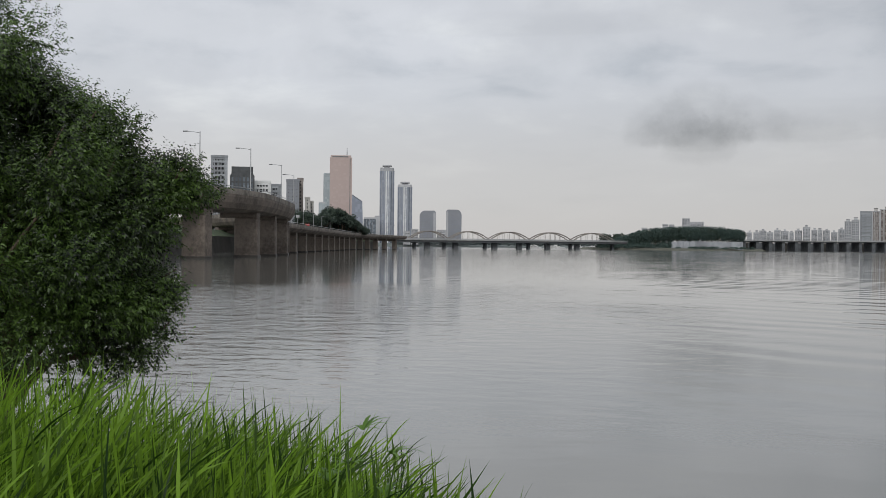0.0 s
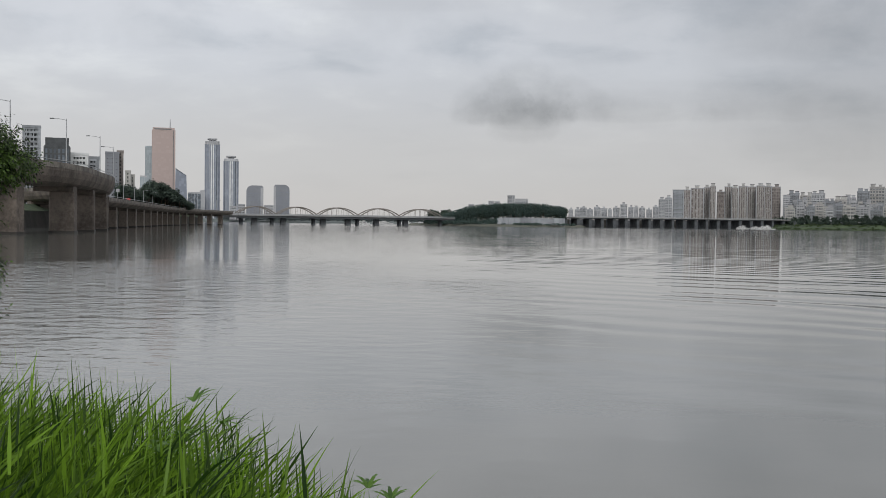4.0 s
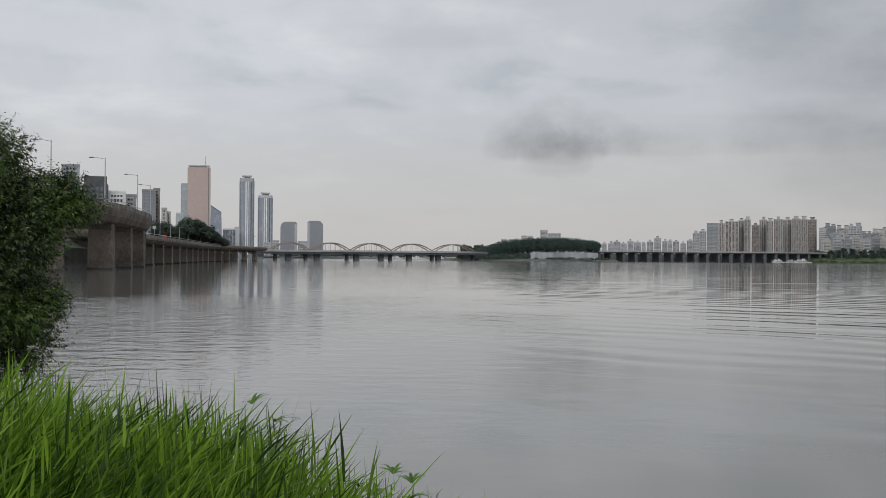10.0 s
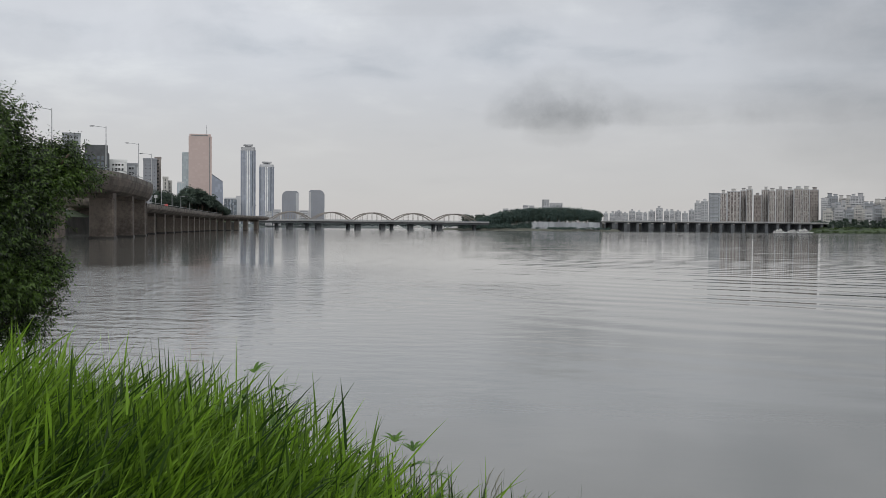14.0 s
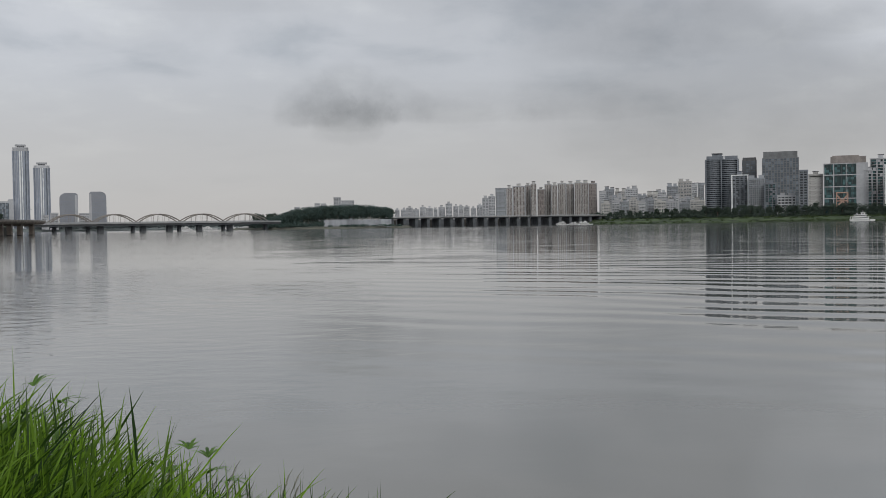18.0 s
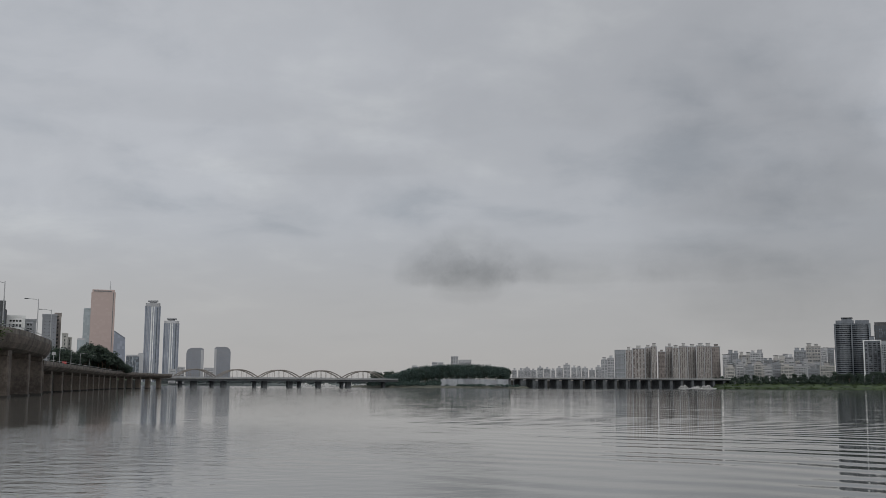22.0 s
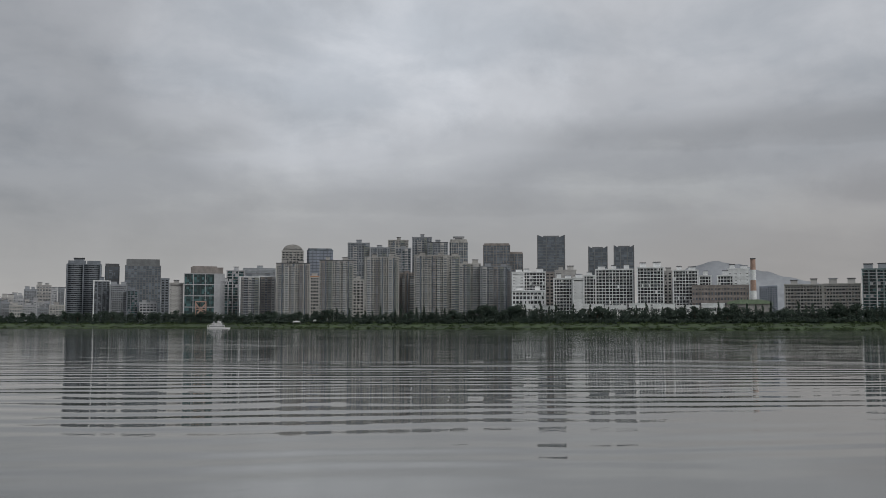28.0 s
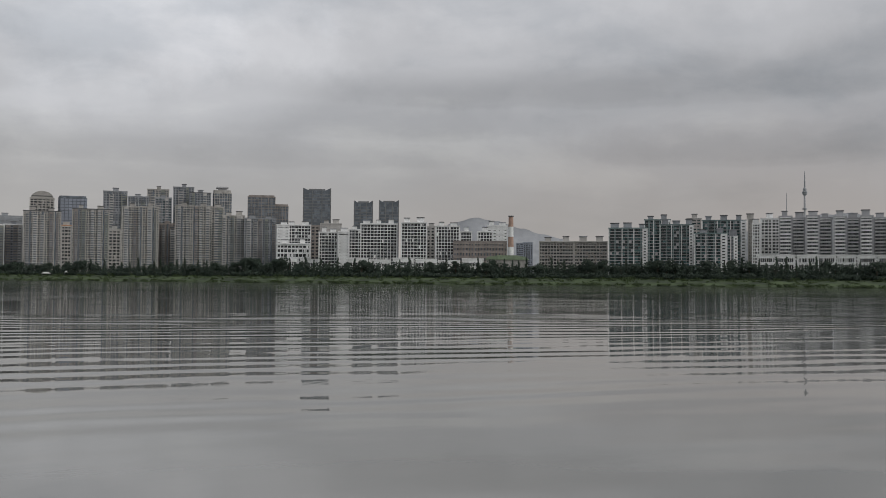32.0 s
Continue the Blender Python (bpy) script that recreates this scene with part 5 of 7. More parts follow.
apartment((982, 666, 7.0), -56, 23.0, 13, 59.1, 17, 4, PAINT_WHITE, GLASS_DARK, 'white block with a pale gable roof', '', 2, 0.8, 0.6)
apartment((864, 607, 7.0), -55, 54.1, 12, 36.0, 7, 18, PAINT_BROWN, GLASS_GREY, 'long tan brick slab of flats', '', 0, 0.5, 0.4)
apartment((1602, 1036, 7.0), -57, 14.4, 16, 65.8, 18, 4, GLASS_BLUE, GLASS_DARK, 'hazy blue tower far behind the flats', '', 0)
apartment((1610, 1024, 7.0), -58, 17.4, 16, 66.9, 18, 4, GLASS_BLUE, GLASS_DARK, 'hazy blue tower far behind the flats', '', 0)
apartment((872, 522, 7.0), -59, 33.6, 12, 34.5, 11, 12, PAINT_CREAM, GLASS_DARK, 'cream slab of flats with dark balconies', 'cream slabs', 2, 0.45, 0.2, mottle=0.22, infill=PAINT_BROWN, bands=PAINT_CREAM, style='piers')
apartment((890, 494, 7.0), -61, 32.4, 12, 34.7, 11, 12, PAINT_CREAM, GLASS_DARK, 'cream slab of flats with dark balconies', 'cream slabs', 2, 0.45, 0.2, mottle=0.22, infill=PAINT_BROWN, bands=PAINT_CREAM, style='piers')
apartment((860, 439, 7.0), -63, 34.9, 12, 45.0, 17, 6, PAINT_TEAL, GLASS_TEAL, 'teal glass slab of flats with white end walls', 'teal slabs', 3, 0.15, 0.2, mottle=0.14, infill=PAINT_PALE, bands=PAINT_PALE, right=0.13)
apartment((944, 450, 7.0), -64, 25.5, 12, 57.3, 20, 5, PAINT_TEAL, GLASS_TEAL, 'teal glass slab of flats set back', 'teal slabs', 2, 0.15, 0.2, mottle=0.14, infill=PAINT_PALE, bands=PAINT_PALE, right=0.1)
apartment((879, 400, 7.0), -66, 29.8, 12, 48.0, 18, 5, PAINT_TEAL, GLASS_TEAL, 'teal glass slab of flats with white end walls', 'teal slabs', 3, 0.15, 0.2, mottle=0.14, infill=PAINT_PALE, bands=PAINT_PALE, right=0.13)
apartment((968, 422, 7.0), -66, 14.0, 12, 58.9, 20, 3, PAINT_CREAM, GLASS_TEAL, 'cream slab of flats set back', '', 1, 0.4)
apartment((933, 377, 7.0), -68, 40.0, 12, 54.1, 19, 7, PAINT_TEAL, GLASS_TEAL, 'teal glass slab of flats with white end walls', 'teal slabs', 3, 0.15, 0.2, mottle=0.14, infill=PAINT_PALE, bands=PAINT_PALE, right=0.13)
apartment((873, 365, 7.0), -67, 27.8, 12, 39.3, 15, 5, PAINT_TEAL, GLASS_TEAL, 'lower teal slab of flats with white end walls', 'teal slabs', 2, 0.15, 0.2, mottle=0.14, infill=PAINT_PALE, bands=PAINT_PALE, right=0.2)
apartment((884, 350, 7.0), -68, 9.5, 12, 37.5, 14, 2, PAINT_GREY, GLASS_TEAL, 'narrow teal slab of flats', 'teal slabs', 1, 0.3, 0.15, right=0.3)
apartment((963, 363, 7.0), -69, 5.1, 18, 56.7, 19, 2, PAINT_BEIGE, GLASS_DARK, 'narrow beige stair tower between slabs', '', 1, 0.8)
apartment((927, 344, 7.0), -70, 7.3, 18, 50.2, 18, 3, PAINT_WHITE, GLASS_DARK, 'white slab seen end on', '', 1, 0.4)
apartment((968, 346, 7.0), -70, 17.2, 16, 56.5, 19, 5, PAINT_WHITE, GLASS_DARK, 'white slab of flats with thin bands', '', 1, 0.4, 0.25)
apartment((938, 321, 7.0), -71, 11.6, 13, 56.4, 18, 7, PAINT_PALE, GLASS_DARK, 'pale unit of a long slab of flats with grey windows', 'long slab', 1, 0.45, 0.14, mottle=0.15, infill=PAINT_GREY, bands=PAINT_WHITE)
apartment((950, 313, 7.0), -72, 11.6, 13, 55.2, 18, 6, PAINT_PALE, GLASS_DARK, 'pale unit of a long slab of flats with grey windows', 'long slab', 1, 0.45, 0.14, mottle=0.15, infill=PAINT_GREY, bands=PAINT_WHITE)
apartment((942, 298, 7.0), -72, 11.4, 13, 56.4, 18, 8, PAINT_PALE, GLASS_DARK, 'pale unit of a long slab of flats with grey windows', 'long slab', 1, 0.45, 0.14, mottle=0.15, infill=PAINT_GREY, bands=PAINT_WHITE)
apartment((960, 292, 7.0), -73, 11.5, 13, 55.6, 18, 7, PAINT_PALE, GLASS_DARK, 'pale unit of a long slab of flats with grey windows', 'long slab', 1, 0.45, 0.14, mottle=0.15, infill=PAINT_GREY, bands=PAINT_WHITE)
apartment((952, 277, 7.0), -74, 11.2, 13, 55.8, 18, 6, PAINT_PALE, GLASS_DARK, 'pale unit of a long slab of flats with grey windows', 'long slab', 1, 0.45, 0.14, mottle=0.15, infill=PAINT_GREY, bands=PAINT_WHITE)
apartment((964, 269, 7.0), -74, 11.2, 13, 54.6, 18, 8, PAINT_PALE, GLASS_DARK, 'pale unit of a long slab of flats with grey windows', 'long slab', 1, 0.45, 0.14, mottle=0.15, infill=PAINT_GREY, bands=PAINT_WHITE)
apartment((955, 255, 7.0), -75, 11.0, 13, 55.8, 18, 7, PAINT_PALE, GLASS_DARK, 'pale unit of a long slab of flats with grey windows', 'long slab', 1, 0.45, 0.14, mottle=0.15, infill=PAINT_GREY, bands=PAINT_WHITE)
apartment((972, 248, 7.0), -76, 11.1, 13, 55.0, 18, 6, PAINT_PALE, GLASS_DARK, 'pale unit of a long slab of flats with grey windows', 'long slab', 1, 0.45, 0.14, mottle=0.15, infill=PAINT_GREY, bands=PAINT_WHITE)
apartment((963, 234, 7.0), -76, 10.8, 13, 55.1, 18, 8, PAINT_PALE, GLASS_DARK, 'pale unit of a long slab of flats with grey windows', 'long slab', 1, 0.45, 0.14, mottle=0.15, infill=PAINT_GREY, bands=PAINT_WHITE)
apartment((975, 226, 7.0), -77, 10.8, 13, 53.9, 18, 7, PAINT_PALE, GLASS_DARK, 'pale unit of a long slab of flats with grey windows', 'long slab', 1, 0.45, 0.14, mottle=0.15, infill=PAINT_GREY, bands=PAINT_WHITE)
apartment((965, 213, 7.0), -78, 10.6, 13, 55.0, 18, 6, PAINT_PALE, GLASS_DARK, 'pale unit of a long slab of flats with grey windows', 'long slab', 1, 0.45, 0.14, mottle=0.15, infill=PAINT_GREY, bands=PAINT_WHITE)
apartment((982, 205, 7.0), -78, 10.6, 13, 54.2, 18, 8, PAINT_PALE, GLASS_DARK, 'pale unit of a long slab of flats with grey windows', 'long slab', 1, 0.45, 0.14, mottle=0.15, infill=PAINT_GREY, bands=PAINT_WHITE)
apartment((973, 193, 7.0), -79, 10.4, 13, 54.3, 18, 7, PAINT_PALE, GLASS_DARK, 'pale unit of a long slab of flats with grey windows', 'long slab', 1, 0.45, 0.14, mottle=0.15, infill=PAINT_GREY, bands=PAINT_WHITE)
apartment((875, 316, 7.0), -70, 15.6, 10, 19.7, 3, 10, PAINT_WHITE, GLASS_DARK, 'low pale row of flats at the park edge', 'low pale row', 0, 0.34, 0.2)
apartment((880, 301, 7.0), -71, 15.4, 10, 19.7, 3, 10, PAINT_WHITE, GLASS_DARK, 'low pale row of flats at the park edge', 'low pale row', 0, 0.34, 0.2)
apartment((885, 285, 7.0), -72, 15.2, 10, 19.7, 3, 10, PAINT_WHITE, GLASS_DARK, 'low pale row of flats at the park edge', 'low pale row', 0, 0.34, 0.2)
apartment((890, 270, 7.0), -73, 15.0, 10, 19.7, 3, 10, PAINT_WHITE, GLASS_DARK, 'low pale row of flats at the park edge', 'low pale row', 0, 0.34, 0.2)
apartment((894, 255, 7.0), -74, 14.9, 10, 19.7, 3, 10, PAINT_WHITE, GLASS_DARK, 'low pale row of flats at the park edge', 'low pale row', 0, 0.34, 0.2)
apartment((899, 240, 7.0), -75, 14.7, 10, 19.6, 3, 10, PAINT_WHITE, GLASS_DARK, 'low pale row of flats at the park edge', 'low pale row', 0, 0.34, 0.2)
apartment((902, 225, 7.0), -76, 14.5, 10, 19.6, 3, 10, PAINT_WHITE, GLASS_DARK, 'low pale row of flats at the park edge', 'low pale row', 0, 0.34, 0.2)
apartment((906, 210, 7.0), -77, 14.2, 10, 19.6, 3, 10, PAINT_WHITE, GLASS_DARK, 'low pale row of flats at the park edge', 'low pale row', 0, 0.34, 0.2)
apartment((909, 195, 7.0), -78, 14.0, 10, 19.6, 3, 10, PAINT_WHITE, GLASS_DARK, 'low pale row of flats at the park edge', 'low pale row', 0, 0.34, 0.2)
apartment((765, 782, 7.0), -44, 21.5, 8, 17.9, 2, 14, PAINT_WHITE, GLASS_DARK, 'low white garden building at the park edge', 'park edge row', 0, 0.4, 0.3)
apartment((782, 765, 7.0), -46, 21.5, 8, 17.0, 2, 14, PAINT_WHITE, GLASS_DARK, 'low white garden building at the park edge', 'park edge row', 0, 0.4, 0.3)
apartment((799, 748, 7.0), -47, 21.5, 8, 16.0, 2, 14, PAINT_WHITE, GLASS_DARK, 'low white garden building at the park edge', 'park edge row', 0, 0.4, 0.3)
apartment((774, 693, 7.0), -48, 21.5, 8, 16.9, 2, 14, PAINT_WHITE, GLASS_DARK, 'low white garden building at the park edge', 'park edge row', 0, 0.4, 0.3)
apartment((789, 676, 7.0), -49, 21.5, 8, 16.0, 2, 14, PAINT_WHITE, GLASS_DARK, 'low white garden building at the park edge', 'park edge row', 0, 0.4, 0.3)
apartment((804, 658, 7.0), -51, 21.5, 8, 17.9, 2, 14, PAINT_WHITE, GLASS_DARK, 'low white garden building at the park edge', 'park edge row', 0, 0.4, 0.3)
apartment((818, 640, 7.0), -52, 21.5, 8, 17.0, 2, 14, PAINT_WHITE, GLASS_DARK, 'low white garden building at the park edge', 'park edge row', 0, 0.4, 0.3)
apartment((832, 622, 7.0), -53, 21.5, 8, 16.1, 2, 14, PAINT_WHITE, GLASS_DARK, 'low white garden building at the park edge', 'park edge row', 0, 0.4, 0.3)
apartment((846, 603, 7.0), -55, 21.5, 8, 17.9, 2, 14, PAINT_WHITE, GLASS_DARK, 'low white garden building at the park edge', 'park edge row', 0, 0.4, 0.3)
apartment((482, 1540, 7.0), -17, 8.4, 12, 22.4, 9, 4, PAINT_CREAM, GLASS_PALE, 'small cream block in a crowded quarter', 'small blocks', 1)
apartment((423, 1571, 7.0), -15, 4.5, 12, 32.4, 9, 3, PAINT_PALE, GLASS_PALE, 'small pale block in a crowded quarter', 'small blocks', 1)
apartment((424, 1553, 7.0), -15, 7.1, 12, 35.6, 9, 4, PAINT_GREY, GLASS_PALE, 'small grey block in a crowded quarter', 'small blocks', 0)
apartment((458, 1570, 7.0), -16, 5.0, 12, 27.0, 5, 4, PAINT_PALE, GLASS_PALE, 'small pale block in a crowded quarter', 'small blocks', 1)
apartment((531, 1632, 7.0), -18, 7.7, 12, 28.0, 7, 2, PAINT_PALE, GLASS_PALE, 'small pale block in a crowded quarter', 'small blocks', 1)
apartment((453, 1528, 7.0), -16, 4.5, 12, 25.6, 8, 3, PAINT_CREAM, GLASS_PALE, 'small cream block in a crowded quarter', 'small blocks', 0)
apartment((549, 1577, 7.0), -19, 5.6, 12, 28.3, 7, 2, PAINT_GREY, GLASS_PALE, 'small grey block in a crowded quarter', 'small blocks', 1)
apartment((416, 1572, 7.0), -15, 5.8, 12, 27.2, 7, 3, PAINT_GREY, GLASS_PALE, 'small grey block in a crowded quarter', 'small blocks', 1)
apartment((435, 1581, 7.0), -15, 4.9, 12, 29.7, 5, 3, PAINT_CREAM, GLASS_PALE, 'small cream block in a crowded quarter', 'small blocks', 0)
apartment((479, 1564, 7.0), -17, 5.7, 12, 27.8, 5, 4, PAINT_GREY, GLASS_PALE, 'small grey block in a crowded quarter', 'small blocks', 1)
apartment((420, 1610, 7.0), -15, 7.4, 12, 29.0, 9, 3, PAINT_PALE, GLASS_PALE, 'small pale block in a crowded quarter', 'small blocks', 0)
apartment((464, 1668, 7.0), -16, 6.0, 12, 38.2, 5, 4, PAINT_PALE, GLASS_PALE, 'small pale block in a crowded quarter', 'small blocks', 1)
apartment((523, 1525, 7.0), -19, 8.8, 12, 23.7, 8, 2, PAINT_PALE, GLASS_PALE, 'small pale block in a crowded quarter', 'small blocks', 1)
apartment((547, 1581, 7.0), -19, 7.8, 12, 30.8, 9, 4, PAINT_PALE, GLASS_PALE, 'small pale block in a crowded quarter', 'small blocks', 0)
apartment((433, 1534, 7.0), -16, 9.1, 12, 28.5, 8, 4, PAINT_CREAM, GLASS_PALE, 'small cream block in a crowded quarter', 'small blocks', 1)
apartment((520, 1512, 7.0), -19, 5.3, 12, 29.2, 8, 2, PAINT_PALE, GLASS_PALE, 'small pale block in a crowded quarter', 'small blocks', 0)
apartment((514, 1662, 7.0), -17, 9.1, 12, 24.4, 9, 4, PAINT_PALE, GLASS_PALE, 'small pale block in a crowded quarter', 'small blocks', 1)
apartment((444, 1677, 7.0), -15, 9.2, 12, 25.8, 9, 2, PAINT_GREY, GLASS_PALE, 'small grey block in a crowded quarter', 'small blocks', 1)
apartment((472, 1587, 7.0), -17, 9.6, 12, 26.6, 8, 4, PAINT_CREAM, GLASS_PALE, 'small cream block in a crowded quarter', 'small blocks', 0)
apartment((494, 1583, 7.0), -17, 7.1, 12, 34.7, 8, 4, PAINT_GREY, GLASS_PALE, 'small grey block in a crowded quarter', 'small blocks', 0)
apartment((484, 1541, 7.0), -17, 6.7, 12, 36.3, 5, 3, PAINT_CREAM, GLASS_PALE, 'small cream block in a crowded quarter', 'small blocks', 1)
apartment((507, 1508, 7.0), -19, 5.2, 12, 31.3, 8, 4, PAINT_PALE, GLASS_PALE, 'small pale block in a crowded quarter', 'small blocks', 1)
apartment((510, 1579, 7.0), -18, 9.5, 12, 35.8, 6, 4, PAINT_PALE, GLASS_PALE, 'small pale block in a crowded quarter', 'small blocks', 0)
apartment((559, 1610, 7.0), -19, 8.7, 12, 31.0, 5, 2, PAINT_PALE, GLASS_PALE, 'small pale block in a crowded quarter', 'small blocks', 1)
apartment((454, 1587, 7.0), -16, 6.2, 12, 30.1, 5, 4, PAINT_PALE, GLASS_PALE, 'small pale block in a crowded quarter', 'small blocks', 1)
apartment((423, 1583, 7.0), -15, 8.3, 12, 26.6, 5, 3, PAINT_CREAM, GLASS_PALE, 'small cream block in a crowded quarter', 'small blocks', 0)
apartment((496, 1581, 7.0), -17, 5.6, 12, 30.1, 7, 2, PAINT_CREAM, GLASS_PALE, 'small cream block in a crowded quarter', 'small blocks', 0)
apartment((502, 1526, 7.0), -18, 5.8, 12, 32.9, 9, 4, PAINT_CREAM, GLASS_PALE, 'small cream block in a crowded quarter', 'small blocks', 0)
apartment((550, 1620, 7.0), -19, 4.9, 12, 31.2, 9, 2, PAINT_PALE, GLASS_PALE, 'small pale block in a crowded quarter', 'small blocks', 0)
apartment((462, 1677, 7.0), -15, 7.6, 12, 35.8, 8, 2, PAINT_CREAM, GLASS_PALE, 'small cream block in a crowded quarter', 'small blocks', 0)

# ---- lamps and traffic on the elevated roads ----
def street_lamp(where, turn, h, arm, label, group):
    """A tapered pole with a single arm and a flat lamp head; the arm points along +x."""
    ob = thing("street_lamp", where, turn, label, "street lamp", group)
    part("base_plate", boxes((-0.25, 0.25, -0.25, 0.25, 0, 0.3), bevel=0.04), STEEL_GREY, ob)
    part("pole", tube(bmesh.new(), [(0, 0, 0.2), (0, 0, h * 0.5), (0, 0, h)], [0.16, 0.13, 0.09], 8), STEEL_GREY, ob, "grey tapered pole")
    part("arm", tube(bmesh.new(), [(0, 0, h - 0.3), (arm * 0.5, 0, h - 0.02), (arm, 0, h + 0.1)], [0.08, 0.07, 0.06], 6), STEEL_GREY, ob)
    part("lamp_head", boxes((arm - 0.2, arm + 0.8, -0.18, 0.18, h + 0.0, h + 0.2), bevel=0.05), STEEL_DARK, ob, "flat lamp head")
    return ob


for b, d, h in ((-26.12, 214, 11.7), (-23.46, 243, 11.2), (-21.82, 290, 11.2), (-21.17, 328, 11.0)):
    street_lamp(at(b, d, 13.6), math.pi, h, 2.9, "grey street lamp with one arm on the elevated road", "elevated road lamps")
for p, a in along(LOW_ROAD, 38, 60):
    q = p + Vector((-math.sin(a), math.cos(a), 0)) * 5.4
    street_lamp((q.x, q.y, 8.9), a - math.pi / 2, 8.5, 2.2, "slim grey street lamp on the low viaduct", "low viaduct lamps")


def road_sign(where, turn, w, h, up, mat, label):
    ob = thing("road_sign", where, turn, label, "sign")
    part("post", tube(bmesh.new(), [(0, 0.12, 0), (0, 0.12, up + h)], [0.1, 0.1], 6), STEEL_GREY, ob)
    part("panel", boxes((-w / 2, w / 2, -0.06, 0.06, up, up + h), bevel=0.02), mat, ob)
    return ob


road_sign(at(-20.42, 415, 9.0), radians(20), 1.5, 1.1, 1.0, SIGN_RED, "red sign board beside the low viaduct")
road_sign(at(-20.95, 440, 9.6), radians(20), 1.4, 1.2, 4.5, STEEL_GREY, "grey sign board on a tall post")


def car(where, turn, paint, label):
    ob = thing("car", where, turn, label, "car", "cars on the viaduct")
    part("body", front_shape([(-2.2, 0.35), (2.2, 0.35), (2.2, 0.75), (1.3, 0.95), (-2.1, 1.0), (-2.2, 0.8)], 1.75), paint, ob)
    part("cabin", front_shape([(-1.7, 0.95), (0.95, 0.93), (0.35, 1.42), (-1.2, 1.45)], 1.5), GLASS_DARK, ob, "tinted cabin glass")
    wheel = bmesh.new()
    bmesh.ops.create_cone(wheel, cap_ends=True, segments=12, radius1=0.33, radius2=0.33, depth=0.22, matrix=pose(0, 0, 0, 90))
    me = finish(wheel, "wheel", STEEL_DARK)
    for x in (-1.35, 1.35):
        for y in (-0.8, 0.8):
            place("wheel", me, ob, (x, y, 0.33))
    return ob


for i, (s, side) in enumerate(((75, 3.0), (150, 3.2), (230, 3.0), (300, 3.1))):
    p, a = along(LOW_ROAD, 1000, s)[0]
    q = p + Vector((math.sin(a), -math.cos(a), 0)) * side
    car((q.x, q.y, 8.9), a, (BOAT_WHITE, STEEL_GREY, STEEL_DARK)[i % 3], ("white car on the low viaduct", "silver car on the low viaduct", "dark car on the low viaduct")[i % 3])
for s in (95, 150):
    p, a = along(HIGH_ROAD, 1000, s)[0]
    q = p + Vector((math.sin(a), -math.cos(a), 0)) * 3.0
    car((q.x, q.y, p.z - 0.31), a, BOAT_WHITE, "white car on the curved elevated road")


# ---- far trees ----
def leafy(rnd, centres, count, size, mat_name):
    """A crown of many small bent leaf clumps round the centres (x, y, z, rx, rz)."""
    verts, faces = [], []
    for k in range(count):
        x, y, z, rx, rz = centres[k % len(centres)]
        d = Vector((rnd.gauss(0, 1), rnd.gauss(0, 1), rnd.gauss(0, 1))).normalized() * rnd.uniform(0.55, 1.08)
        p = Vector((x + d.x * rx, y + d.y * rx, z + d.z * rz))
        q = (d.normalized() + Vector((rnd.gauss(0, 0.5), rnd.gauss(0, 0.5), rnd.gauss(0.2, 0.5)))).to_track_quat("Z", "Y")
        s = size * rnd.uniform(0.6, 1.4)
        i = len(verts)
        for c in ((-s, -s * 0.3, 0), (0, -s * 0.8, s * 0.25), (s, -s * 0.2, 0), (s * 0.5, s * 0.7, 0.1 * s), (-s * 0.6, s * 0.8, s * 0.2)):
            verts.append(p + q @ Vector(c))
        faces += [(i, i + 1, i + 2), (i, i + 2, i + 3), (i, i + 3, i + 4)]
    me = bpy.data.meshes.new(mat_name)
    me.from_pydata(verts, [], faces)
    return me


def belt_tree(kind, seed):
    """One tree to copy: round broadleaf, tall poplar or low shrub, 10 m tall before scaling."""
    rnd = random.Random(seed)
    ob = thing("tree", (0, 0, -50), 0, ("dark green broadleaf tree on the river bank", "narrow dark poplar on the river bank", "low dark green shrub on the river bank")[kind], "tree", "bank trees")
    trunk = bmesh.new()
    tube(trunk, [(0, 0, -0.4), (0.1, 0, 2.0), (0.0, 0.1, 4.2), (0.1, 0, 7.0)], [0.24, 0.2, 0.15, 0.05], 6)
    for k in range(4):
        a = k * 1.6 + seed
        tube(trunk, [(0, 0, 2.2 + 0.6 * k), (math.cos(a) * 0.8, math.sin(a) * 0.8, 3.6 + 0.6 * k), (math.cos(a) * 1.6, math.sin(a) * 1.6, 4.6 + 0.7 * k)], [0.1, 0.07, 0.03], 5)
    part("trunk", trunk, BARK, ob)
    if kind == 0:
        c = [(rnd.uniform(-1.9, 1.9), rnd.uniform(-1.9, 1.9), rnd.uniform(3.6, 8.3), rnd.uniform(1.2, 2.0), rnd.uniform(1.0, 1.6)) for _ in range(11)]
        me = leafy(rnd, c, 900, 0.30, "crown")
    elif kind == 1:
        c = [(rnd.uniform(-0.3, 0.3), rnd.uniform(-0.3, 0.3), 1.8 + 0.8 * k, 1.15 - 0.075 * k, 0.9) for k in range(11)]
        me = leafy(rnd, c, 620, 0.22, "crown")
    else:
        c = [(rnd.uniform(-3.0, 3.0), rnd.uniform(-1.5, 1.5), rnd.uniform(0.8, 3.2), rnd.uniform(1.2, 1.9), rnd.uniform(0.8, 1.5)) for _ in range(10)]
        me = leafy(rnd, c, 640, 0.28, "crown")
    me.materials.append(DARK_LEAF)
    tagged(place("crown", me, ob), kind="")
    return ob


BELT = [[belt_tree(k, 10 * k + s) for s in range(3)] for k in range(3)]


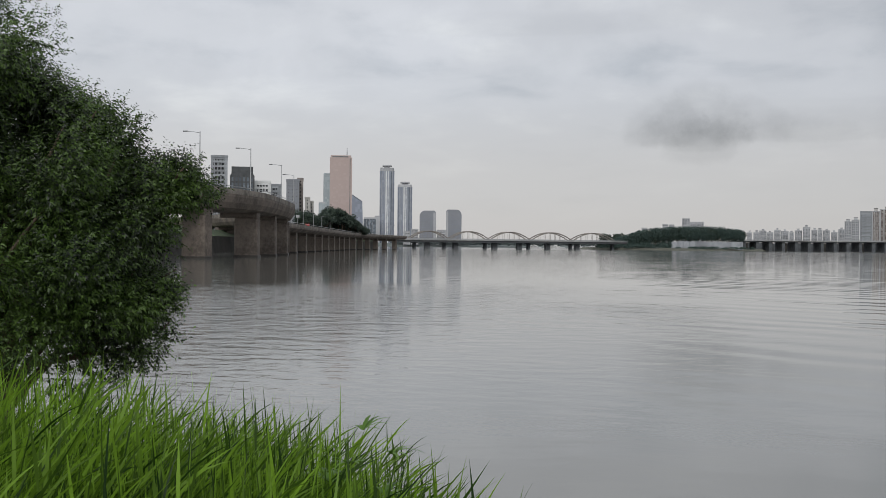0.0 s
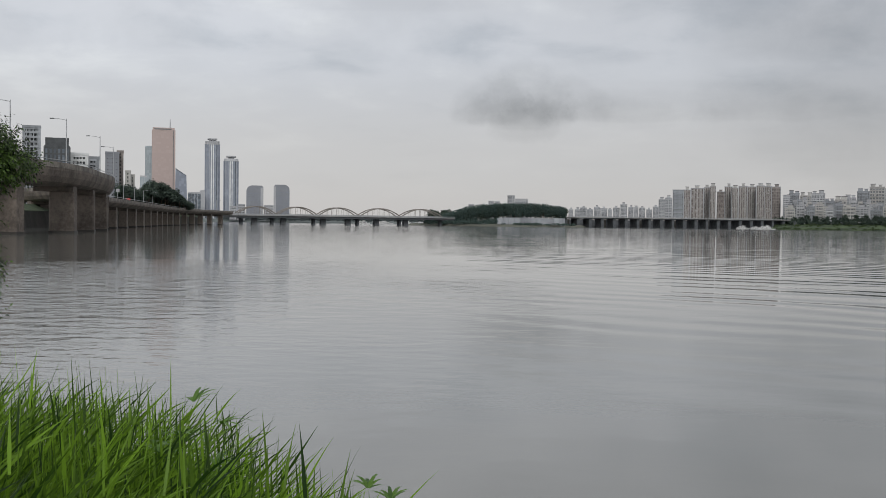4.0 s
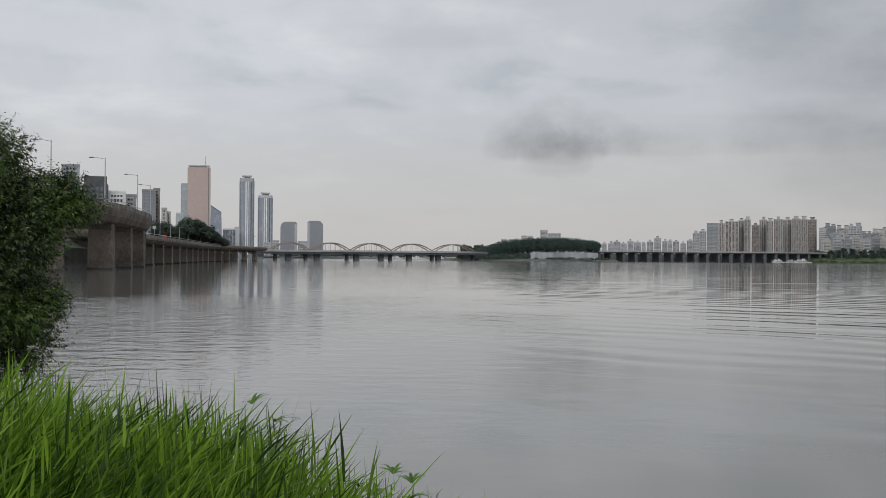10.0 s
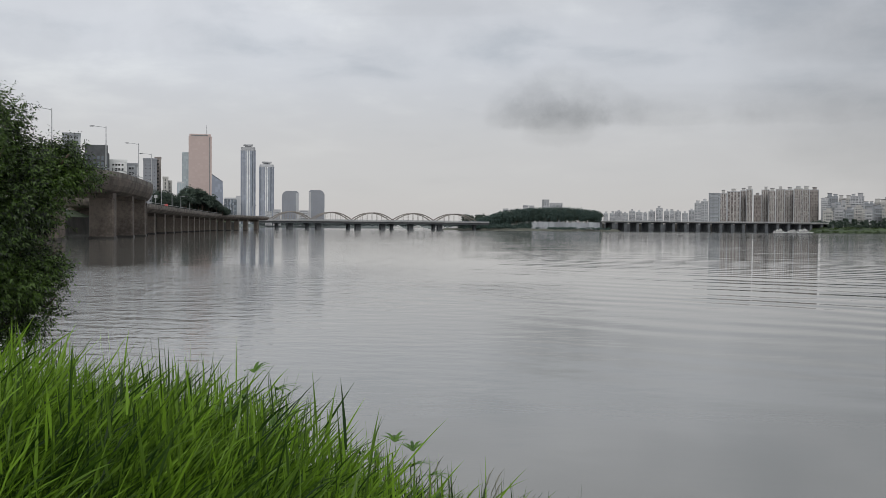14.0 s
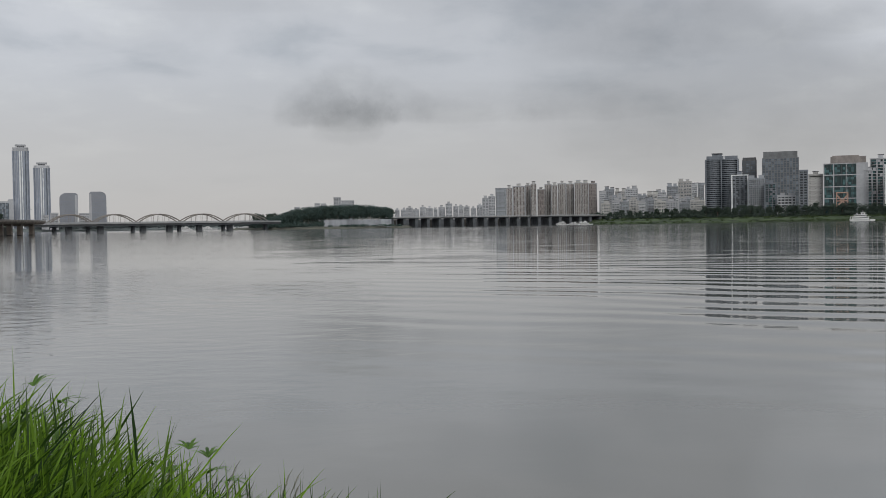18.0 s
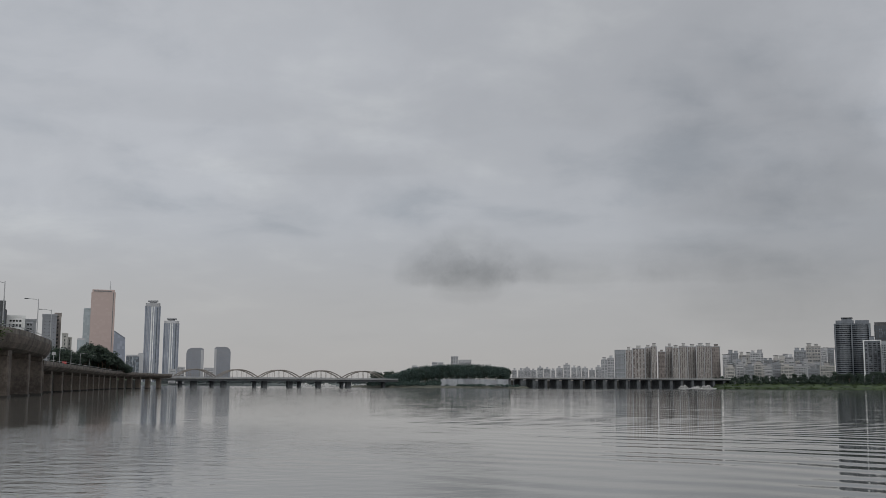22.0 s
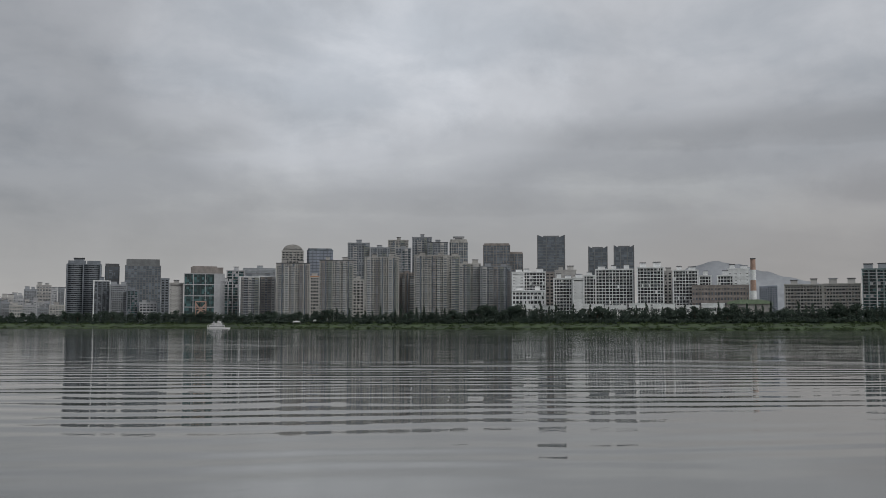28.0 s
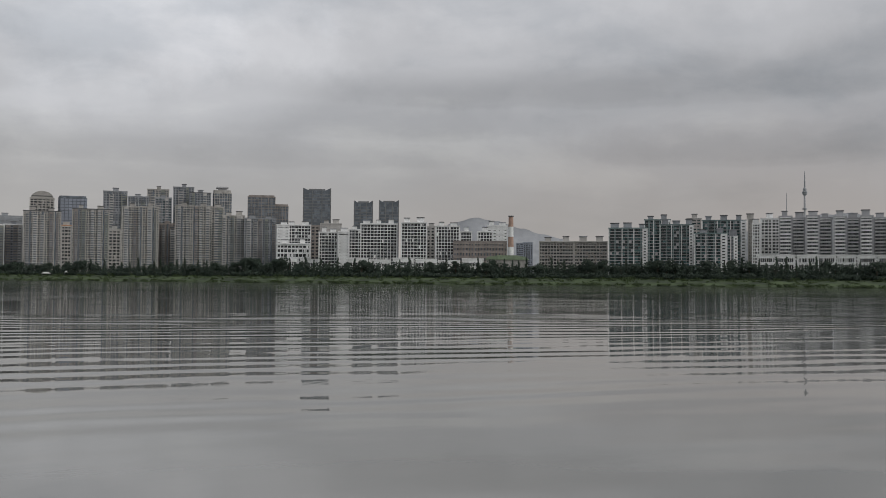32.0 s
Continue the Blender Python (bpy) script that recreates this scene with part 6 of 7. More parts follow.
def plant_tree(rnd, kind, where, h):
    s = h / 10
    return copy_thing(rnd.choice(BELT[kind]), Matrix.LocRotScale(where, Euler((0, 0, rnd.uniform(0, 6.3))), Vector((s * rnd.uniform(0.9, 1.25), s * rnd.uniform(0.9, 1.25), s))))


SHORE = smooth_line(FAR_SHORE, 6)


def shore_at(bearing):
    """The far water's edge in a bearing, in metres from the eye's foot."""
    for p, q in zip(SHORE, SHORE[1:]):
        a, b = (math.degrees(math.atan2(v.x, v.y)) for v in (p, q))
        if a <= bearing <= b:
            return p.lerp(q, (bearing - a) / (b - a)).length
    return 1000.0


def canopy(name, label, category, trees, leaf, size, seed, mat):
    """A wood seen from far off: each tree (x, y, foot, height, spread) a few rounded lobes of small clumps that face outwards."""
    rnd = random.Random(seed)
    verts, faces = [], []
    for x, y, z, h, r in trees:
        lobes = [(0.0, 0.0, 0.62, 1.0)] + [(rnd.uniform(-0.7, 0.7), rnd.uniform(-0.7, 0.7), rnd.uniform(0.25, 0.72), rnd.uniform(0.5, 0.75)) for _ in range(4)]
        for u, v, w, k in lobes:
            c = Vector((x + u * r, y + v * r, z + w * h))
            rx, rz = r * k, h * 0.38 * k
            for _ in range(int(leaf * k)):
                d = Vector((rnd.gauss(0, 1), rnd.gauss(0, 1), rnd.gauss(0.25, 1))).normalized()
                p = c + Vector((d.x * rx, d.y * rx, d.z * rz)) * rnd.uniform(0.86, 1.04)
                q = (d + Vector((rnd.gauss(0, 0.45), rnd.gauss(0, 0.45), rnd.gauss(0.15, 0.45)))).to_track_quat("Z", "Y")
                s = size * rnd.uniform(0.6, 1.4)
                i = len(verts)
                for o in ((-s, -s * 0.4, 0), (0, -s * 0.8, s * 0.2), (s, -s * 0.3, -0.1 * s), (s * 0.4, s * 0.8, 0), (-s * 0.6, s * 0.7, s * 0.15)):
                    verts.append(p + q @ Vector(o))
                faces += [(i, i + 1, i + 2), (i, i + 2, i + 3), (i, i + 3, i + 4)]
    me = bpy.data.meshes.new(name)
    me.from_pydata(verts, [], faces)
    me.materials.append(mat)
    return tagged(new(name, me), label, category, kind="stuff")


def knoll_height(c):
    return 3.0 + 12.0 * math.exp(-((c + 19.25) / 0.75) ** 2) + 7.0 * math.exp(-((c + 18.2) / 0.7) ** 2) + 10.0 * math.exp(-((c + 20.6) / 0.4) ** 2)


def plant_belts():
    rnd = random.Random(21)
    trees = []
    b = 14.0
    while b < 80:
        d = shore_at(b)
        for back in (rnd.uniform(50, 58), rnd.uniform(62, 84)):
            p = at(b + rnd.uniform(-0.1, 0.1), d + back)
            h = rnd.uniform(8.0, 14.5) * (0.75 if b < 20 else 1.0)
            trees.append((p.x, p.y, 5.8, h, rnd.uniform(2.4, 4.2)))
        for back in (rnd.uniform(42, 48), rnd.uniform(48, 54)):
            p = at(b + rnd.uniform(-0.12, 0.12), d + back)
            trees.append((p.x, p.y, 5.0, rnd.uniform(4.0, 6.5), rnd.uniform(2.2, 3.4)))
        b += 0.24
    canopy("tree_belt", "dense dark green tree belt along the far bank", "trees", trees, 42, 0.55, 31, DARK_LEAF)
    b = 14.6
    while b < 79:
        d = shore_at(b)
        plant_tree(rnd, 1 if b > 34 and rnd.random() < 0.6 else 0, at(b, d + rnd.uniform(46, 70), 6.4), rnd.uniform(11, 17) * (0.8 if b < 20 else 1.0))
        b += rnd.uniform(0.28, 0.55)
    low = []
    for k in range(1300):
        c = rnd.uniform(14, 80)
        s = rnd.choice((rnd.uniform(0.5, 4.0), rnd.uniform(4, 52), rnd.uniform(26, 54)))
        p = at(c, shore_at(c) + s)
        low.append((p.x, p.y, 0.1 + 0.13 * s, rnd.uniform(0.8, 2.6), rnd.uniform(1.2, 4.0)))
    canopy("scrub", "low scrub and reeds scattered over the grassy far bank", "scrub", low, 12, 0.4, 33, SCRUB_LEAF)
    for k in range(9):
        c = rnd.uniform(41.5, 44.4)
        plant_tree(rnd, 0, at(c, shore_at(c) + rnd.uniform(56, 70), 7.0), rnd.uniform(15, 19))
    trees = []
    for k in range(70):
        c = -20.9 + 3.6 * k / 69
        for back in (0, 9):
            p = at(c, 556 + 70 * k / 69 + back + rnd.uniform(-4, 6))
            trees.append((p.x, p.y, 8.8, knoll_height(c) * rnd.uniform(0.82, 1.05), rnd.uniform(2.2, 3.4)))
    canopy("knoll_wood", "dark green woods on the knoll above the low viaduct", "trees", trees, 80, 0.38, 34, DARK_LEAF)
    for k in range(22):
        c = -20.7 + 3.3 * k / 21
        plant_tree(rnd, 0, at(c + rnd.uniform(-0.1, 0.1), 552 + 65 * k / 21 + rnd.uniform(-4, 4), 9.0), max(5.0, knoll_height(c) * rnd.uniform(0.85, 1.05)))
    trees = []
    for k in range(190):
        p = at(-15.8 + 12.8 * k / 189, 2318 + rnd.uniform(0, 40))
        trees.append((p.x, p.y, 4.0, rnd.uniform(6, 12), rnd.uniform(4, 7)))
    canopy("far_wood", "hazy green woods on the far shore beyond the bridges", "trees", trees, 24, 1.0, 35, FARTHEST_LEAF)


plant_belts()


# ---- the island ----
ISLAND_TOP = ((-4.4, 8.0), (-3.85, 12.0), (-2.9, 18.5), (-2.05, 24.5), (-0.2, 27.5), (1.3, 28.0), (2.2, 25.8), (2.9, 24.0), (3.25, 18.0))


def island_top(c):
    """The height of the wood's outline over the water in a bearing."""
    for (c0, z0), (c1, z1) in zip(ISLAND_TOP, ISLAND_TOP[1:]):
        if c <= c1:
            return z0 + (z1 - z0) * max(0.0, c - c0) / (c1 - c0)
    return ISLAND_TOP[-1][1]


def island():
    bm = bmesh.new()
    rim, top = [], []
    n = 64
    for k in range(n):
        a = math.tau * k / n
        u, v = math.cos(a), math.sin(a)
        wob = 1 + 0.10 * noise.noise((u * 3, v * 3, 1.0))
        rim.append(bm.verts.new(at(-0.6 + 4.9 * u * wob, 1190 + 62 * v * wob, -0.6)))
        top.append(bm.verts.new(at(-0.6 + 4.6 * u * wob, 1190 + 50 * v * wob, 2.4 + 0.9 * noise.noise((u * 5, v * 5, 4.0)))))
    bm.faces.new(top)
    for k in range(n):
        bm.faces.new((rim[k], rim[(k + 1) % n], top[(k + 1) % n], top[k]))
    bmesh.ops.recalc_face_normals(bm, faces=bm.faces)
    tagged(new("island", finish(bm, "island", SHORE_MUD)), "low muddy green river island", "island", kind="structure")
    wall = thing("retaining_wall", at(1.2, 1152, 2.2), radians(-1.2), "pale concrete retaining wall round the island's wooded end", "retaining wall")
    for k in range(12):
        part("wall_panel", boxes((-37 + 6.2 * k, -37 + 6.2 * k + 6.1, -0.5 + 0.15 * (k % 2), 3.0, -1, 7.2 + 0.25 * ((k * 5) % 3)), bevel=0.05), PAINT_GREY, wall)
        part("buttress", boxes((-37.2 + 6.2 * k, -36.6 + 6.2 * k, -0.9, -0.4, -1, 6.9), bevel=0.05), PAINT_GREY, wall)
    part("terrace", boxes((-37.2, 37.4, 3.0, 75, -1, 7.0)), BANK_GRASS, wall)
    rnd = random.Random(8)
    trees = []
    for k in range(84):
        c = -4.0 + 7.0 * k / 83
        for d in (1161, 1172, 1186, 1200):
            z = 8.8 if c > -0.7 else max(2.5, 8.8 + (c + 0.7) * 2.6)
            h = (island_top(c) - z) * rnd.uniform(0.84, 1.0)
            p = at(c + rnd.uniform(-0.05, 0.05), d + rnd.uniform(-3, 4))
            trees.append((p.x, p.y, z, max(2.0, h), rnd.uniform(2.6, 4.4)))
    canopy("island_wood", "dense dark green wood on the island", "trees", trees, 55, 0.5, 36, HAZY_LEAF)
    for k in range(26):
        c = -2.6 + 5.6 * k / 25
        z = 8.6 if c > -0.7 else 4.0
        plant_tree(rnd, 0, at(c, 1163 + rnd.uniform(0, 12), z), (island_top(c) - z) * rnd.uniform(0.85, 0.98))
    for k in range(9):
        plant_tree(rnd, 0, at(-4.5 + 1.6 * rnd.random(), 1205 + rnd.uniform(0, 30), 2.2), rnd.uniform(14, 18))
    scrub = []
    for k in range(120):
        c = rnd.uniform(-4.6, -0.6) if k < 80 else rnd.uniform(-0.6, 3.6)
        p = at(c, 1139 + rnd.uniform(0, 11))
        scrub.append((p.x, p.y, 1.6, rnd.uniform(2.0, 7.0) if c < -0.6 else rnd.uniform(1.2, 3.2), rnd.uniform(1.5, 3.2)))
    for k in range(80):
        p = at(rnd.uniform(-3.9, -0.5), 1158 + rnd.uniform(0, 30))
        scrub.append((p.x, p.y, 2.0, rnd.uniform(6.0, 10.0), rnd.uniform(2.5, 3.8)))
    canopy("island_scrub", "grey-green scrub along the island's shore", "scrub", scrub, 16, 0.5, 37, HAZY_LEAF)


island()


# ---- boats ----
def ferry(where, turn, n, label):
    """A white river boat: hull, two decks of cabins with window strips, wheelhouse, funnel and rails."""
    ob = thing("ferry", where, turn, label, "boat")
    half = n / 2
    hull = bmesh.new()
    top = [(-half, -3), (half * 0.6, -3), (half, 0), (half * 0.6, 3), (-half, 3)]
    a = [hull.verts.new((x * 0.92, y * 0.8, -0.4)) for x, y in top]
    b = [hull.verts.new((x, y, 1.8)) for x, y in top]
    hull.faces.new(a[::-1])
    hull.faces.new(b)
    for i in range(5):
        hull.faces.new((a[i], a[(i + 1) % 5], b[(i + 1) % 5], b[i]))
    bmesh.ops.recalc_face_normals(hull, faces=hull.faces)
    part("hull", hull, BOAT_WHITE, ob)
    for x0, x1, z0, z1 in ((-0.8, 0.5, 1.8, 4.0), (-0.6, 0.3, 4.2, 6.2), (-0.1, 0.2, 6.4, 8.2)):
        cabin = part("cabin", boxes((x0 * half, x1 * half, -2.4, 2.4, z0, z1), bevel=0.15), BOAT_WHITE, ob)
        part("window_strip", boxes((x0 * half + 0.6, x1 * half - 0.6, -2.45, 2.45, z0 + 0.8, z1 - 0.6)), GLASS_DARK, cabin)
        part("deck_edge", boxes((x0 * half - 1.2, x1 * half + 1.2, -2.8, 2.8, z1 + 0.02, z1 + 0.2)), BOAT_WHITE, ob)
    part("mast", tube(bmesh.new(), [(0, 0, 8.2), (0, 0, 11)], [0.12, 0.05], 6), STEEL_GREY, ob)
    part("hull_stripe", boxes((-half * 0.98, half * 0.58, -3.03, 3.03, 0.95, 1.25)), STEEL_DARK, ob, "dark stripe along the hull")
    part("stern_canopy", boxes((-half * 0.96, -half * 0.62, -2.6, 2.6, 4.3, 4.5), (-half * 0.94, -half * 0.92, -2.5, -2.4, 1.8, 4.3), (-half * 0.94, -half * 0.92, 2.4, 2.5, 1.8, 4.3)), BOAT_WHITE, ob, "flat canopy over the stern")
    part("funnel", tube(bmesh.new(), [(-half * 0.4, 0, 6.2), (-half * 0.43, 0, 8.0)], [0.8, 0.7], 10), STEEL_GREY, ob)
    for y in (-2.75, 2.75):
        part("deck_rail", boxes((-half * 0.7, half * 0.42, y - 0.04, y + 0.04, 5.1, 5.2), *((-half * 0.7 + half * 1.12 * k / 9, -half * 0.7 + half * 1.12 * k / 9 + 0.08, y - 0.04, y + 0.04, 4.2, 5.15) for k in range(10))), STEEL_GREY, ob)
    return ob


ferry(at(27.85, 1110), radians(-30), 24, "white double-decked river ferry near the far bank")
for b, d, n, k in ((12.45, 1235, 17, 0.5), (13.1, 1238, 15, 0.42), (13.65, 1240, 22, 0.55)):
    ferry(at(b, d), radians(-b), n, "white moored pleasure boat by the bridge").scale = (0.9, 0.8, k)


for b, d, n in ((-8.0, 2205, 30), (-6.9, 2215, 44), (-5.6, 2210, 36), (-4.6, 2215, 52)):
    ferry(at(b, d), radians(-b), n, "white boat moored on the far shore beyond the bridges").scale = (1, 1, 0.8)


def shelter(where, w, label):
    """A white canopy on four posts."""
    ob = thing("park_shelter", where, radians(-36), label, "shelter", "park shelters")
    for x in (-0.42, 0.42):
        for y in (-2, 2):
            part("post", tube(bmesh.new(), [(x * w, y, -0.5), (x * w, y, 2.6)], [0.08, 0.08], 6), STEEL_GREY, ob)
    part("canopy", front_shape([(-w / 2, 2.5), (w / 2, 2.5), (w * 0.3, 3.8), (0, 4.4), (-w * 0.3, 3.8)], 6), BOAT_WHITE, ob, "white peaked canopy")
    return ob


shelter(at(32.0, shore_at(32.0) + 36, 4.9), 9, "white peaked park shelter on the far bank")
shelter(at(33.0, shore_at(33.0) + 48, 6.2), 5, "small white park shelter on the far bank")


# ---- hills, tower and chimney beyond the flats ----
def ridge(name, label, b0, b1, d, heights):
    bm = bmesh.new()
    rows = []
    n = 40
    for i in range(n + 1):
        t = i / n * (len(heights) - 1)
        k = min(int(t), len(heights) - 2)
        f = (t - k) * (t - k) * (3 - 2 * (t - k))
        z = heights[k] * (1 - f) + heights[k + 1] * f + 6 * noise.noise((i * 0.7, d * 0.01, 0))
        b = b0 + (b1 - b0) * i / n
        rows.append([bm.verts.new(at(b, d - 260, 4)), bm.verts.new(at(b, d - 90, z * 0.6)), bm.verts.new(at(b, d, z)), bm.verts.new(at(b, d + 140, 4))])
    for r, s in zip(rows, rows[1:]):
        for k in range(3):
            bm.faces.new((r[k], s[k], s[k + 1], r[k + 1]))
    bmesh.ops.recalc_face_normals(bm, faces=bm.faces)
    return tagged(new(name, finish(bm, name, RIDGE, True)), label, "hill", kind="structure")


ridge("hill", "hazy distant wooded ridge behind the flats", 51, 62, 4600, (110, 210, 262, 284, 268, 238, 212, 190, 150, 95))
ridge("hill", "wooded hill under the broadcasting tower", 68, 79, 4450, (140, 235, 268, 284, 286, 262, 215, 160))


def broadcast_tower(where, label):
    ob = thing("broadcasting_tower", where, 0, label, "tower")
    part("shaft", tube(bmesh.new(), [(0, 0, -20), (0, 0, 10), (0, 0, 84)], [6, 4.2, 3.8], 16), PAINT_PALE, ob)
    part("pod", tube(bmesh.new(), [(0, 0, 76), (0, 0, 82), (0, 0, 89), (0, 0, 92), (0, 0, 93), (0, 0, 103), (0, 0, 108)], [4, 8.5, 10.5, 10.5, 7.5, 7, 3.6], 20), PAINT_GREY, ob, "dark round observation pod")
    part("collar", tube(bmesh.new(), [(0, 0, 20), (0, 0, 25)], [9, 9], 16), PAINT_GREY, ob)
    part("mast", tube(bmesh.new(), [(0, 0, 108), (0, 0, 140), (0, 0, 162), (0, 0, 176)], [3.4, 2.6, 1.6, 0.7], 10), PAINT_GREY, ob, "tapering antenna mast")
    return ob


broadcast_tower(at(72.06, 4450, 284), "tall broadcasting tower with a dark pod on a hilltop")
mast = thing("radio_mast", at(71.16, 4450, 284), 0, "thin lattice radio mast on the hilltop", "mast")
part("pole", tube(bmesh.new(), [(0, 0, -10), (0, 0, 40), (0, 0, 88)], [2.0, 1.4, 0.7], 6), PAINT_GREY, mast)


def chimney(where, h, r, label):
    ob = thing("chimney", where, 0, label, "chimney")
    for k in range(6):
        z0, z1 = h * k / 6, h * (k + 1) / 6
        part("band", tube(bmesh.new(), [(0, 0, z0), (0, 0, z1)], [r * (1.15 - 0.05 * k), r * (1.10 - 0.05 * k)], 18), (PAINT_WHITE, FADED_RED)[k % 2], ob, ("grey band", "faded red band")[k % 2])
    part("rim", tube(bmesh.new(), [(0, 0, h), (0, 0, h + 1)], [r * 0.98, r * 0.98], 18), ROOF_DARK, ob)
    return ob


chimney(at(56.6, 985, 7.2), 57, 2.6, "tall chimney with faded red and pale bands")
shed = thing("sports_hall", at(56.4, 965, 9.5), radians(-56.4), "low hall with a green curved roof", "hall")
part("wall", boxes((-19, 19, -9, 9, -1, 13.5)), PAINT_BEIGE, shed)
part("roof", front_shape([(-20, 13.5), (20, 13.5), (18, 16), (8, 17.5), (-8, 17.5), (-18, 16)], 20), ROOF_GREEN, shed, "green curved sheet roof")


# ---- the near willow over the water ----
def willow():
    rnd = random.Random(4)
    base = at(-34.5, 12.6)
    base.z = bank_height(base.x, base.y) - 0.1
    ob = thing("willow_tree", base, 0, "dense green willow leaning over the water", "tree")

    def rel(b, e, d):
        b -= 0.6
        return at(b, d, 3.0 + d * math.tan(radians(e))) - base

    clumps = [(-34.9, 7.6, 12.9, 0.95), (-32.2, 6.9, 12.8, 0.5), (-30.7, 5.9, 12.7, 0.46), (-33.0, 6.0, 12.5, 0.85), (-29.4, 5.0, 12.6, 0.46), (-28.1, 4.0, 12.5, 0.5), (-29.0, 3.0, 12.6, 0.6), (-30.6, 4.4, 12.8, 0.6),
              (-26.9, 3.3, 12.6, 0.42), (-25.4, 2.7, 12.5, 0.40), (-24.3, 2.5, 12.6, 0.28), (-26.6, 1.4, 12.4, 0.46), (-28.5, 2.2, 12.2, 0.7), (-31.0, 3.4, 12.2, 0.85),
              (-27.4, -0.4, 12.4, 0.5), (-29.5, -0.8, 12.2, 0.7), (-32.0, 0.0, 12.0, 0.9), (-27.4, -2.4, 12.4, 0.52), (-26.2, -2.0, 12.5, 0.34), (-30.2, -3.2, 12.3, 0.62), (-26.9, -3.6, 12.6, 0.34),
              (-26.0, -4.4, 12.8, 0.30), (-27.2, -5.0, 12.7, 0.36), (-28.9, -5.2, 12.5, 0.46), (-33.0, -3.6, 12.2, 0.8), (-36.0, 6.0, 13.0, 1.3), (-36.5, 0.5, 12.6, 1.2),
              (-39.0, 9.0, 13.5, 1.4), (-40.0, 3.0, 13.2, 1.3), (-36.5, 12.4, 13.4, 0.9), (-35.2, 11.2, 13.2, 0.42)]
    wood = bmesh.new()
    tube(wood, [(0, 0, -0.3), (0.15, 0.1, 0.8), (0.1, 0.3, 1.8), (0.35, 0.3, 3.2), (0.2, 0.5, 4.6)], [0.22, 0.18, 0.14, 0.09, 0.04], 9)
    part("trunk", wood, BARK, ob, "rough brown trunk", True)
    for b, e, d, r in clumps:
        tip = rel(b, e, d)
        z0 = max(0.3, min(3.4, tip.z * 0.6))
        mid = Vector((tip.x * 0.45, tip.y * 0.45, (z0 + tip.z) / 2 + 0.25))
        limb = bmesh.new()
        tube(limb, [(0.12, 0.15, z0), mid, tip, tip + Vector((rnd.uniform(0, 0.3), rnd.uniform(-0.2, 0.2), r * 0.5))], [0.06, 0.04, 0.02, 0.008], 6)
        part("limb", limb, BARK, ob, "", True)
    verts, faces = [], []
    for b, e, d, r in clumps:
        c = rel(b, e, d)
        tufts = [c + Vector((rnd.gauss(0, 1), rnd.gauss(0, 1), rnd.gauss(0, 0.9))).normalized() * r * rnd.uniform(0.45, 0.8) for _ in range(8)]
        for k in range(int((int(2100 * r * r) + 170) * (0.42 if e < -3.3 else 1.0))):
            way = Vector((rnd.gauss(0, 1), rnd.gauss(0, 1), rnd.gauss(0, 0.9))).normalized()
            root = rnd.choice(tufts) + way * r * 0.46 * rnd.uniform(0.3, 1.05)
            grow = (way * 0.8 + Vector((0.25, 0, rnd.uniform(-0.2, 0.8)))).normalized()
            side = grow.cross(Vector((rnd.uniform(-1, 1), rnd.uniform(-1, 1), rnd.uniform(-1, 1)))).normalized()
            over = grow.cross(side)
            n = rnd.uniform(0.08, 0.2)
            for j in range(9):
                a = j * 2.4
                at_ = root + grow * n * j / 9
                out = (grow * 0.75 + side * math.cos(a) + over * math.sin(a) + Vector((0, 0, -0.25))).normalized()
                l, w = rnd.uniform(0.03, 0.06), rnd.uniform(0.007, 0.0115)
                wide = out.cross(grow).normalized() * w
                i = len(verts)
                verts.extend((at_, at_ + out * l * 0.45 + wide, at_ + out * l + Vector((0, 0, -0.2 * l)), at_ + out * l * 0.45 - wide))
                faces.extend(((i, i + 1, i + 2), (i, i + 2, i + 3)))
    me = bpy.data.meshes.new("foliage")
    me.from_pydata(verts, [], faces)
    me.materials.append(WILLOW_LEAF)
    tagged(place("foliage", me, ob, label="narrow green leaves"), kind="stuff")


willow()


# ---- reeds, grass and weeds on the near bank ----
def blade(verts, faces, root, way, length, width, droop, parts=4, twist=False):
    """A narrow leaf that starts along way and bends down to its tip."""
    spin = root.x * 37.7 + root.y * 51.3 + root.z * 23.1
    flat = way.cross(Vector((math.sin(spin), math.cos(spin), 0.4)) if twist else Vector((0, 0, 1)))
    flat = flat.normalized() if flat.length > 0.01 else Vector((1, 0, 0))
    p, d = root.copy(), way.normalized()
    i = len(verts)
    for k in range(parts + 1):
        t = k / parts
        w = width * (0.55 + 0.9 * t if t < 0.35 else 1.0 * (1 - t) / 0.65 * 0.87)
        if k == parts:
            verts.append(p)
        else:
            verts.extend((p - flat * w, p + flat * w))
        p = p + d * length / parts
        d = (d + Vector((0, 0, -droop / parts))).normalized()
    for k in range(parts - 1):
        a = i + 2 * k
        faces.append((a, a + 1, a + 3, a + 2))
    a = i + 2 * (parts - 1)
    faces.append((a, a + 1, a + 2))


CREST = ((-46, -2.4), (-30, -3.4), (-26, -4.3), (-23.5, -5.1), (-19, -5.6), (-17.7, -6.7), (-14.5, -9.0), (-11.1, -11.0), (-10.3, -11.8), (-7.5, -12.7), (-3.7, -12.9), (3, -14.0))


def reed_top(b, d):
    """The reed bed's upper edge: tall to the left, falling away to the point of the bank."""
    for (b0, e0), (b1, e1) in zip(CREST, CREST[1:]):
        if b <= b1:
            return 3.0 + d * math.tan(radians(e0 + (e1 - e0) * (b - b0) / (b1 - b0)))
    return 0.0


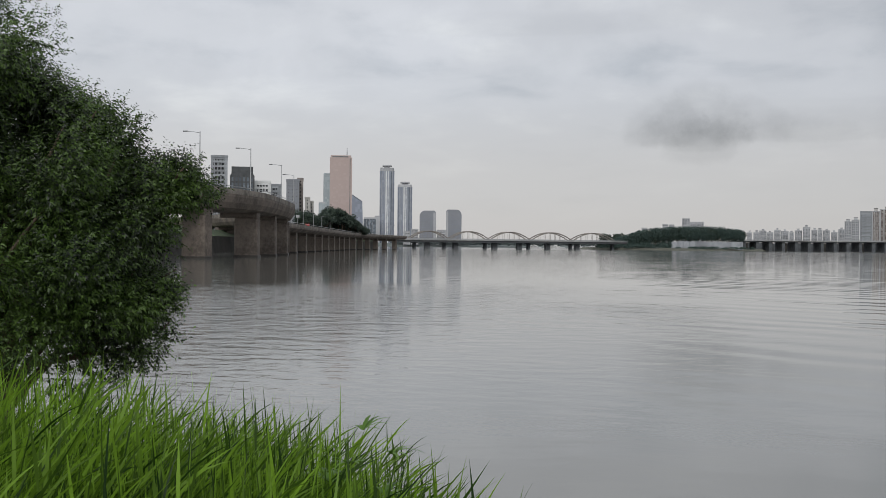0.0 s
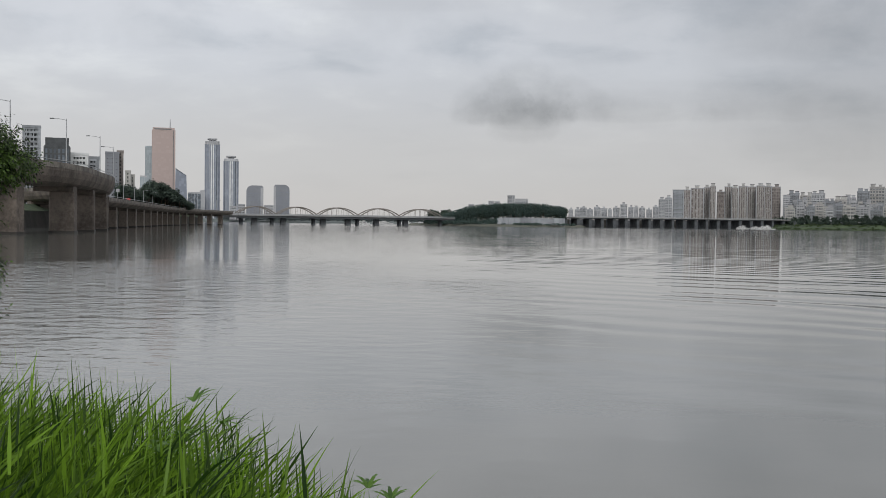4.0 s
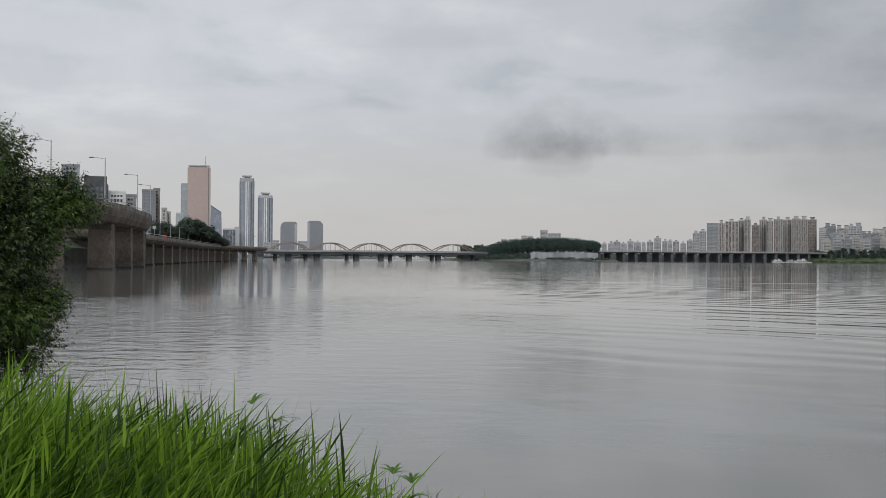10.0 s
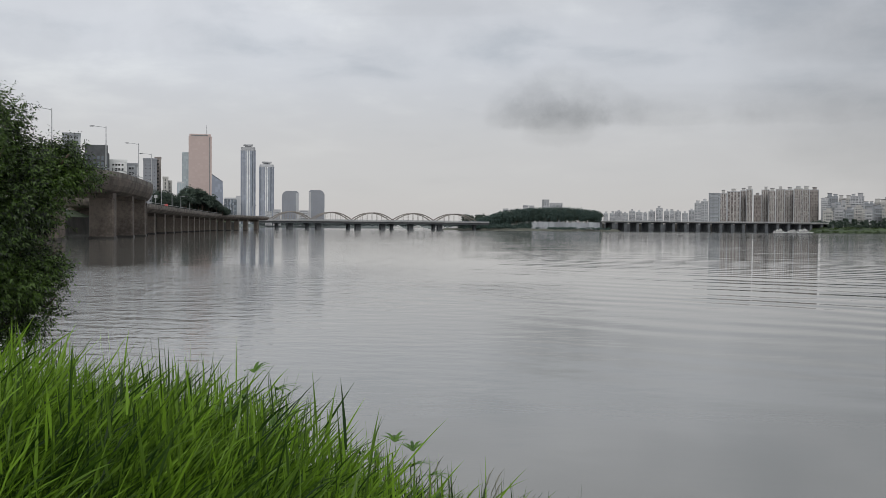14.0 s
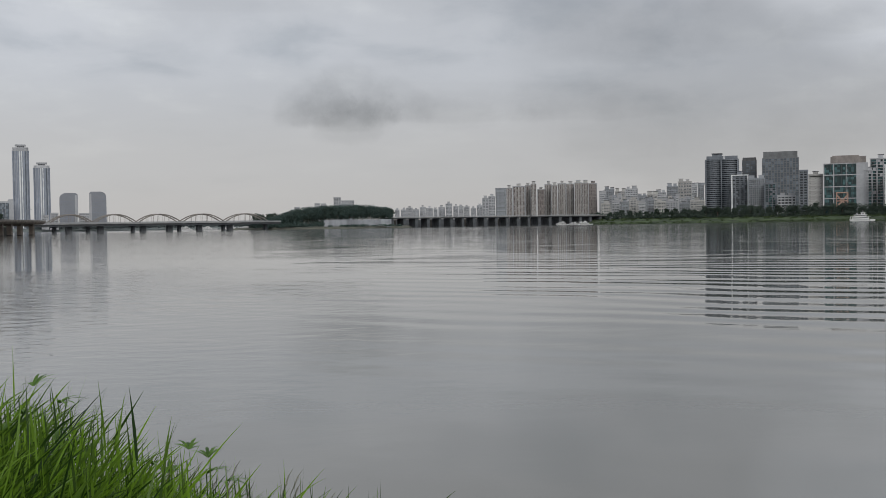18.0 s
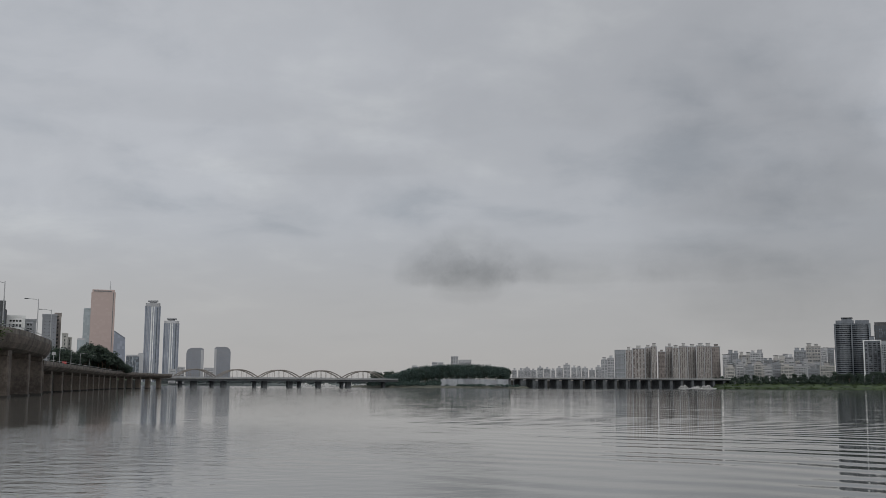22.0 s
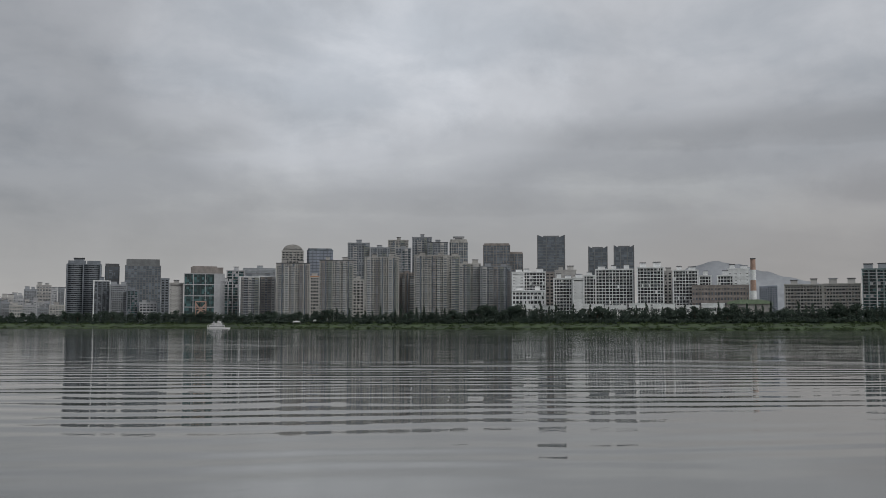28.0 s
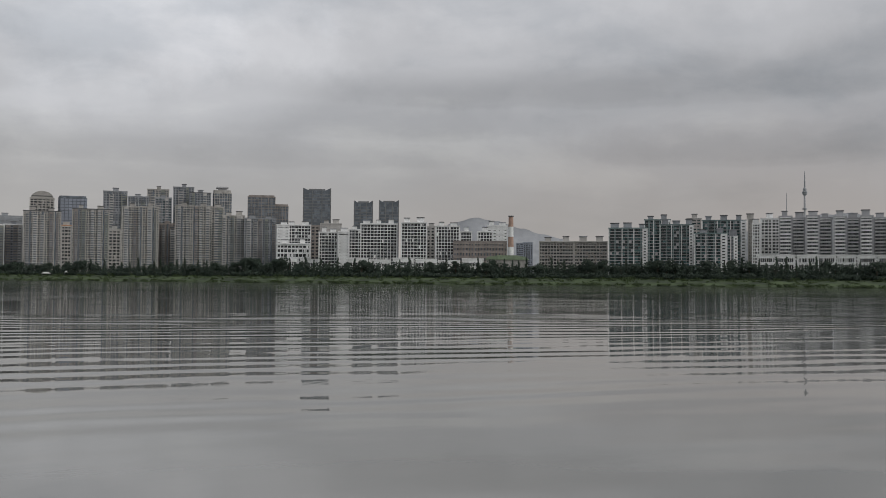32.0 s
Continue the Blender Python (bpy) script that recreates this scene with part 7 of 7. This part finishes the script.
def reeds():
    rnd = random.Random(11)
    verts, faces = [], []
    stems = []
    for k in range(14000):
        b, d = rnd.uniform(-44, 1.5), 4.6 + 5.4 * rnd.random() ** 0.8
        p = at(b, d)
        s = shore_side(p.x, p.y)
        if s < 0.25 or noise.noise((p.x * 1.3, p.y * 1.3, 2.0)) < -0.22 or (b > -3.5 and rnd.random() < 0.85):
            continue
        if d < 4.2 and b > -10:
            continue
        p.z = bank_height(p.x, p.y) - 0.02
        lean = Vector((rnd.gauss(0.32, 0.13), rnd.gauss(-0.02, 0.10), 1)).normalized()
        tall = rnd.random() < 0.28
        h = min(1.75, reed_top(b + 1.2, d) - p.z - 0.08) * (rnd.uniform(0.90, 1.03) if tall else rnd.uniform(0.55, 0.86)) * (1 + 0.12 * noise.noise((p.x * 1.1, p.y * 1.1, 7.0)))
        if h < 0.3:
            continue
        stems.append((p, lean, h))
        n = rnd.randint(7, 10)
        turn = rnd.gauss(0, 0.5)
        for j in range(n):
            t = 0.30 + 0.68 * j / (n - 1)
            a = turn + math.pi * j + rnd.uniform(-0.6, 0.6)
            up = rnd.uniform(0.4, 1.15) + 1.8 * max(0.0, t - 0.8)
            way = Vector((math.cos(a) * (0.6 if tall else 0.4) + (0.5 if tall else 0.8), math.sin(a) * 0.5, up + (0.3 if tall else 0.1))).normalized()
            long = rnd.uniform(0.22, 0.44) * (1.0 if t < 0.8 else 0.8) * min(1.0, 0.55 + 0.4 * h)
            blade(verts, faces, p + lean * h * t * 0.88, way, long, rnd.uniform(0.0048, 0.0094), rnd.uniform(-0.2, 0.9) + 1.2 * max(0.0, 0.6 - t), 5, True)
    me = bpy.data.meshes.new("reed_leaves")
    me.from_pydata(verts, [], faces)
    me.materials.append(REED_LEAF)
    root = tagged(new("reed_bed", me), "dense bright green reeds with long pointed leaves on the bank", "reeds", kind="stuff")
    sv, sf = [], []
    for p, lean, h in stems:
        blade(sv, sf, p, lean, h * 0.93, 0.0022, 0.0, 2)
        blade(sv, sf, p, lean @ Matrix.Rotation(0.02, 3, "X"), h * 0.93, 0.0022, 0.0, 2)
    me = bpy.data.meshes.new("reed_stems")
    me.from_pydata(sv, [], sf)
    me.materials.append(REED_LEAF)
    tagged(place("stems", me, root), kind="stuff")


def undergrowth():
    rnd = random.Random(12)
    verts, faces = [], []
    for k in range(46000):
        b, d = rnd.uniform(-46, 3), 3.0 + 8.0 * rnd.random()
        p = at(b, d)
        s = shore_side(p.x, p.y)
        if s < 0.1:
            continue
        p.z = bank_height(p.x, p.y) - 0.02
        way = Vector((rnd.gauss(0.65, 0.4), rnd.gauss(0, 0.35), 1)).normalized()
        blade(verts, faces, p, way, rnd.uniform(0.25, 0.7), rnd.uniform(0.003, 0.007), rnd.uniform(0.5, 2.2), 4, True)
    me = bpy.data.meshes.new("grass")
    me.from_pydata(verts, [], faces)
    me.materials.append(REED_LEAF)
    tagged(new("grass", me), "rough green grass between the reeds", "grass", kind="stuff")


def seed_stems():
    """Thin dry grass stalks with small heads at the tip of the bank."""
    rnd = random.Random(13)
    for k in range(36):
        b, d = rnd.uniform(-11, -2.6), rnd.uniform(5.2, 6.3)
        p = at(b, d)
        if shore_side(p.x, p.y) < 0.15:
            p = at(b, 5.0)
        p.z = bank_height(p.x, p.y) - 0.03
        h = rnd.uniform(0.9, 1.45)
        ob = thing("grass_stalk", p, 0, "thin dry grass stalk with a small bent head", "grass stalk", "dry stalks")
        x, y = rnd.uniform(0.03, 0.2), rnd.uniform(-0.1, 0.1)
        stem = bmesh.new()
        tube(stem, [(0, 0, 0), (x * 0.3, y * 0.3, h * 0.5), (x, y, h * 0.93), (x * 1.3, y, h)], [0.0022, 0.0019, 0.0014, 0.0009], 4)
        part("stem", stem, DRY_STEM, ob)
        head = bmesh.new()
        tube(head, [(x * 0.95, y, h * 0.92), (x * 1.25, y, h), (x * 1.3 + 0.02, y, h + 0.04)], [0.0008, 0.0026, 0.0008], 5)
        part("seed_head", head, DRY_STEM, ob)


def weed(where, h, seed, label):
    """A soft-stemmed weed with hand-shaped whorls of toothed leaves."""
    rnd = random.Random(seed)
    ob = thing("leafy_weed", where, rnd.uniform(0, 6), label, "weed", "leafy weeds")
    stem = bmesh.new()
    tube(stem, [(0, 0, -0.05), (0.02, 0, h * 0.5), (0.0, 0.02, h)], [0.008, 0.006, 0.003], 6)
    part("stem", stem, WEED_LEAF, ob)
    for k in range(9):
        z, a = h * (0.45 + 0.55 * k / 8), k * 2.4
        reach = 0.16 * (1.1 - 0.6 * k / 8) + 0.02
        verts, faces = [], []
        root = Vector((math.cos(a) * reach, math.sin(a) * reach, z + 0.04))
        blade(verts, faces, Vector((0, 0, z - 0.03)), root - Vector((0, 0, z - 0.03)), (root - Vector((0, 0, z - 0.03))).length, 0.003, 0.0, 2)
        for j in range(7):
            s = (j - 3) * 0.42
            way = Vector((math.cos(a + s), math.sin(a + s), rnd.uniform(0.35, 0.9)))
            blade(verts, faces, root, way, (0.18 - 0.022 * abs(j - 3)) * rnd.uniform(0.85, 1.1), 0.0125, 1.1, 4)
        me = bpy.data.meshes.new("leaf")
        me.from_pydata(verts, [], faces)
        me.materials.append(WEED_LEAF)
        place("leaf", me, ob)
    return ob


reeds()
undergrowth()
seed_stems()
for b, d, top, s in ((-16.4, 5.9, -8.4, 1), (-15.4, 5.9, -9.2, 2), (-8.0, 5.6, -12.3, 3), (-7.0, 5.5, -12.8, 4), (-9.2, 5.7, -12.6, 5)):
    p = at(b, d)
    p.z = bank_height(p.x, p.y)
    weed(p, 3.0 + d * math.tan(radians(top)) - p.z, s, "leafy green weed with hand-shaped leaves among the reeds")
for kind in BELT:
    for ob in kind:
        for o in (*ob.children_recursive, ob):
            bpy.data.objects.remove(o)
